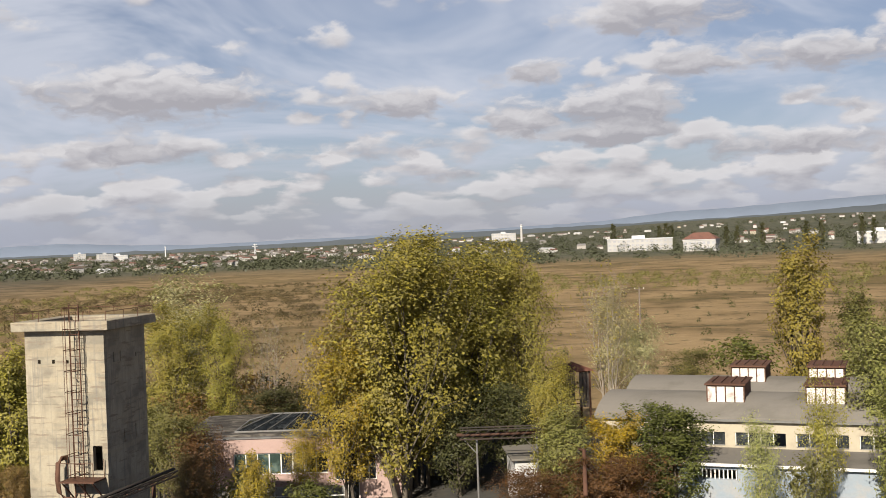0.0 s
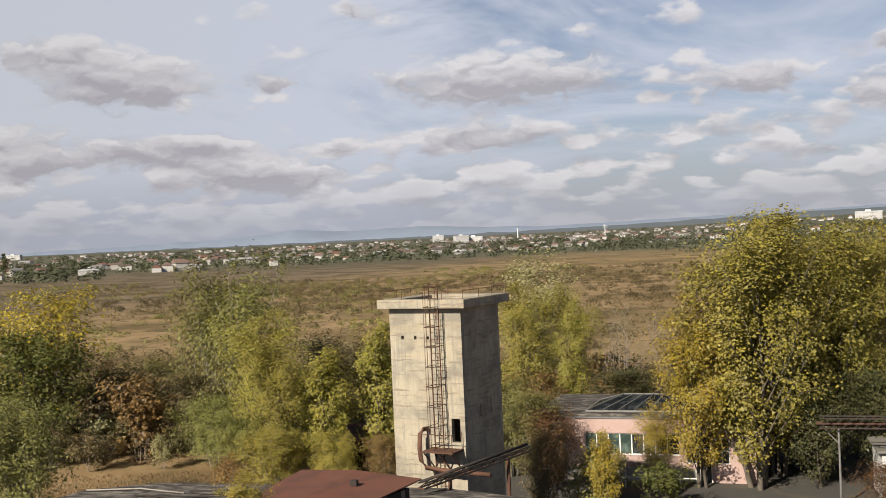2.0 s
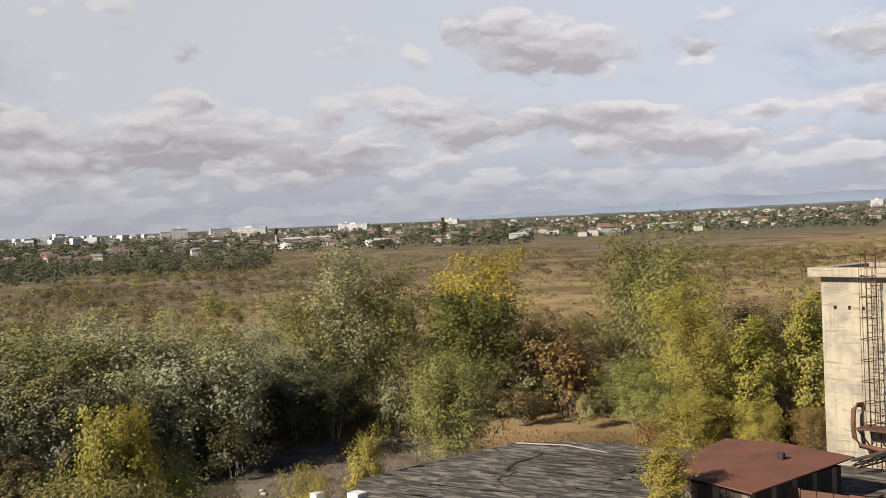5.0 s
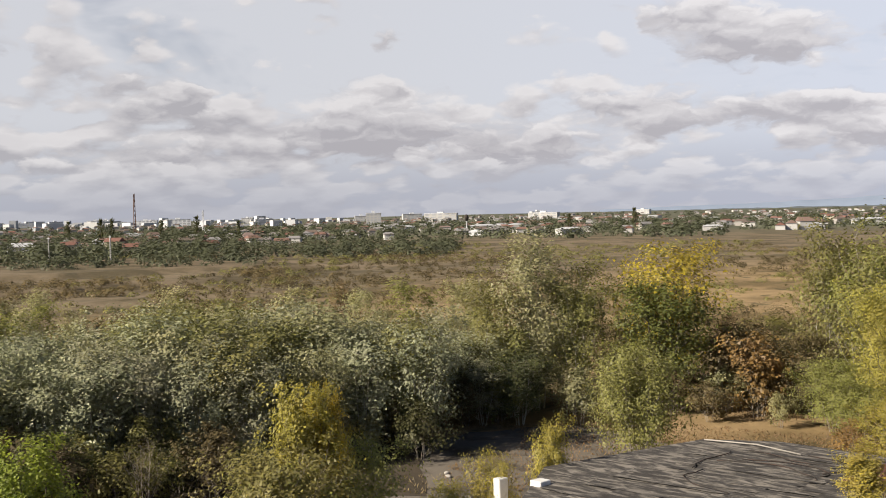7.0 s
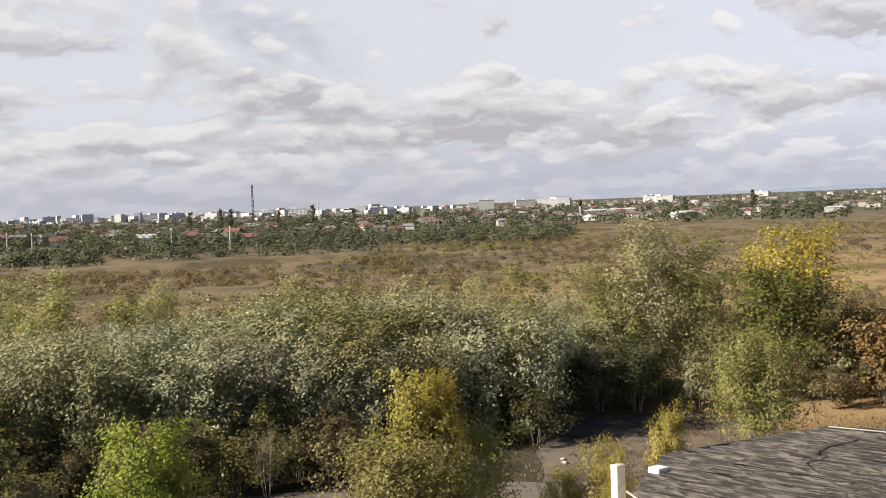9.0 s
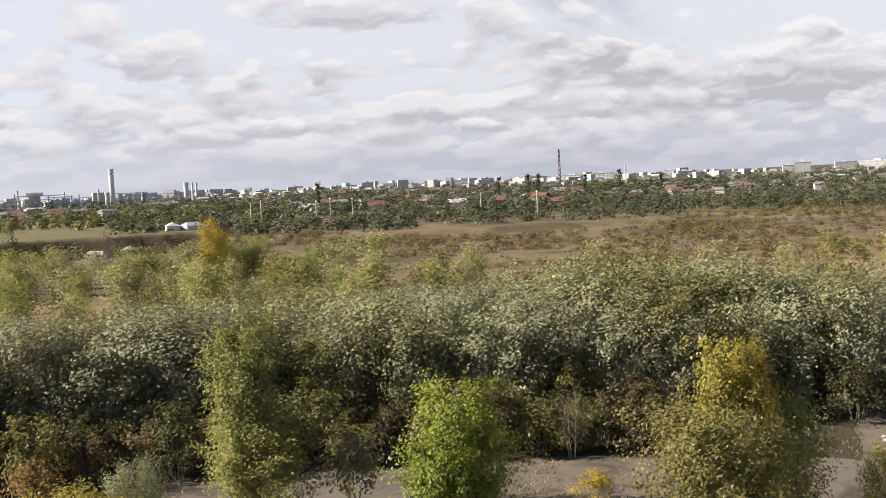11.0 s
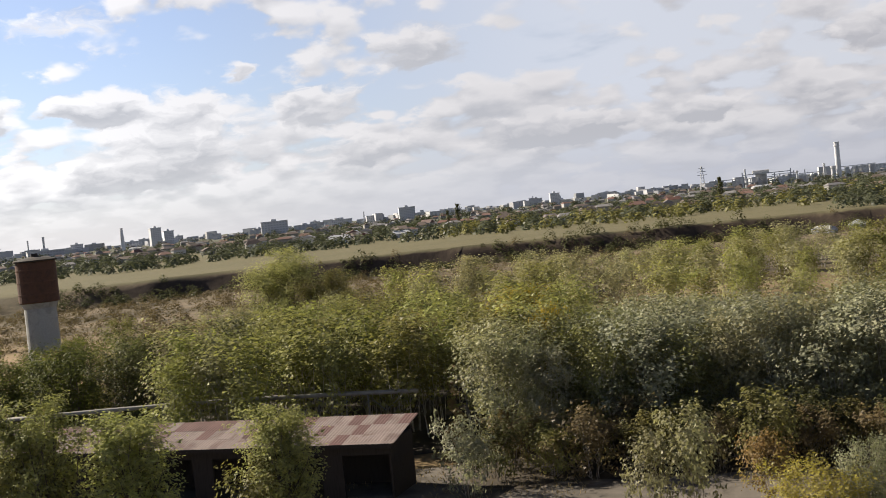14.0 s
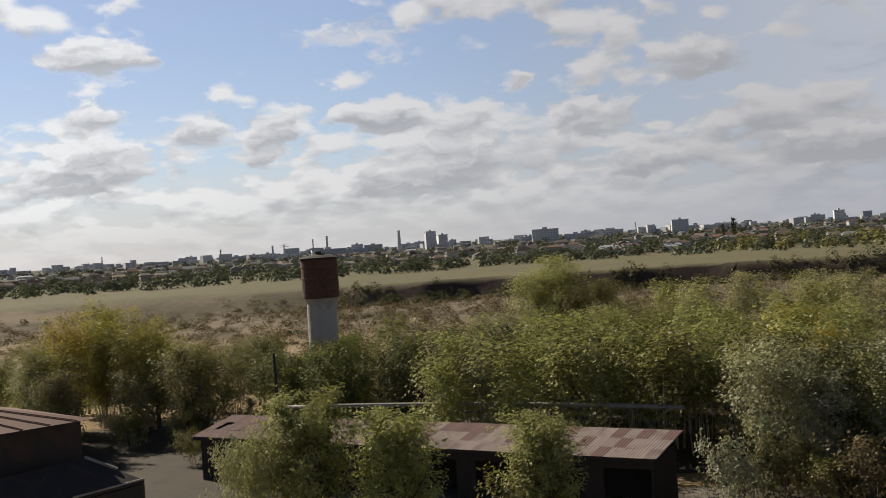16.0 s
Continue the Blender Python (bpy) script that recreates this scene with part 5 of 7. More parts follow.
def small_hut():
    h = thing("rust_hut", pose(-31.5, 73.6, 0, 0, 0, 18), "small rust-brown sheet metal hut among the trees", "hut")
    part("wall", wall_shape(3.2, 2.3, 0.06, [(1.0, 1.8, 0.0, 1.9)]), DARK_METAL, h)
    e = part("wall", wall_shape(2.6, 2.3, 0.06), DARK_METAL, h)
    e.matrix_basis = pose(3.2, 0.062, 0, 0, 0, 90)
    e = part("wall", wall_shape(2.6, 2.3, 0.06), DARK_METAL, h)
    e.matrix_basis = pose(0, 2.66, 0, 0, 0, -90)
    e = part("wall", wall_shape(3.2, 2.3, 0.06), DARK_METAL, h)
    e.matrix_basis = pose(3.2, 2.74, 0, 0, 0, 180)
    r = bmesh.new()
    bar(r, (1.6, -0.3, 2.35), (1.6, 3.0, 3.05), 3.8, 0.06)
    part("roof", r, RUST_ROOF, h, "tilted rust-red roof sheet")
    return h


small_hut()


# ---- pink building ----
def pink_building():
    b = thing("pink_building", pose(-15.2, 74.0, 0, 0, 0, -2), "single-storey pink plastered building with white-framed windows", "building")
    length, high = 12.0, 4.05
    holes = [(1.2, 7.3, 1.7, 3.1), (8.5, 9.3, 0.0, 2.9), (7.75, 8.35, 1.2, 2.9), (9.45, 10.4, 1.2, 2.9)]
    part("wall", wall_shape(length, high, 0.35, holes), PINK, b, "pink plastered front wall with a tall blank parapet")
    for x, turn_z, ln in ((length, 90, 9.0), (0, -90, 9.0)):
        e = part("wall", wall_shape(ln - 0.71, high - 0.02, 0.35), PINK, b)
        e.matrix_basis = pose(x, 0.355 if x else ln - 0.355, 0, 0, 0, turn_z)
    e = part("wall", wall_shape(length, high - 0.02, 0.35), PINK, b)
    e.matrix_basis = pose(length, 9.0, 0, 0, 0, 180)
    part("plinth", boxed(-0.05, 8.4, -0.06, -0.003, 0.0, 0.9), CONCRETE_GREY, b)
    part("annex_wall", wall_shape(2.2, high - 0.3, 0.3, [(0.7, 1.5, 1.4, 2.6)]), CONCRETE_GREY, b, "bare grey annex wall").matrix_basis = pose(-2.2, 0.6, 0)
    part("annex_wall", wall_shape(7.6, high - 0.3, 0.3), CONCRETE_GREY, b).matrix_basis = pose(-2.2, 8.502, 0, 0, 0, -90)
    part("roof", boxed(-2.5, length + 0.3, 0.36, 9.3, high + 0.004, high + 0.2, bevel=0.03), TAR, b, "dark felt flat roof")
    part("coping", boxed(-0.1, length + 0.1, -0.08, 0.352, high + 0.002, high + 0.09), STEEL, b)

    def window(x0, x1, z0, z1, panes, green=()):
        wdw = part("window", boxed(x0, x1, 0.10, 0.16, z0, z0 + 0.07), WHITE_PAINT, b)
        part("frame", boxed(x0, x1, 0.10, 0.16, z1 - 0.07, z1), WHITE_PAINT, wdw)
        step = (x1 - x0) / panes
        for k in range(panes + 1):
            x = x0 + k * step
            part("mullion", boxed(max(x0, x - 0.035), min(x1, x + 0.035), 0.095, 0.165, z0 + 0.071, z1 - 0.071), WHITE_PAINT, wdw)
        for k in range(panes):
            pane = part("pane", boxed(x0 + k * step + 0.04, x0 + (k + 1) * step - 0.04, 0.125, 0.135, z0 + 0.072, z1 - 0.072), GLASS_GREEN if k in green else GLASS_DARK, wdw)
        return wdw

    window(1.2, 7.3, 1.7, 3.1, 8, green=(0, 1, 2, 3))
    window(7.75, 8.35, 1.2, 2.9, 1)
    window(9.45, 10.4, 1.2, 2.9, 2)
    for k, v in ((7.75, 8.35), (9.45, 10.4)):
        part("transom", boxed(k, v, 0.09, 0.17, 2.0, 2.07), WHITE_PAINT, b)
    door = part("door", boxed(8.58, 9.22, 0.14, 0.19, 0.02, 2.1, bevel=0.01), GLASS_DARK, b, "glazed white-framed door")
    for x in (8.50, 9.23):
        part("jamb", boxed(x, x + 0.07, 0.1, 0.2, 0.0, 2.9), WHITE_PAINT, door)
    part("header", boxed(8.571, 9.229, 0.1, 0.2, 2.1, 2.2), WHITE_PAINT, door)
    part("pane", boxed(8.58, 9.22, 0.13, 0.15, 2.201, 2.85), GLASS_DARK, door)
    # glazed roof light with a hipped end
    light = part("roof_light", boxed(1.0, 9.6, 1.4, 6.0, high + 0.2, high + 0.30), STEEL, b, "hipped steel-framed roof light")
    z0, z1 = high + 0.302, high + 1.05
    rid0, rid1 = Vector((3.2, 3.7, z1)), Vector((8.6, 3.7, z1))
    c = [Vector((1.1, 1.5, z0)), Vector((9.5, 1.5, z0)), Vector((9.5, 5.9, z0)), Vector((1.1, 5.9, z0))]
    for quad in ((c[0], c[1], rid1, rid0), (c[2], c[3], rid0, rid1)):
        g0 = bmesh.new()
        g0.faces.new([g0.verts.new(v) for v in quad])
        bmesh.ops.solidify(g0, geom=list(g0.faces), thickness=0.02)
        part("pane", g0, GLASS_DARK, light)
    for tri in ((c[3], c[0], rid0), (c[1], c[2], rid1)):
        g0 = bmesh.new()
        g0.faces.new([g0.verts.new(v) for v in tri])
        bmesh.ops.solidify(g0, geom=list(g0.faces), thickness=0.02)
        part("pane", g0, GLASS_DARK, light)
    part("ridge", bar(bmesh.new(), rid0, rid1, 0.09), STEEL, light)
    for k in range(9):
        u = k / 8
        part("glazing_bar", bar(bmesh.new(), c[0].lerp(c[1], u) + Vector((0, 0, 0.03)), rid0.lerp(rid1, u) + Vector((0, 0, 0.03)), 0.05), STEEL, light)
    part("glazing_bar", bar(bmesh.new(), c[3] + Vector((0, 0, 0.03)), rid0 + Vector((0, 0, 0.03)), 0.06), STEEL, light)
    # outside rail
    for x in (4.2, 5.9, 7.6):
        part("rail_post", roded((x, -2.2, 0), (x, -2.2, 1.2), 0.03, sides=6), WHITE_PAINT, b)
    part("rail", roded((3.4, -2.2, 0.75), (8.6, -2.2, 0.75), 0.03, sides=6), WHITE_PAINT, b)
    return b


pink_building()


# ---- low hall with roof lanterns ----
def low_hall():
    h = thing("low_hall", pose(9.7, 73.4, 0, 0, 0, -22), "long low hall with two shallow barrel roofs and rusty roof lanterns", "building")
    length, eave = 30.0, 4.75
    holes = [(k * 3.6 + 1.2, k * 3.6 + 4.2, 3.15, 4.0) for k in range(8)]
    part("wall", wall_shape(length, eave, 0.3, holes), CREAM, h, "stained cream front wall with a window band")
    for k in range(8):
        x0, x1 = k * 3.6 + 1.2, k * 3.6 + 4.2
        wdw = part("window", boxed(x0, x1, 0.1, 0.15, 3.15, 3.21), STEEL, h)
        for q in range(4):
            a = x0 + q * 0.75
            part("mullion", boxed(a, a + 0.05, 0.1, 0.15, 3.211, 3.999), WHITE_PAINT, wdw)
            if (q + k) % 4 != 1:
                part("pane", boxed(a + 0.052, a + 0.748, 0.12, 0.13, 3.212, 3.998), GLASS_DARK, wdw)
    for x, t in ((0, -90), (length, 90)):
        e = part("wall", wall_shape(16.0, eave, 0.3), CREAM, h)
        e.matrix_basis = pose(x, 16.302 if x == 0 else 0.302, 0, 0, 0, t)
    for y0 in (0.0, 8.2):
        arc, verts, faces = 14, [], []
        for i in range(arc + 1):
            u = i / arc
            y, z = y0 - 0.25 + u * 8.5, eave + 0.05 + 0.95 * (1 - (2 * u - 1) ** 2)
            for x in (-0.35, length + 0.35):
                verts += [(x, y, z), (x, y, z + 0.14)]
        for i in range(arc):
            a, c = i * 4, (i + 1) * 4
            faces += [(a + 1, c + 1, c + 3, a + 3)[::-1], (a, a + 2, c + 2, c)[::-1], (a, c, c + 1, a + 1)[::-1], (a + 2, a + 3, c + 3, c + 2)[::-1]]
        faces += [(0, 1, 3, 2), (arc * 4, arc * 4 + 2, arc * 4 + 3, arc * 4 + 1)]
        me = mesh_from("roof", verts, faces)
        bm = bmesh.new()
        bm.from_mesh(me)
        bmesh.ops.recalc_face_normals(bm, faces=bm.faces)
        part("roof", bm, ROOF_GREY, h, "grey felt barrel roof")
    part("gutter", boxed(-0.3, length + 0.3, -0.32, -0.18, eave - 0.06, eave + 0.08), STEEL, h)

    def lantern(x, y, z):
        ln = part("roof_lantern", boxed(x, x + 2.3, y, y + 3.4, z - 0.5, z + 0.08), RUST, h, "rusty roof lantern with dirty white glazing")
        for k in range(4):
            a = x + 0.04 + k * 0.57
            part("pane", boxed(a, a + 0.52, y - 0.02, y + 0.02, z + 0.1, z + 1.22), GLASS_PALE, ln)
        for k in range(5):
            a = x + k * 0.57
            part("glazing_bar", boxed(a - 0.02, a + 0.06, y - 0.05, y + 0.05, z + 0.08, z + 1.3), RUST, ln)
        part("side", boxed(x + 2.24, x + 2.3, y + 0.06, y + 3.4, z + 0.08, z + 1.25), RUST, ln)
        part("side", boxed(x, x + 0.06, y + 0.06, y + 3.4, z + 0.08, z + 1.25), RUST, ln)
        part("back", boxed(x + 0.07, x + 2.23, y + 3.34, y + 3.4, z + 0.08, z + 1.25), RUST, ln)
        part("cap", boxed(x - 0.12, x + 2.42, y - 0.18, y + 3.55, z + 1.3, z + 1.42, bevel=0.02), RUST, ln)
        for k in range(4):
            part("vent_rib", boxed(x + 0.2 + k * 0.6, x + 0.3 + k * 0.6, y + 0.1, y + 3.3, z + 1.42, z + 1.5), RUST, ln)

    for x, y, z in ((6.5, 1.7, 5.35), (12.5, 1.7, 5.35), (18.6, 1.7, 5.35), (6.8, 10.6, 5.45), (12.0, 10.6, 5.45)):
        lantern(x, y, z)
    # lean-to in front
    part("lean_to_roof", boxed(5.6, 24.0, -5.4, -0.33, 3.0, 3.12, bevel=0.02), ROOF_GREY, h, "grey felt roof of the lean-to")
    part("lean_to_wall", wall_shape(18.0, 2.98, 0.25, [(0.6, 3.4, 2.2, 2.75)]), BLUE_WALL, h, "flaking pale blue and white wall").matrix_basis = pose(5.8, -5.2, 0)
    part("lean_to_wall", wall_shape(4.6, 2.98, 0.25), WHITE_WALL, h).matrix_basis = pose(5.8, -0.34, 0, 0, 0, -90)
    part("lean_to_wall", wall_shape(4.6, 2.98, 0.25), WHITE_WALL, h).matrix_basis = pose(23.8, -4.94, 0, 0, 0, 90)
    for k in range(12):
        part("grille_bar", boxed(6.45 + k * 0.24, 6.52 + k * 0.24, -5.12, -5.06, 2.2, 2.75), WHITE_PAINT, h)
    part("coping", boxed(5.7, 24.0, -5.5, -5.402, 2.98, 3.14), WHITE_PAINT, h)
    return h


low_hall()


def white_outhouse():
    o = thing("white_outhouse", pose(3.9, 69.5, 0, 0, 0, 4), "small whitewashed outhouse with a grey roof", "outbuilding")
    part("wall", wall_shape(3.6, 2.9, 0.25, [(2.2, 3.0, 0.0, 2.0)]), WHITE_WALL, o)
    for x, y, t, ln in ((3.6, 0.252, 90, 3.6), (0, 3.852, -90, 3.6), (3.6, 4.104, 180, 3.6)):
        part("wall", wall_shape(ln, 2.9, 0.25), WHITE_WALL, o).matrix_basis = pose(x, y, 0, 0, 0, t)
    part("roof", boxed(-0.25, 3.85, -0.3, 4.4, 2.904, 3.04, bevel=0.02), ROOF_GREY, o)
    part("door", boxed(2.22, 2.98, 0.1, 0.15, 0.02, 1.98), DARK_METAL, o)
    return o


white_outhouse()


def pipe_bridge():
    b = thing("pipe_bridge", pose(0, 0, 0), "rusty overhead pipe bridge on thin posts", "pipe bridge")
    for z in (4.55, 5.1):
        for y in (68.0, 68.9):
            part("chord", bar(bmesh.new(), (0.6, y, z), (5.4, y, z), 0.07), DARK_METAL, b)
    for k in range(9):
        x = 0.6 + k * 0.6
        part("brace", bar(bmesh.new(), (x, 68.0, 4.55), (min(5.4, x + 0.6), 68.0, 5.1), 0.04), DARK_METAL, b)
        part("tie", bar(bmesh.new(), (x, 68.0, 4.55), (x, 68.9, 4.55), 0.04), DARK_METAL, b)
    for x in (1.6, 5.2):
        part("post", roded((x, 68.4, 0), (x, 68.4, 4.5), 0.07, 0.06, sides=8), STEEL, b)
        part("arm", bar(bmesh.new(), (x - 0.8, 68.4, 4.5), (x, 68.4, 3.6), 0.05), STEEL, b)
    bent_pipe("pipe", [(0.4, 68.45, 4.75), (5.6, 68.45, 4.75)], 0.10, RUST, b)
    bent_pipe("pipe", [(5.4, 68.2, 4.9), (7.6, 65.0, 4.2), (7.0, 60.0, 2.8)], 0.12, RUST, b)
    return b


pipe_bridge()


def lattice_cabin():
    c = thing("lattice_cabin", pose(10.2, 94.4, 0, 0, 0, 12), "weathered timber-clad frame tower with a rusty tent roof", "cabin")
    for x in (-1.15, 1.15):
        for y in (-1.15, 1.15):
            part("post", boxed(x - 0.08, x + 0.08, y - 0.08, y + 0.08, 0, 5.35), RUST, c)
    for z in (1.2, 2.7, 4.0, 5.3):
        for a, d in (((-1.15, -1.15), (1.15, -1.15)), ((1.15, -1.15), (1.15, 1.15)), ((-1.15, 1.15), (1.15, 1.15)), ((-1.15, -1.15), (-1.15, 1.15))):
            part("girt", bar(bmesh.new(), (*a, z), (*d, z), 0.08), RUST, c)
    for k in range(7):
        x = -1.0 + k * 0.31
        if k not in (3,):
            part("board", boxed(x, x + 0.26, -1.2, -1.16, 2.4, 5.2), WOOD, c)
        if k % 3 != 1:
            part("board", boxed(1.16, 1.2, x, x + 0.26, 2.4, 5.2), WOOD, c)
        part("board", boxed(-1.2, -1.16, x, x + 0.26, 2.4, 5.2), CREAM if k < 4 else WOOD, c)
    bm = bmesh.new()
    p = [bm.verts.new(v) for v in ((-1.55, -1.55, 5.36), (1.55, -1.55, 5.36), (1.55, 1.55, 5.36), (-1.55, 1.55, 5.36), (0, 0, 6.05))]
    for a, d in ((0, 1), (1, 2), (2, 3), (3, 0)):
        bm.faces.new((p[a], p[d], p[4]))
    bm.faces.new((p[3], p[2], p[1], p[0]))
    part("roof", bm, RUST_ROOF, c)
    return c


lattice_cabin()


def power_pole(x, y, high, arms=1, lean=1.0, label="weathered wooden power pole standing in the grassland"):
    p = thing("power_pole", pose(x, y, land(x, y), 0, lean, 20), label, "pole", "power poles")
    part("shaft", roded((0, 0, -0.3), (0, 0, high), 0.20, 0.12, sides=8), WOOD, p)
    for k in range(arms):
        z = high - 0.35 - 0.6 * k
        part("cross_arm", boxed(-0.7, 0.7, -0.06, 0.06, z, z + 0.12), WOOD, p)
        for u in (-0.8, 0.8):
            part("insulator", roded((u, 0, z + 0.12), (u, 0, z + 0.34), 0.06, 0.03, sides=6), WHITE_PAINT, p)
    return p


power_pole(30.8, 181.8, 7.7, 1, 0.5)
power_pole(-13.0, 205.0, 7.4, 1, -0.5)


# ---- long shed ----
def long_shed():
    a, b = Vector((-66.6, -55.6, 0)), Vector((-63.4, -20.2, 0))
    d = b - a
    s = thing("long_shed", pose(a.x, a.y, 0, 0, 0, math.degrees(math.atan2(d.y, d.x))), "long dark shed under a patched faded-red sheet roof", "shed")
    length, deep, front, back = d.length, 3.6, 3.42, 4.1
    holes = [(1.6 + 4.4 * k, 4.6 + 4.4 * k, 0.0, 2.6) for k in range(8)]
    wall = wall_shape(length, front - 0.05, 0.18, holes)
    part("wall", wall, SHED_WALL, s, "dark boarded front with open bays").matrix_basis = pose(0, 0, 0)
    part("wall", wall_shape(length, back - 0.1, 0.18), SHED_WALL, s).matrix_basis = pose(length, deep, 0, 0, 0, 180)
    for x, t in ((0, -90), (length, 90)):
        part("wall", wall_shape(deep - 0.37, front - 0.06, 0.18), SHED_WALL, s).matrix_basis = pose(x, deep - 0.184 if x == 0 else 0.184, 0, 0, 0, t)
    part("floor", boxed(0.2, length - 0.2, 0.2, deep - 0.2, 0.03, 0.06), DIRT, s)
    # roof sheets, each laid on the next; older red ones at one end
    rng = random.Random(23)
    n = 44
    step = (length + 0.8) / n
    slope = math.atan2(back - front, deep)
    for tier in range(3):
        for k in range(n):
            if rng.random() < 0.015:
                continue
            x = -0.4 + k * step
            y0, y1 = -0.5 + tier * 1.45, -0.5 + (tier + 1) * 1.45 + 0.12
            z0, z1 = front + (y0) * math.tan(slope), front + (y1) * math.tan(slope)
            bm = bmesh.new()
            lift = 0.012 * (k % 2) + 0.03 * tier * 0.5 + rng.uniform(0, 0.012)
            ribs = 4
            vs = []
            for q in range(ribs * 2 + 1):
                u = x + (step + 0.03) * q / (ribs * 2)
                zz = lift + (0.025 if q % 2 else 0.0)
                vs.append((bm.verts.new((u, y0, z0 + zz)), bm.verts.new((u, y1, z1 + zz))))
            for q in range(ribs * 2):
                bm.faces.new((vs[q][0], vs[q + 1][0], vs[q + 1][1], vs[q][1]))
            red = k < 7 or (tier == 2 and rng.random() < 0.65) or rng.random() < 0.22
            part("roof_sheet", bm, SHED_ROOF_RED if red else SHED_ROOF, s)
    part("eave_beam", boxed(-0.3, length + 0.3, -0.5, -0.38, front - 0.32, front - 0.14), SHED_WALL, s)
    part("roof_deck", bar(bmesh.new(), (length / 2, -0.45, front - 0.14), (length / 2, deep + 0.4, back - 0.08), length + 0.5, 0.05), SHED_WALL, s)
    return s


long_shed()


def dark_house():
    """The higher dark block beside the yard, with a low rust-brown roof."""
    near, far = polar(138.96, 48.4), polar(134.9, 50.0)
    d = (far - near).normalized()
    origin = far - d * 9.0
    h = thing("dark_house", pose(origin.x, origin.y, 0, 0, 0, math.degrees(math.atan2(d.y, d.x))), "dark sheet-clad building with a low rust-brown roof", "building")
    top = 10.05
    part("wall", wall_shape(8.7, top, 0.2, [(1.2, 2.4, 6.2, 7.6), (4.6, 5.8, 6.2, 7.6)]), DARK_METAL, h).matrix_basis = pose(0, 0.35, 0)
    part("wall", wall_shape(6.6, top, 0.2), DARK_METAL, h).matrix_basis = pose(8.7, 0.552, 0, 0, 0, 90)
    part("wall", wall_shape(6.6, top, 0.2), DARK_METAL, h).matrix_basis = pose(0, 7.152, 0, 0, 0, -90)
    part("wall", wall_shape(8.7, top, 0.2), DARK_METAL, h).matrix_basis = pose(8.7, 7.354, 0, 0, 0, 180)
    bm = bmesh.new()
    c = [(-0.4, 0, top + 0.02), (9.15, 0, top + 0.02), (9.15, 7.7, top + 0.02), (-0.4, 7.7, top + 0.02)]
    r = [(1.2, 3.8, top + 0.95), (5.4, 3.8, top + 0.95)]
    v = [bm.verts.new(p) for p in c + r]
    for f in ((0, 1, 5, 4), (1, 2, 5), (2, 3, 4, 5), (3, 0, 4), (3, 2, 1, 0)):
        bm.faces.new([v[i] for i in f])
    part("roof", bm, RUST_ROOF, h, "rust-brown sheet roof")
    for k in range(8):
        u = (k + 0.5) / 8
        part("seam", bar(bmesh.new(), (-0.3 + 9.3 * u, 0.02, top + 0.06), (1.2 + 4.2 * u, 3.75, top + 0.97), 0.04), RUST_ROOF, h)
    part("vent", boxed(1.5, 2.1, 3.4, 4.1, top + 0.9, top + 1.75), DARK_METAL, h)
    part("vent_cap", boxed(1.2, 2.4, 3.1, 4.4, top + 1.752, top + 1.84), DARK_METAL, h)
    return h


dark_house()


def dark_lean_to():
    p1, p2 = polar(135.29, 49.6, 8.55), polar(132.64, 48.6, 7.55)
    q1, q2 = polar(142.5, 45.5, 8.55), polar(141.5, 43.5, 7.55)
    h = thing("lean_to", pose(0, 0, 0), "low dark lean-to with a pale roof edge", "outbuilding")
    bm = bmesh.new()
    top = [bm.verts.new(p) for p in (p1, p2, q2, q1)]
    low = [bm.verts.new(p - Vector((0, 0, 0.12))) for p in (p1, p2, q2, q1)]
    bm.faces.new(top)
    bm.faces.new(low[::-1])
    for i in range(4):
        j = (i + 1) % 4
        bm.faces.new((top[i], low[i], low[j], top[j]))
    bmesh.ops.recalc_face_normals(bm, faces=bm.faces)
    part("roof", bm, DARK_METAL, h)
    bm = bmesh.new()
    ring = [p1, p2, q2, q1]
    hi = [bm.verts.new((p.x * 0.997, p.y * 0.997, p.z - 0.125)) for p in ring]
    lo = [bm.verts.new((p.x * 0.997, p.y * 0.997, 0)) for p in ring]
    for i in range(4):
        j = (i + 1) % 4
        bm.faces.new((hi[i], lo[i], lo[j], hi[j]))
    bmesh.ops.recalc_face_normals(bm, faces=bm.faces)
    part("wall", bm, DARK_METAL, h)
    lift = Vector((0, 0, 0.05))
    part("verge", bar(bmesh.new(), p1 + lift, p1.lerp(p2, 0.55) + lift, 0.10), PIPE_PALE, h, "pale worn roof edge")
    part("verge", bar(bmesh.new(), p2 + lift, p2.lerp(q2, 0.4) + lift, 0.07), PIPE_PALE, h)
    return h


dark_lean_to()


# ---- water tower, pole and pipeline behind the shed ----
def water_tower():
    p = polar(123.55, 130)
    t = thing("water_tower", pose(p.x, p.y, land(p.x, p.y)), "round water tower, rusty brown tank on a grey concrete shaft", "water tower")
    part("shaft", lathe([(1.75, -0.2), (1.72, 4), (1.68, 8), (1.66, 10.4), (1.95, 11.0)]), CONCRETE_GREY, t, "grey concrete shaft")
    part("tank", lathe([(2.02, 11.002), (2.08, 11.1), (2.08, 15.2), (2.0, 15.4)]), RUST, t, "rusty brown cylindrical tank")
    for z in (11.9, 13.2, 14.5):
        part("band", lathe([(2.06, z), (2.12, z + 0.02), (2.12, z + 0.12), (2.06, z + 0.14)]), RUST, t)
    part("lid", lathe([(2.25, 15.402), (2.28, 15.55), (1.6, 15.75), (0.5, 15.95)]), DARK_METAL, t)
    part("hatch", roded((0.2, 0.1, 15.8), (0.2, 0.1, 16.25), 0.4, 0.36, sides=10), DARK_METAL, t)
    return t


water_tower()


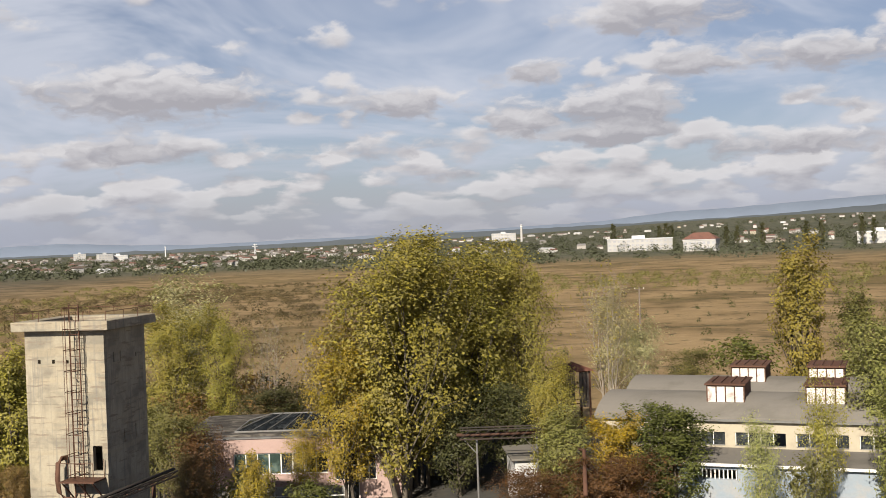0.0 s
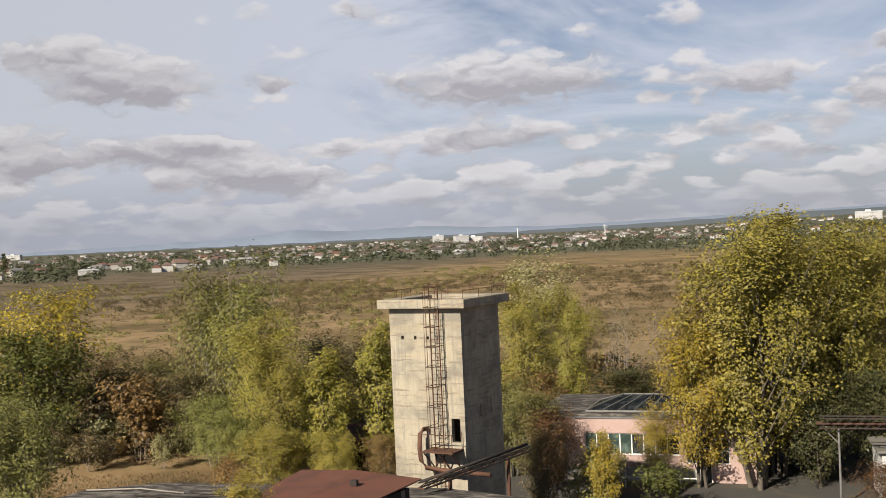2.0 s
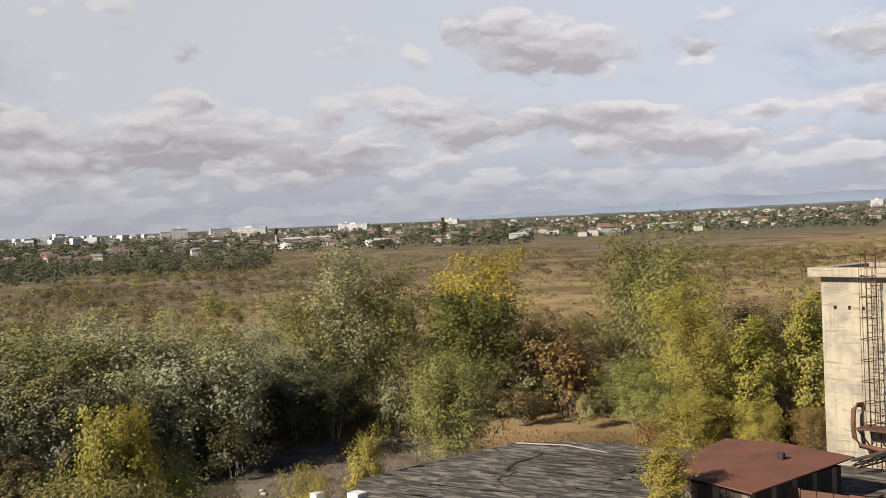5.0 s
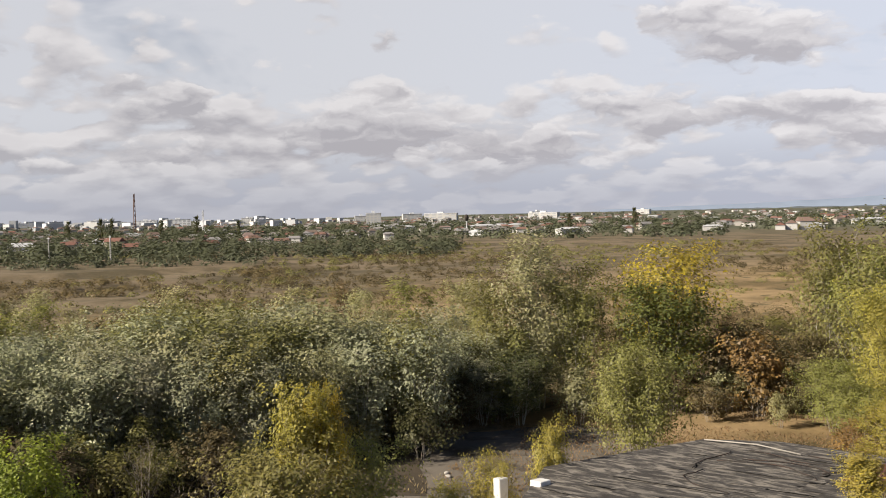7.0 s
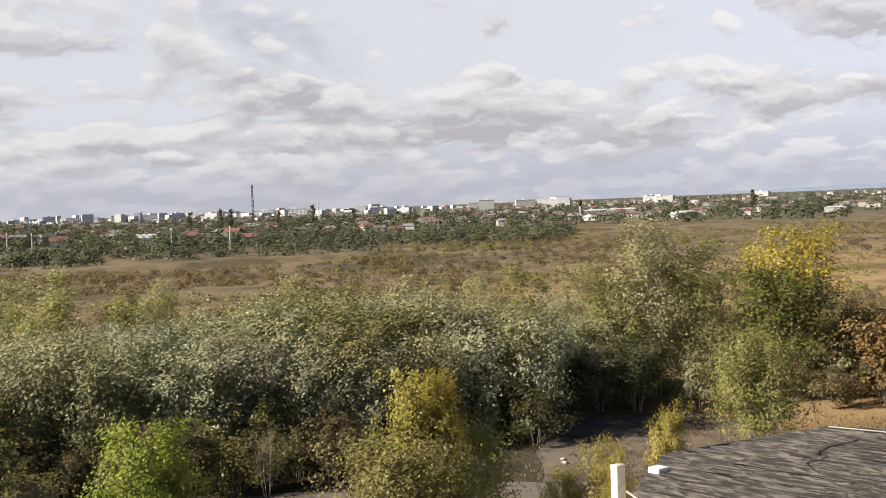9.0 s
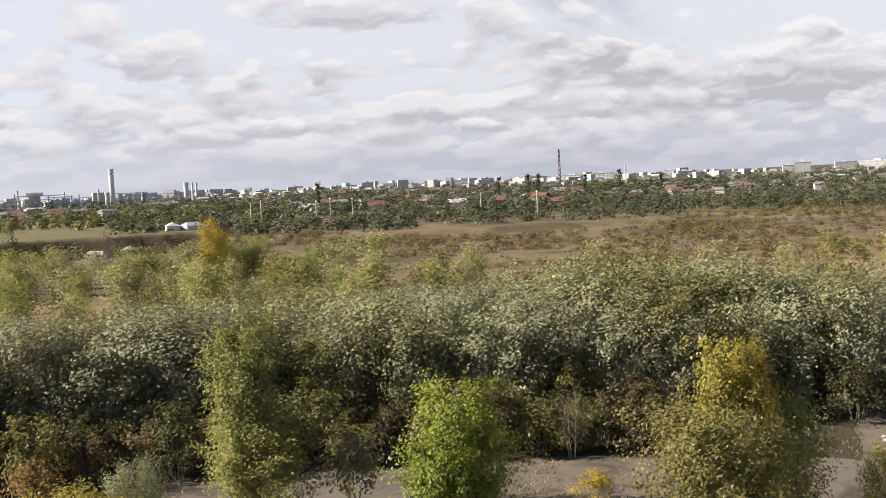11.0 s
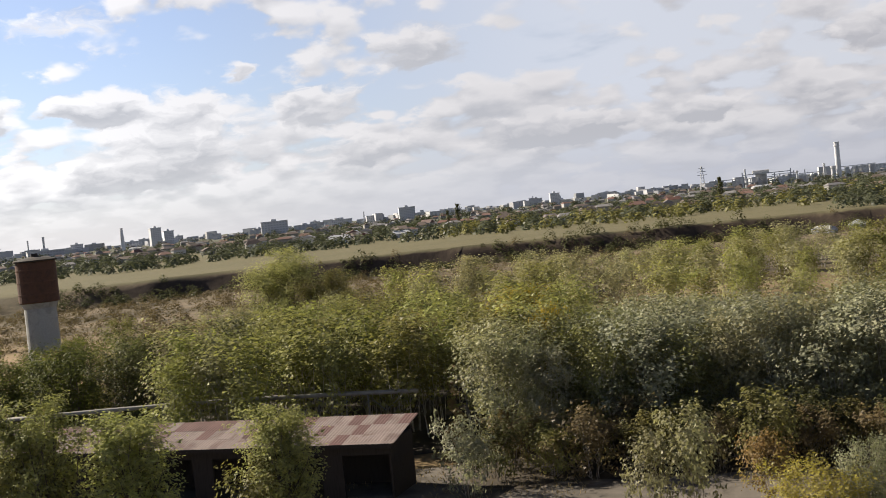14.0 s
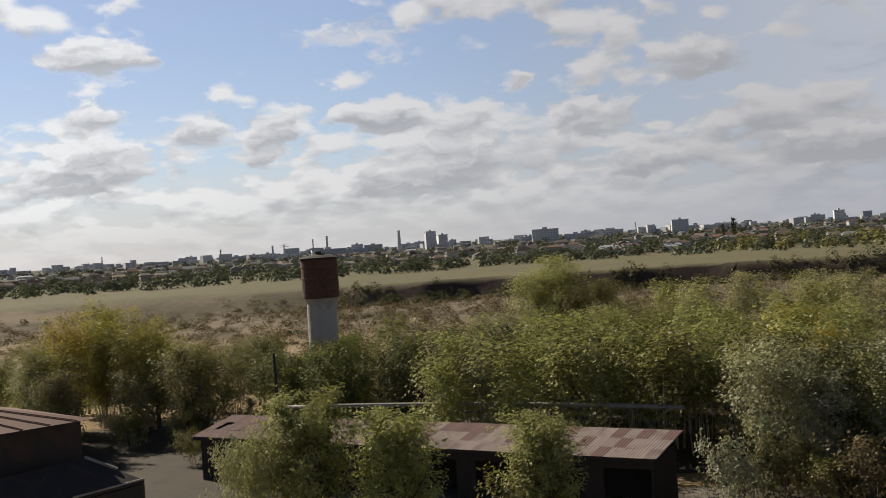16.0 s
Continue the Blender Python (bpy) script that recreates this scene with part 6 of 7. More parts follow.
def wooden_pole(turn_deg, far, high, label):
    q = polar(turn_deg, far)
    p = thing("wooden_pole", pose(q.x, q.y, land(q.x, q.y), 0.8, 0, 0), label, "pole", "wooden poles")
    part("shaft", roded((0, 0, -0.3), (0, 0, high), 0.17, 0.11, sides=8), DARK_METAL, p)
    part("cap", roded((0, 0, high), (0, 0, high + 0.12), 0.13, 0.02, sides=8), DARK_METAL, p)
    return p


wooden_pole(126.0, 92, 8.4, "dark wooden pole behind the long shed")
wooden_pole(116.7, 150, 4.6, "dark wooden pole in the scrub")


def heating_pipeline():
    h = thing("overhead_pipeline", pose(0, 0, 0), "pale lagged overhead pipeline on steel trestles", "pipeline")
    pts = [polar(126 - 2.5 * k, 92 - 1.6 * k, 4.15) for k in range(9)]
    bent_pipe("pipe", pts, 0.15, PIPE_PALE, h, sides=10)
    bent_pipe("pipe", [p + Vector((-0.5, -0.3, 0.0)) for p in pts], 0.10, PIPE_PALE, h, sides=10)
    for a, b in zip(pts, pts[1:]):
        part("trestle_post", roded((a.x, a.y, 0), (a.x, a.y, 4.0), 0.07, sides=6), STEEL, h)
        part("brace", bar(bmesh.new(), a + Vector((0, 0, -0.2)), a.lerp(b, 0.35) + Vector((0, 0, -1.3)), 0.05), STEEL, h)
        part("brace", bar(bmesh.new(), a.lerp(b, 0.35) + Vector((0, 0, -1.3)), a.lerp(b, 0.7) + Vector((0, 0, -0.15)), 0.05), STEEL, h)
    return h


heating_pipeline()


# ---- rubble and litter on the yard ----
rng = random.Random(77)
for k, (x, y, size) in enumerate(((-52.4, 47.4, 0.28), (-53.2, 48.0, 0.22), (-47.5, 44.6, 0.3), (-60.0, 18.0, 0.3), (-58.0, 36.0, 0.4), (-61.0, 40.0, 0.35))):
    bm = bmesh.new()
    bmesh.ops.create_icosphere(bm, subdivisions=2, radius=size)
    for v in bm.verts:
        v.co *= 0.8 + 0.4 * noise.noise(v.co * 2.3 + Vector((k * 5, 0, 0)))
        v.co.z = max(-0.1, v.co.z * 0.55)
    ob = part("rubble_stone", bm, STONE)
    ob.location = (x, y, 0.08)
    tagged(ob, "pale lump of broken concrete on the yard", "stone", "rubble on the yard")


def dead_branches(x, y, count, seed):
    r = random.Random(seed)
    v, f = [], []
    for k in range(count):
        a, ln = r.uniform(0, 6.28), r.uniform(0.6, 1.8)
        p0 = Vector((x + r.uniform(-1.2, 1.2), y + r.uniform(-1.2, 1.2), 0.05))
        p1 = p0 + Vector((math.cos(a) * ln, math.sin(a) * ln, r.uniform(0.1, 0.7)))
        vv, ff = tube([p0, p0.lerp(p1, 0.5) + Vector((0, 0, 0.1)), p1], [0.04, 0.03, 0.01], 4)
        n = len(v)
        v += vv
        f += [tuple(i + n for i in q) for q in ff]
    tagged(part("branch_pile", mesh_from("branch_pile", v, f), TWIG), "heap of fallen grey branches", "branches", kind="stuff")


dead_branches(-66.0, 74.0, 26, 1)
dead_branches(-60.5, 12.5, 22, 2)
dead_branches(-57.0, 22.0, 20, 3)


def tufts(name, seed, count, turns, fars, high, colour, label):
    """Dry grass tufts: thin blades in one mesh."""
    gen = np.random.default_rng(seed)
    t = np.radians(gen.uniform(*turns, count))
    r = np.sqrt(gen.uniform(fars[0] ** 2, fars[1] ** 2, count))
    x, y = -r * np.sin(t), r * np.cos(t)
    keep = np.array([noise.noise(Vector((a * 0.11, b * 0.11, seed))) > -0.02 for a, b in zip(x, y)])
    x, y = x[keep], y[keep]
    n = len(x)
    base = np.stack([x, y, np.full(n, 0.0)], axis=1)
    a = gen.uniform(0, 6.28, n)
    side = np.stack([np.cos(a), np.sin(a), np.zeros(n)], axis=1) * gen.uniform(0.02, 0.05, (n, 1))
    tip = np.stack([gen.normal(0, 0.12, n), gen.normal(0, 0.12, n), high * gen.uniform(0.4, 1.2, n)], axis=1)
    me = loose_mesh(name, np.stack([base - side, base + side, base + side * 0.4 + tip, base - side * 0.4 + tip], axis=1))
    ob = part(name, me, LEAF_FAR)
    ob.color = (*colour, 1)
    tagged(ob, label, "grass", kind="stuff")


tufts("dry_grass", 301, 30000, (22, 48), (62, 108), 0.15, (0.21, 0.145, 0.075), "dry straw-coloured grass tufts on the clearing")
tufts("dry_grass", 302, 16000, (48, 110), (46, 74), 0.20, (0.26, 0.21, 0.11), "sparse dry grass along the yard")

# ---- the town far off ----
def house_forms():
    forms = []
    for k, (wx, wy, hz, rz, wall, roof) in enumerate(((11, 8, 4.0, 2.6, FAR_WHITE, BRICKRED), (13, 9, 3.6, 3.0, CREAM, FAR_ROOF), (9, 9, 5.6, 2.8, FAR_WHITE, FAR_ROOF), (16, 9, 3.4, 2.4, FAR_BLOCK_HAZED, FAR_TIN), (10, 8, 6.2, 2.4, CREAM, BRICKRED), (22, 12, 5.0, 1.6, FAR_WHITE, FAR_TIN))):
        wall_me = bpy.data.meshes.new("wall")
        b = boxed(-wx / 2, wx / 2, -wy / 2, wy / 2, -1.5, hz)
        b.to_mesh(wall_me)
        b.free()
        wall_me.materials.append(wall)
        o = 0.5
        v = [(-wx / 2 - o, -wy / 2 - o, hz), (wx / 2 + o, -wy / 2 - o, hz), (wx / 2 + o, wy / 2 + o, hz), (-wx / 2 - o, wy / 2 + o, hz)]
        hip = wx * (0.18 if k % 2 else 0.02)
        v += [(-wx / 2 - o + hip, 0, hz + rz), (wx / 2 + o - hip, 0, hz + rz)]
        roof_me = mesh_from("roof", v, [(0, 1, 5, 4), (2, 3, 4, 5), (1, 2, 5), (3, 0, 4), (3, 2, 1, 0)])
        roof_me.materials.append(roof)
        pane_me = bpy.data.meshes.new("window")
        b = boxed(-0.7, 0.7, -0.06, 0.06, 0, 1.4)
        b.to_mesh(pane_me)
        b.free()
        pane_me.materials.append(FAR_PANE_HAZED)
        forms.append((wall_me, roof_me, pane_me, wx, wy, hz))
    return forms


HOUSES = house_forms()
HOUSE_WORDS = ("white house with a brick-red tiled roof", "cream house with a brown hipped roof", "white two-storey house with a brown roof", "long grey outbuilding with a tin roof", "cream two-storey house with a red roof", "wide white hall with a pale tin roof")
TOWN = random.Random(41)


def house(turn_deg, far, form=None, size=1.0, spin=None):
    k = TOWN.randrange(6) if form is None else form
    wall_me, roof_me, pane_me, wx, wy, hz = HOUSES[k]
    p = polar(turn_deg, far)
    # most stand with their long side to the fields
    a = turn_deg + TOWN.choice((0, 0, 25, -30, 90)) + TOWN.uniform(-8, 8) if spin is None else spin
    h = thing("house", pose(p.x, p.y, land(p.x, p.y), 0, 0, a) @ (Matrix.Diagonal((*size, 1)) if isinstance(size, tuple) else Matrix.Scale(size, 4)), HOUSE_WORDS[k] + " in the far town", "house", "houses of the town")
    part("wall", wall_me, None, h)
    part("roof", roof_me, None, h)
    if far < 900:
        for u in (-0.28, 0.0, 0.28):
            part("window", pane_me, None, h).matrix_basis = pose(u * wx, -wy / 2, 1.1)
    return h


for lo, hi, near, away, count in ((-24, 8, 1000, 2900, 34), (8, 34, 850, 2300, 62), (34, 60, 680, 1900, 66), (58, 82, 450, 1300, 46), (82, 140, 520, 1400, 46)):
    for k in range(count):
        u = TOWN.random() ** 1.3
        house(TOWN.uniform(lo, hi), near + (away - near) * u, None, TOWN.uniform(0.42, 0.7))
# the white villas on their knoll
for a, r, f, s in ((30.3, 720, 2, 0.9), (29.95, 735, 5, 0.6), (30.9, 715, 2, 0.7), (31.4, 712, 0, 0.7), (29.5, 740, 2, 0.7), (25.8, 760, 2, 0.6), (27.3, 900, 5, (1.2, 1.0, 0.7))):
    house(a, r, f, s)
# sheds at the fields' edge
for a, r, f, s in ((81.0, 345, 3, 0.42), (82.0, 345, 3, 0.42), (84.1, 322, 3, 0.45), (85.6, 315, 3, 0.36), (63.8, 520, 4, 0.7), (68.0, 520, 3, 0.7), (72.0, 500, 0, 0.65), (75.2, 520, 3, 0.7), (46.1, 700, 3, 0.6), (45.4, 900, 5, (1.5, 1, 0.7)), (44.2, 940, 5, (1.3, 1, 0.7))):
    house(a, r, f, s)


def island_material(name, dull, bright, third):
    """Each loose piece takes one of three shades."""
    m, n = material(name)
    k = n.add("ShaderNodeNewGeometry").outputs["Random Per Island"]
    colour = n.mix(n.step(k, 0.35, 0.45), dull, bright)
    colour = n.mix(n.step(k, 0.70, 0.78), colour, third)
    finish(n, colour, 0.85)
    return m


def distant_roofs(seed, count):
    """The rest of the town, too many houses to count: walls in one mesh, roofs in another."""
    rng = random.Random(seed)
    wv, wf, rv, rf = [], [], [], []
    for k in range(count):
        t = rng.uniform(-25, 141)
        if t < 3 and rng.random() < 0.6:
            continue
        near = float(np.interp(t, [-25, 0, 30, 45, 62, 80, 100, 141], [1050, 1050, 850, 700, 520, 540, 520, 640]))
        r = near + rng.random() ** 1.4 * 1900
        p = polar(t, r)
        z = land(p.x, p.y)
        a = radians(t + rng.choice((0, 0, 90, 30)) + rng.uniform(-10, 10))
        lx, ly, h, rise = rng.uniform(5, 9), rng.uniform(4, 7), rng.uniform(2.0, 4.0), rng.uniform(1.0, 1.8)
        ca, sa = math.cos(a), math.sin(a)

        def at(x, y, q):
            return (p.x + x * ca - y * sa, p.y + x * sa + y * ca, z + q)

        n = len(wv)
        wv += [at(sx * lx / 2, sy * ly / 2, q) for q in (-1.0, h) for sx, sy in ((-1, -1), (1, -1), (1, 1), (-1, 1))]
        wf += [(n, n + 1, n + 5, n + 4), (n + 1, n + 2, n + 6, n + 5), (n + 2, n + 3, n + 7, n + 6), (n + 3, n, n + 4, n + 7)]
        n = len(rv)
        rv += [at(sx * (lx / 2 + 0.4), sy * (ly / 2 + 0.4), h) for sx, sy in ((-1, -1), (1, -1), (1, 1), (-1, 1))] + [at(-lx / 2 + 1, 0, h + rise), at(lx / 2 - 1, 0, h + rise)]
        rf += [(n, n + 1, n + 5, n + 4), (n + 2, n + 3, n + 4, n + 5), (n + 1, n + 2, n + 5), (n + 3, n, n + 4), (n + 3, n + 2, n + 1, n)]
    ob = part("town_houses", mesh_from("town_houses", wv, wf), island_material("town_walls", (0.34, 0.32, 0.30), (0.52, 0.51, 0.49), (0.26, 0.245, 0.23)))
    tagged(ob, "pale walls of the many small far houses", "houses", kind="stuff")
    ob = part("town_roofs", mesh_from("town_roofs", rv, rf), island_material("town_roofs", (0.13, 0.10, 0.085), (0.22, 0.21, 0.21), (0.18, 0.105, 0.085)))
    tagged(ob, "brown, red and grey roofs of the many small far houses", "roofs", kind="stuff")


distant_roofs(61, 2000)


def flats(turn_deg, far, width, high, deep=14.0, floors=5, bays=10, mat=None, spin=0.0, name="apartment_block", label="far grey apartment block with rows of windows"):
    """A block of flats with its rows of windows."""
    p = polar(turn_deg, far)
    b = thing(name, pose(p.x, p.y, land(p.x, p.y), 0, 0, turn_deg + spin), label, "apartment block", "blocks of the town")
    part("wall", boxed(-width / 2, width / 2, 0, deep, -3, high), mat or FAR_BLOCK_HAZED, b)
    part("roof", boxed(-width / 2 - 0.4, width / 2 + 0.4, -0.4, deep + 0.4, high + 0.01, high + 0.8), FAR_GREY_HAZED, b)
    part("roof_house", boxed(-width * 0.12, width * 0.08, deep * 0.3, deep * 0.7, high + 0.8, high + 3.2), FAR_GREY_HAZED, b)
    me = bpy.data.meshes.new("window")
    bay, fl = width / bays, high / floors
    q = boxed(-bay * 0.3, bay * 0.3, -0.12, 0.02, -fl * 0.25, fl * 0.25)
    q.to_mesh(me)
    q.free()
    me.materials.append(FAR_PANE_HAZED)
    for i in range(bays):
        for j in range(floors):
            part("window", me, None, b).matrix_basis = pose(-width / 2 + bay * (i + 0.5), 0, fl * (j + 0.52))
    return b


flats(-9.75, 960, 53, 9.6, 12, 3, 14, FAR_WHITE, 3, label="long white three-storey block among trees")
villa = flats(-12.6, 900, 25, 8.5, 14, 2, 7, FAR_WHITE, -14, name="manor_house", label="large white house with a red hipped roof")
roof = mesh_from("roof", [(-13.2, -0.8, 9.4), (13.2, -0.8, 9.4), (13.2, 14.8, 9.4), (-13.2, 14.8, 9.4), (-6, 7, 14.5), (6, 7, 14.5)], [(0, 1, 5, 4), (2, 3, 4, 5), (1, 2, 5), (3, 0, 4), (3, 2, 1, 0)])
part("roof", roof, BRICKRED, villa, "brick-red hipped roof")
flats(-20.9, 950, 34, 9.0, 12, 3, 9, FAR_WHITE, 2, label="long white block among trees")
flats(51.25, 1300, 17, 15.0, 12, 5, 4, FAR_WHITE, 0, label="white tower block over the town")
flats(98.2, 1700, 14, 17, 14, 8, 5, None, 8)
flats(99.3, 1700, 12, 13, 12, 6, 4, FAR_GREY_HAZED, 0)
flats(105.6, 1700, 24, 19, 14, 8, 8, None, 6)
flats(112.2, 1400, 32, 17, 16, 6, 9, None, 2)
flats(117.9, 1700, 15, 26, 14, 10, 5, None, 12)
flats(117.3, 1720, 14, 20, 14, 8, 5, None, 12)
flats(121.6, 1800, 18, 14, 14, 5, 7, None, 0)
flats(123.0, 1500, 44, 10, 30, 3, 12, FAR_GREY_HAZED, 4, name="factory_hall", label="wide grey factory hall on the skyline")
flats(108.9, 1700, 30, 11, 14, 5, 10, None, -5)
flats(107.2, 1800, 28, 12, 14, 5, 9, None, 5)
flats(-3.05, 1900, 40, 13, 20, 3, 8, FAR_WHITE, 0, name="factory_hall", label="white factory hall on the slope")
for k in range(60):
    a = TOWN.uniform(54, 130)
    flats(a, TOWN.uniform(1900, 3000), TOWN.uniform(18, 46), TOWN.uniform(7, 13), 14, 4, 6, TOWN.choice((None, None, FAR_WHITE, FAR_GREY_HAZED)), TOWN.uniform(-20, 20))
for k in range(10):
    flats(TOWN.uniform(8, 54), TOWN.uniform(1800, 2600), TOWN.uniform(20, 60), TOWN.uniform(7, 12), 14, 3, 5, FAR_WHITE, TOWN.uniform(-20, 20))



def skyline_blocks(seed, count):
    """Small far blocks between the large ones, too many to count: one mesh."""
    rng = random.Random(seed)
    verts, faces = [], []
    for k in range(count):
        p = polar(rng.uniform(52, 142), rng.uniform(1600, 3200))
        z, a = land(p.x, p.y), rng.uniform(0, math.pi)
        ca, sa = math.cos(a), math.sin(a)
        lx, ly, h = rng.uniform(8, 28), rng.uniform(8, 14), rng.choice((4, 5, 7, 8, 9, 10, 14)) * rng.uniform(0.85, 1.15)
        n = len(verts)
        verts += [(p.x + x * ca - y * sa, p.y + x * sa + y * ca, z + q) for q in (-2.0, h) for x, y in ((-lx / 2, -ly / 2), (lx / 2, -ly / 2), (lx / 2, ly / 2), (-lx / 2, ly / 2))]
        faces += [(n, n + 1, n + 5, n + 4), (n + 1, n + 2, n + 6, n + 5), (n + 2, n + 3, n + 7, n + 6), (n + 3, n, n + 4, n + 7), (n + 4, n + 5, n + 6, n + 7)]
    # Wall tones lightened: haze over the skyline is put into them.
    ob = part("skyline_blocks", mesh_from("skyline_blocks", verts, faces), island_material("hazed_skyline_walls", (0.50, 0.50, 0.52), (0.62, 0.61, 0.60), (0.42, 0.43, 0.45)))
    return tagged(ob, "pale blocks and halls crowding the far skyline", "buildings", kind="stuff")


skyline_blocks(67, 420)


def stack(turn_deg, far, top, radius, name="chimney", label="tall grey chimney on the skyline", mat=None, bands=2, slim=0.7):
    """A chimney or column up to so many degrees above eye level."""
    p = polar(turn_deg, far)
    z0 = land(p.x, p.y)
    high = EYE[2] + far * math.tan(radians(top)) - z0
    c = thing(name, pose(p.x, p.y, z0), label, "chimney", "chimneys of the town")
    part("shaft", lathe([(radius, -2), (radius * (1 + slim) / 2, high * 0.5), (radius * slim, high)], 16), mat or FAR_GREY_HAZED, c)
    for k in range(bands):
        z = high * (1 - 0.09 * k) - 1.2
        part("band", lathe([(radius * slim + 0.25, z), (radius * slim + 0.5, z + 0.1), (radius * slim + 0.5, z + 1.0), (radius * slim + 0.25, z + 1.1)], 16), FAR_BLOCK_HAZED if k % 2 else FAR_GREY_HAZED, c)
    return c


# refinery
stack(84.72, 1350, 1.26, 3.2, mat=FAR_BLOCK_HAZED, bands=2, slim=0.85, label="tall thick refinery chimney with a wider head")
stack(85.35, 1350, 0.32, 1.4)
stack(84.95, 1330, 0.15, 2.6, slim=1.0, label="dark slim refinery column on the skyline")
stack(81.25, 1450, 0.45, 3.0, slim=1.0, label="dark slim refinery column on the skyline")
stack(80.95, 1460, 0.44, 1.6, mat=FAR_BLOCK_HAZED)
stack(80.76, 1470, 0.43, 1.6, mat=FAR_BLOCK_HAZED)
stack(83.3, 1400, 0.05, 2.0, slim=1.0)
stack(88.98, 1350, 0.42, 1.2)
stack(86.6, 1400, 0.1, 1.4)
stack(87.4, 1380, 0.05, 1.0)
stack(86.95, 1360, 0.0, 1.6)
stack(119.5, 1500, 0.67, 3.2, slim=0.5, mat=FAR_BLOCK_HAZED)
stack(125.77, 1700, 0.33, 1.8)
stack(123.08, 1700, 0.63, 2.0)
stack(123.78, 1700, 0.52, 1.2)
stack(128.3, 1700, 0.30, 1.4)
stack(132.5, 1500, 0.02, 3.0, label="stout chimney on the skyline")
stack(-3.94, 1750, 0.58, 2.0, mat=FAR_WHITE, label="slim white chimney in the valley town")
stack(13.6, 2300, 0.12, 1.4)


def process_unit(turn_deg, far, width, high):
    """Refinery building with open steel floors, tanks and pipes."""
    p = polar(turn_deg, far)
    rng = random.Random(int(turn_deg * 10))
    u = thing("process_unit", pose(p.x, p.y, land(p.x, p.y), 0, 0, turn_deg), "grey refinery unit of steel frames and tanks", "refinery unit", "refinery units")
    for k in range(7):
        x = -width / 2 + width * k / 6
        part("column", boxed(x - 0.5, x + 0.5, 0, 1, -2, high * rng.uniform(0.5, 1.0)), FAR_GREY_HAZED, u)
    for z in (0.3, 0.55, 0.8):
        part("deck", boxed(-width / 2, width / 2 * rng.uniform(0.3, 1), 0.2, 8, high * z, high * z + 0.8), FAR_GREY_HAZED, u)
    for k in range(5):
        x = rng.uniform(-width / 2, width / 2)
        r = rng.uniform(1.2, 3.0)
        part("vessel", roded((x, 4, -2), (x, 4, high * rng.uniform(0.35, 0.8)), r, sides=12), rng.choice((FAR_BLOCK_HAZED, FAR_GREY_HAZED)), u)
    return u


process_unit(88.0, 1280, 50, 17)
process_unit(89.6, 1300, 30, 13)
process_unit(87.0, 1350, 36, 14)
process_unit(85.9, 1400, 30, 12)
process_unit(83.9, 1380, 36, 15)
process_unit(82.4, 1450, 40, 12)
process_unit(80.2, 1500, 40, 12)
head = thing("cooling_block", pose(*polar(88.25, 1290), 0, 0, 88.25), "white-headed concrete block of the refinery", "refinery unit", "refinery units")
part("shaft", boxed(-6, 6, 0, 10, 0, 19), FAR_BLOCK_HAZED, head)
part("head", boxed(-9, 9, -2, 12, 19.01, 23.4, bevel=0.6), FAR_WHITE, head)
for k in range(6):
    p = polar(76.4 + 0.7 * k, 1400 + 30 * (k % 2))
    t = thing("storage_tank", pose(p.x, p.y, land(p.x, p.y)), "round white oil storage tank", "tank", "storage tanks")
    part("shell", lathe([(6, -1), (6, 6), (5.7, 6.2)], 20), FAR_WHITE, t)
    part("lid", lathe([(5.75, 6.21), (3, 6.9), (0.4, 7.2)], 20), FAR_BLOCK_HAZED, t)


def lattice_mast(turn_deg, far, top, base, name, label, arms=(), mat=None):
    """A lattice mast or pylon of four legs with crossed braces."""
    p = polar(turn_deg, far)
    z0 = land(p.x, p.y)
    high = EYE[2] + far * math.tan(radians(top)) - z0
    m = thing(name, pose(p.x, p.y, z0, 0, 0, turn_deg), label, "mast", "masts on the skyline")

    def at(x, y, u):
        r = base * (1 - u) + 0.35 * u
        return Vector((x * r, y * r, high * u))

    for x in (-1, 1):
        for y in (-1, 1):
            part("leg", bar(bmesh.new(), at(x, y, -0.03), at(x, y, 1.0), 0.35), mat or FAR_GREY_HAZED, m)
    n = 9
    for i in range(n):
        u0, u1 = i / n, (i + 1) / n
        for s in (-1, 1):
            part("brace", bar(bmesh.new(), at(-1, s, u0), at(1, s, u1), 0.22), mat or FAR_GREY_HAZED, m)
            part("brace", bar(bmesh.new(), at(1, s, u0), at(-1, s, u1), 0.22), mat or FAR_GREY_HAZED, m)
    for u, reach in arms:
        part("arm", bar(bmesh.new(), (-reach, 0, high * u), (reach, 0, high * u), 0.5), mat or FAR_GREY_HAZED, m)
    return m


lattice_mast(91.0, 1000, 0.78, 2.6, "pylon", "grey lattice power pylon", ((0.70, 4.2), (0.82, 3.6), (0.93, 2.6)))
lattice_mast(62.83, 900, 1.22, 0.9, "radio_mast", "thin red and white radio mast", (), RUST)
lattice_mast(59.6, 1100, 0.35, 0.8, "radio_mast", "thin grey radio mast")
lattice_mast(107.76, 1400, 0.30, 1.2, "radio_mast", "thin grey radio mast")
lattice_mast(125.2, 1300, 0.36, 1.6, "pylon", "grey lattice power pylon", ((0.85, 5.0), (0.95, 3.0)))
lattice_mast(133.9, 1300, 0.32, 0.8, "radio_mast", "thin mast with a round head")
lattice_mast(9.3, 1500, 0.10, 1.2, "pylon", "grey lattice power pylon", ((0.8, 3.5), (0.93, 2.6)))


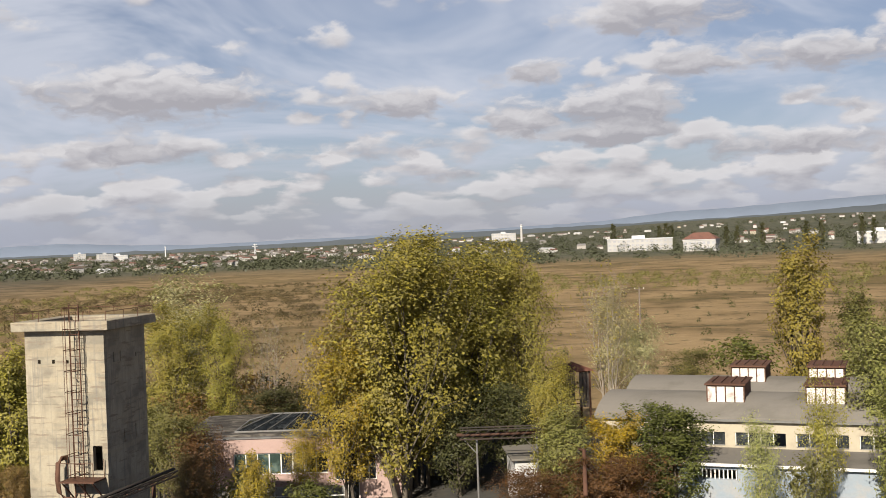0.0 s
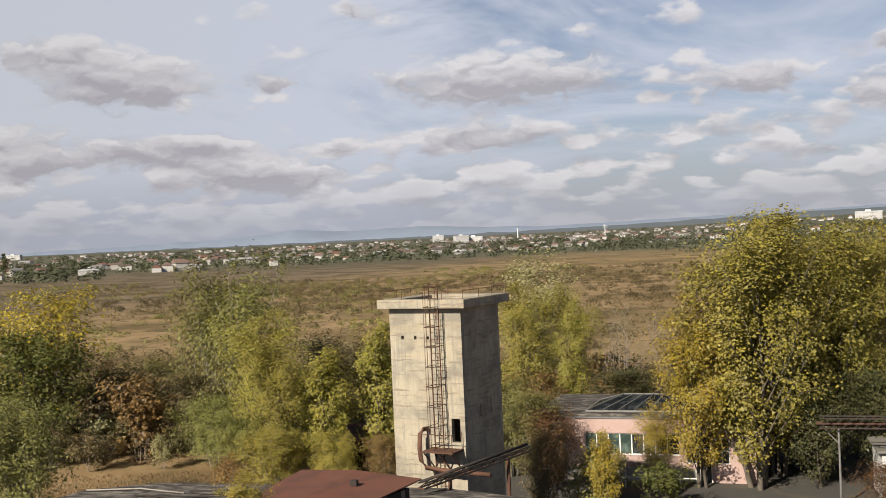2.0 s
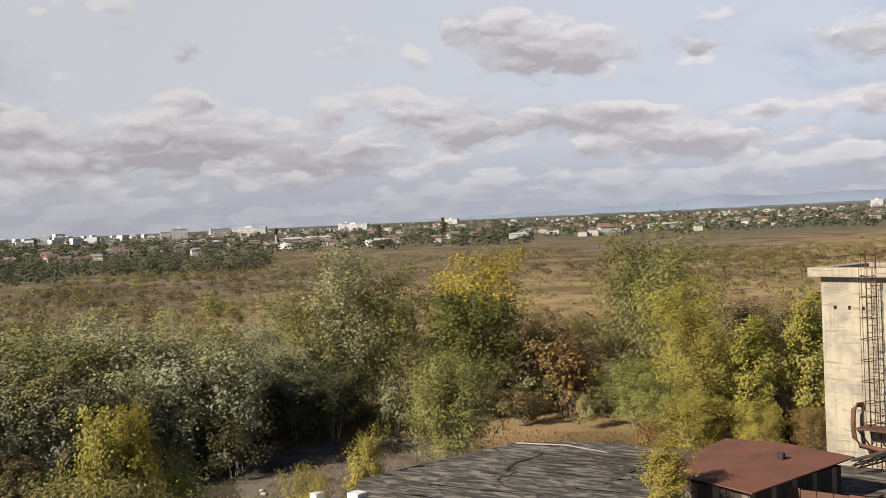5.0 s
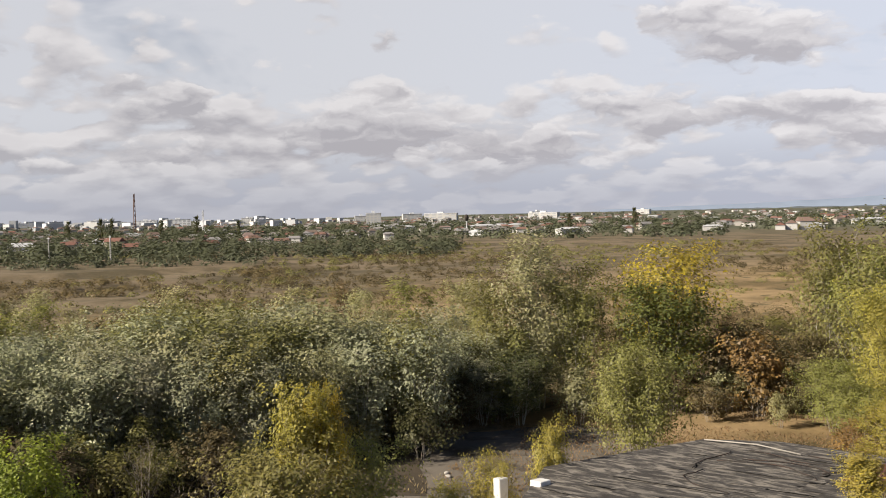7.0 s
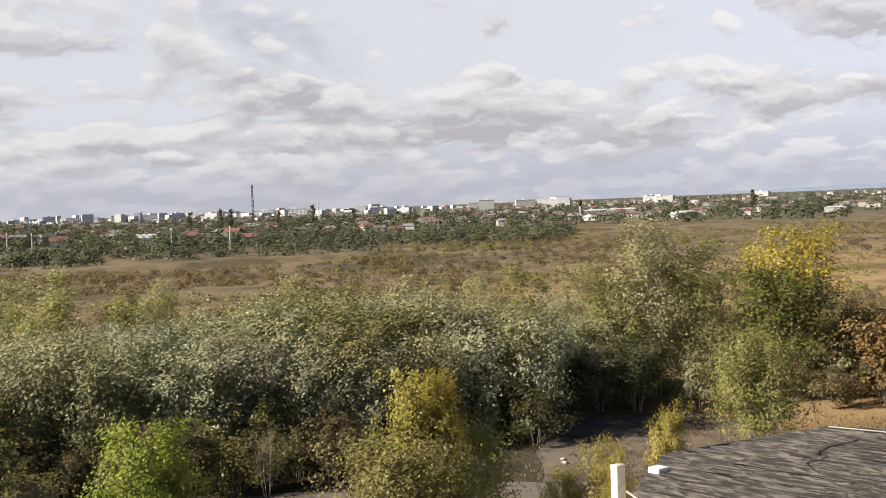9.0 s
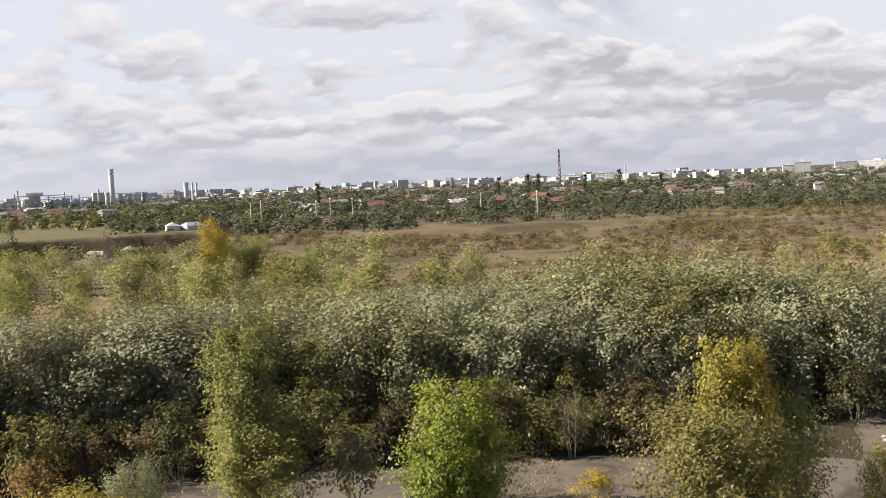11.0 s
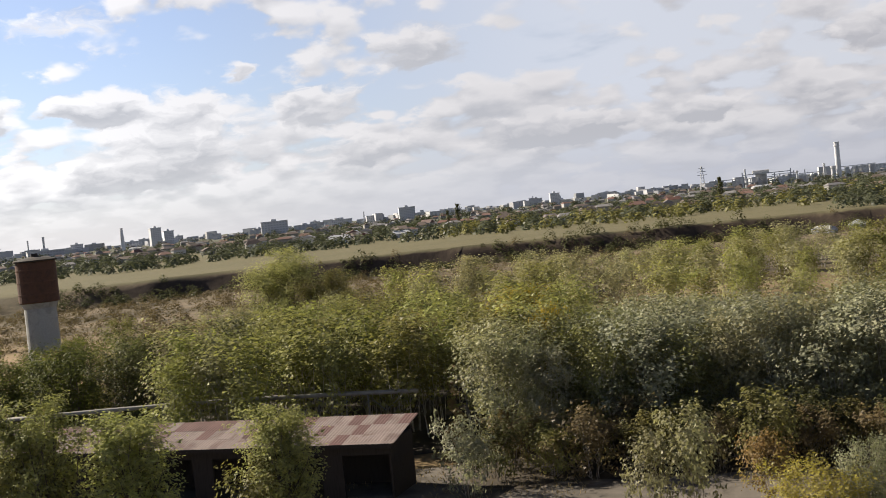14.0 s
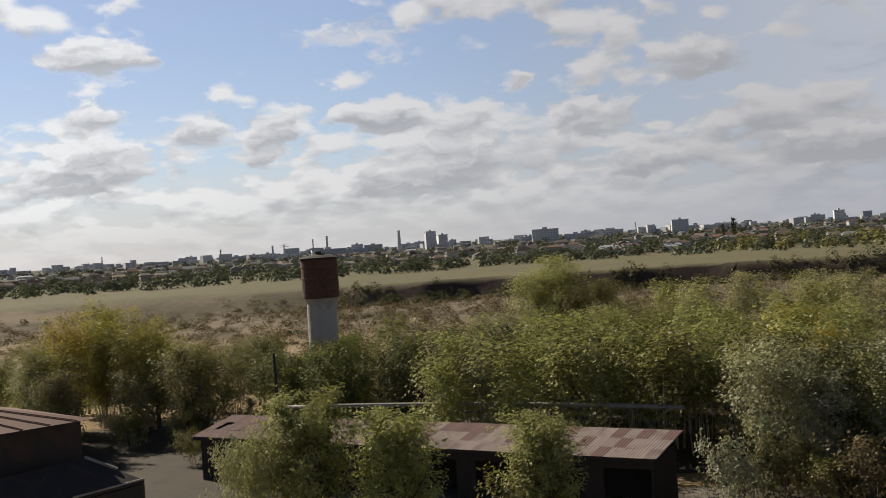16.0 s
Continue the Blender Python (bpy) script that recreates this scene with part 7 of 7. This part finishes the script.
def ball_water_tower():
    p = polar(46.62, 760)
    z0 = land(p.x, p.y)
    t = thing("water_tower", pose(p.x, p.y, z0), "slim water tower with a dark ball head in the town", "water tower")
    high = EYE[2] - 760 * math.tan(radians(0.16)) - z0
    part("shaft", roded((0, 0, -1), (0, 0, high - 4.5), 0.5, 0.45, sides=10), FAR_GREY_HAZED, t)
    part("head", lathe([(0.5, high - 4.6), (1.2, high - 3.4), (1.5, high - 2.0), (1.2, high - 0.8), (0.4, high)], 14), DARK_METAL, t)


ball_water_tower()
for a in (73.2, 74.3, 75.0, 77.7, 78.2, 64.0, 66.8):
    p = polar(a, 390 + 12 * (a % 3))
    q = thing("power_pole", pose(p.x, p.y, land(p.x, p.y)), "grey concrete power pole at the town's edge", "pole", "power poles")
    part("shaft", roded((0, 0, -0.3), (0, 0, 8.5), 0.28, 0.18, sides=8), FAR_WHITE, q)
    part("cross_arm", boxed(-1, 1, -0.08, 0.08, 7.9, 8.05), FAR_GREY_HAZED, q)


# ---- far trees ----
scrub("woods", 401, 900, (-25, 8), (640, 1500), 3.0, 9, "far_dark_hazed", "dark trees among the far houses", 80, 1.3, 1.5, -1.0)
scrub("woods", 402, 1000, (6, 36), (720, 1500), 2.5, 7.0, "far_dark_hazed", "dark trees among the far houses", 80, 1.5, 2.0, -1.0)
scrub("woods", 403, 1200, (34, 62), (590, 1300), 2.5, 7.0, "far_dark_hazed", "dark trees among the far houses", 80, 1.4, 2.0, -1.0)
scrub("woods", 404, 1300, (59, 84), (385, 950), 2.2, 7.0, "far_dark_hazed", "dark trees along the town's edge", 100, 1.1, 1.8, -1.0)
scrub("woods", 405, 1900, (82, 142), (430, 900), 2.0, 5.5, "far_dark_hazed", "dark trees beyond the plateau", 80, 1.2, 2.1, -1.0)
scrub("woods", 406, 420, (-25, 60), (1150, 2800), 4, 9, "far_dark_hazed", "dark trees on the far slopes", 80, 1.8, 1.8, -1.0)
scrub("woods", 407, 420, (60, 142), (900, 1600), 4, 9, "far_dark_hazed", "trees between the far blocks", 90, 1.7, 1.6, -1.0)
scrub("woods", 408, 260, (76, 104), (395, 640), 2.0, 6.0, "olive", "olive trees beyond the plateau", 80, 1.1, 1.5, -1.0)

scrub("woods", 409, 170, (70, 85), (332, 400), 1.6, 5.0, "far_dark_hazed", "dark trees along the plateau's edge", 90, 0.8, 1.5, -1.0)
scrub("woods", 410, 170, (57, 72), (345, 420), 1.4, 4.0, "far_dark_hazed", "dark bushes at the town's edge", 80, 0.7, 1.6, -1.0)


def poplar_row(turn_deg, far, high, seed):
    """A far narrow poplar."""
    trunk, crown, h, wd = SPECIES["far_column"][seed % 2]
    p = polar(turn_deg, far)
    ob = thing("lombardy_poplar", pose(p.x, p.y, land(p.x, p.y), 0, 0, seed * 40) @ Matrix.Diagonal((high / h * 0.75, high / h * 0.75, high / h, 1)), "dark narrow poplar standing above the far town", "tree", "far poplars")
    part("trunk", trunk, None, ob)
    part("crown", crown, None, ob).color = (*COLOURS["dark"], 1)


for k, (a, r, h) in enumerate(((-8.45, 1000, 22), (-10.7, 1020, 19), (-11.0, 1020, 21), (-11.3, 1020, 19), (-13.9, 930, 18), (-14.4, 940, 17), (-15.6, 900, 20), (-17.6, 950, 19), (-18.3, 940, 20), (-20.1, 930, 22), (-20.6, 930, 20), (38.3, 760, 15), (41.5, 760, 12),
                               (59.9, 700, 15), (61.6, 720, 13), (63.9, 690, 14), (64.4, 690, 14), (65.9, 700, 13), (57.9, 750, 12), (103.1, 640, 13), (103.6, 660, 10), (90.2, 620, 13), (74.9, 520, 13))):
    poplar_row(a, r, h, k)


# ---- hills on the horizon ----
def hills(name, far, rows, hazed_colour, label):
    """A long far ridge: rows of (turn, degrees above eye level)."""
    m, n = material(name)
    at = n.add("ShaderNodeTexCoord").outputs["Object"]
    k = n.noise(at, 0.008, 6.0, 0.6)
    # The ridge colour carries the blue of distance haze.
    finish(n, n.mix(k, tuple(c * 0.85 for c in hazed_colour), tuple(c * 1.15 for c in hazed_colour)), 1.0, 0.0, None, spec=0.0)
    ts = np.arange(rows[0][0], rows[-1][0] + 0.01, 0.25)
    els = np.interp(ts, [r[0] for r in rows], [r[1] for r in rows])
    verts, faces = [], []
    for t, e in zip(ts, els):
        e += 0.05 * noise.noise(Vector((t * 0.9, far, 0))) + 0.025 * noise.noise(Vector((t * 3.1, far, 4)))
        top = EYE[2] + far * math.tan(radians(e))
        a, b, c = polar(t, far - 260, -12), polar(t, far, top), polar(t, far + 200, -12)
        verts += [tuple(a), tuple(b), tuple(c)]
    for i in range(len(ts) - 1):
        q = i * 3
        faces += [(q, q + 1, q + 4, q + 3), (q + 1, q + 2, q + 5, q + 4)]
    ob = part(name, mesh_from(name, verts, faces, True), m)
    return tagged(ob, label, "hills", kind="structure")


hills("backdrop", 4300, [(-26, 0.95), (-21, 0.9), (-16, 0.62), (-12, 0.5), (-6, 0.38), (0, 0.28), (6, 0.1), (14, -0.06), (26, -0.16), (44, -0.2)], (0.135, 0.155, 0.175), "wooded hills on the horizon, haze painted in as blue-grey")
hills("backdrop", 4600, [(-26, 1.45), (-20, 1.3), (-14, 1.0), (-11.5, 0.95), (-8, 0.6), (0, 0.35), (12, 0.15), (16, 0.28), (18.5, 0.42), (22, 0.32), (24.5, 0.5), (27, 0.25), (31, 0.1), (40, -0.1)], (0.24, 0.29, 0.38), "mountains behind the hills, haze painted in as pale blue")
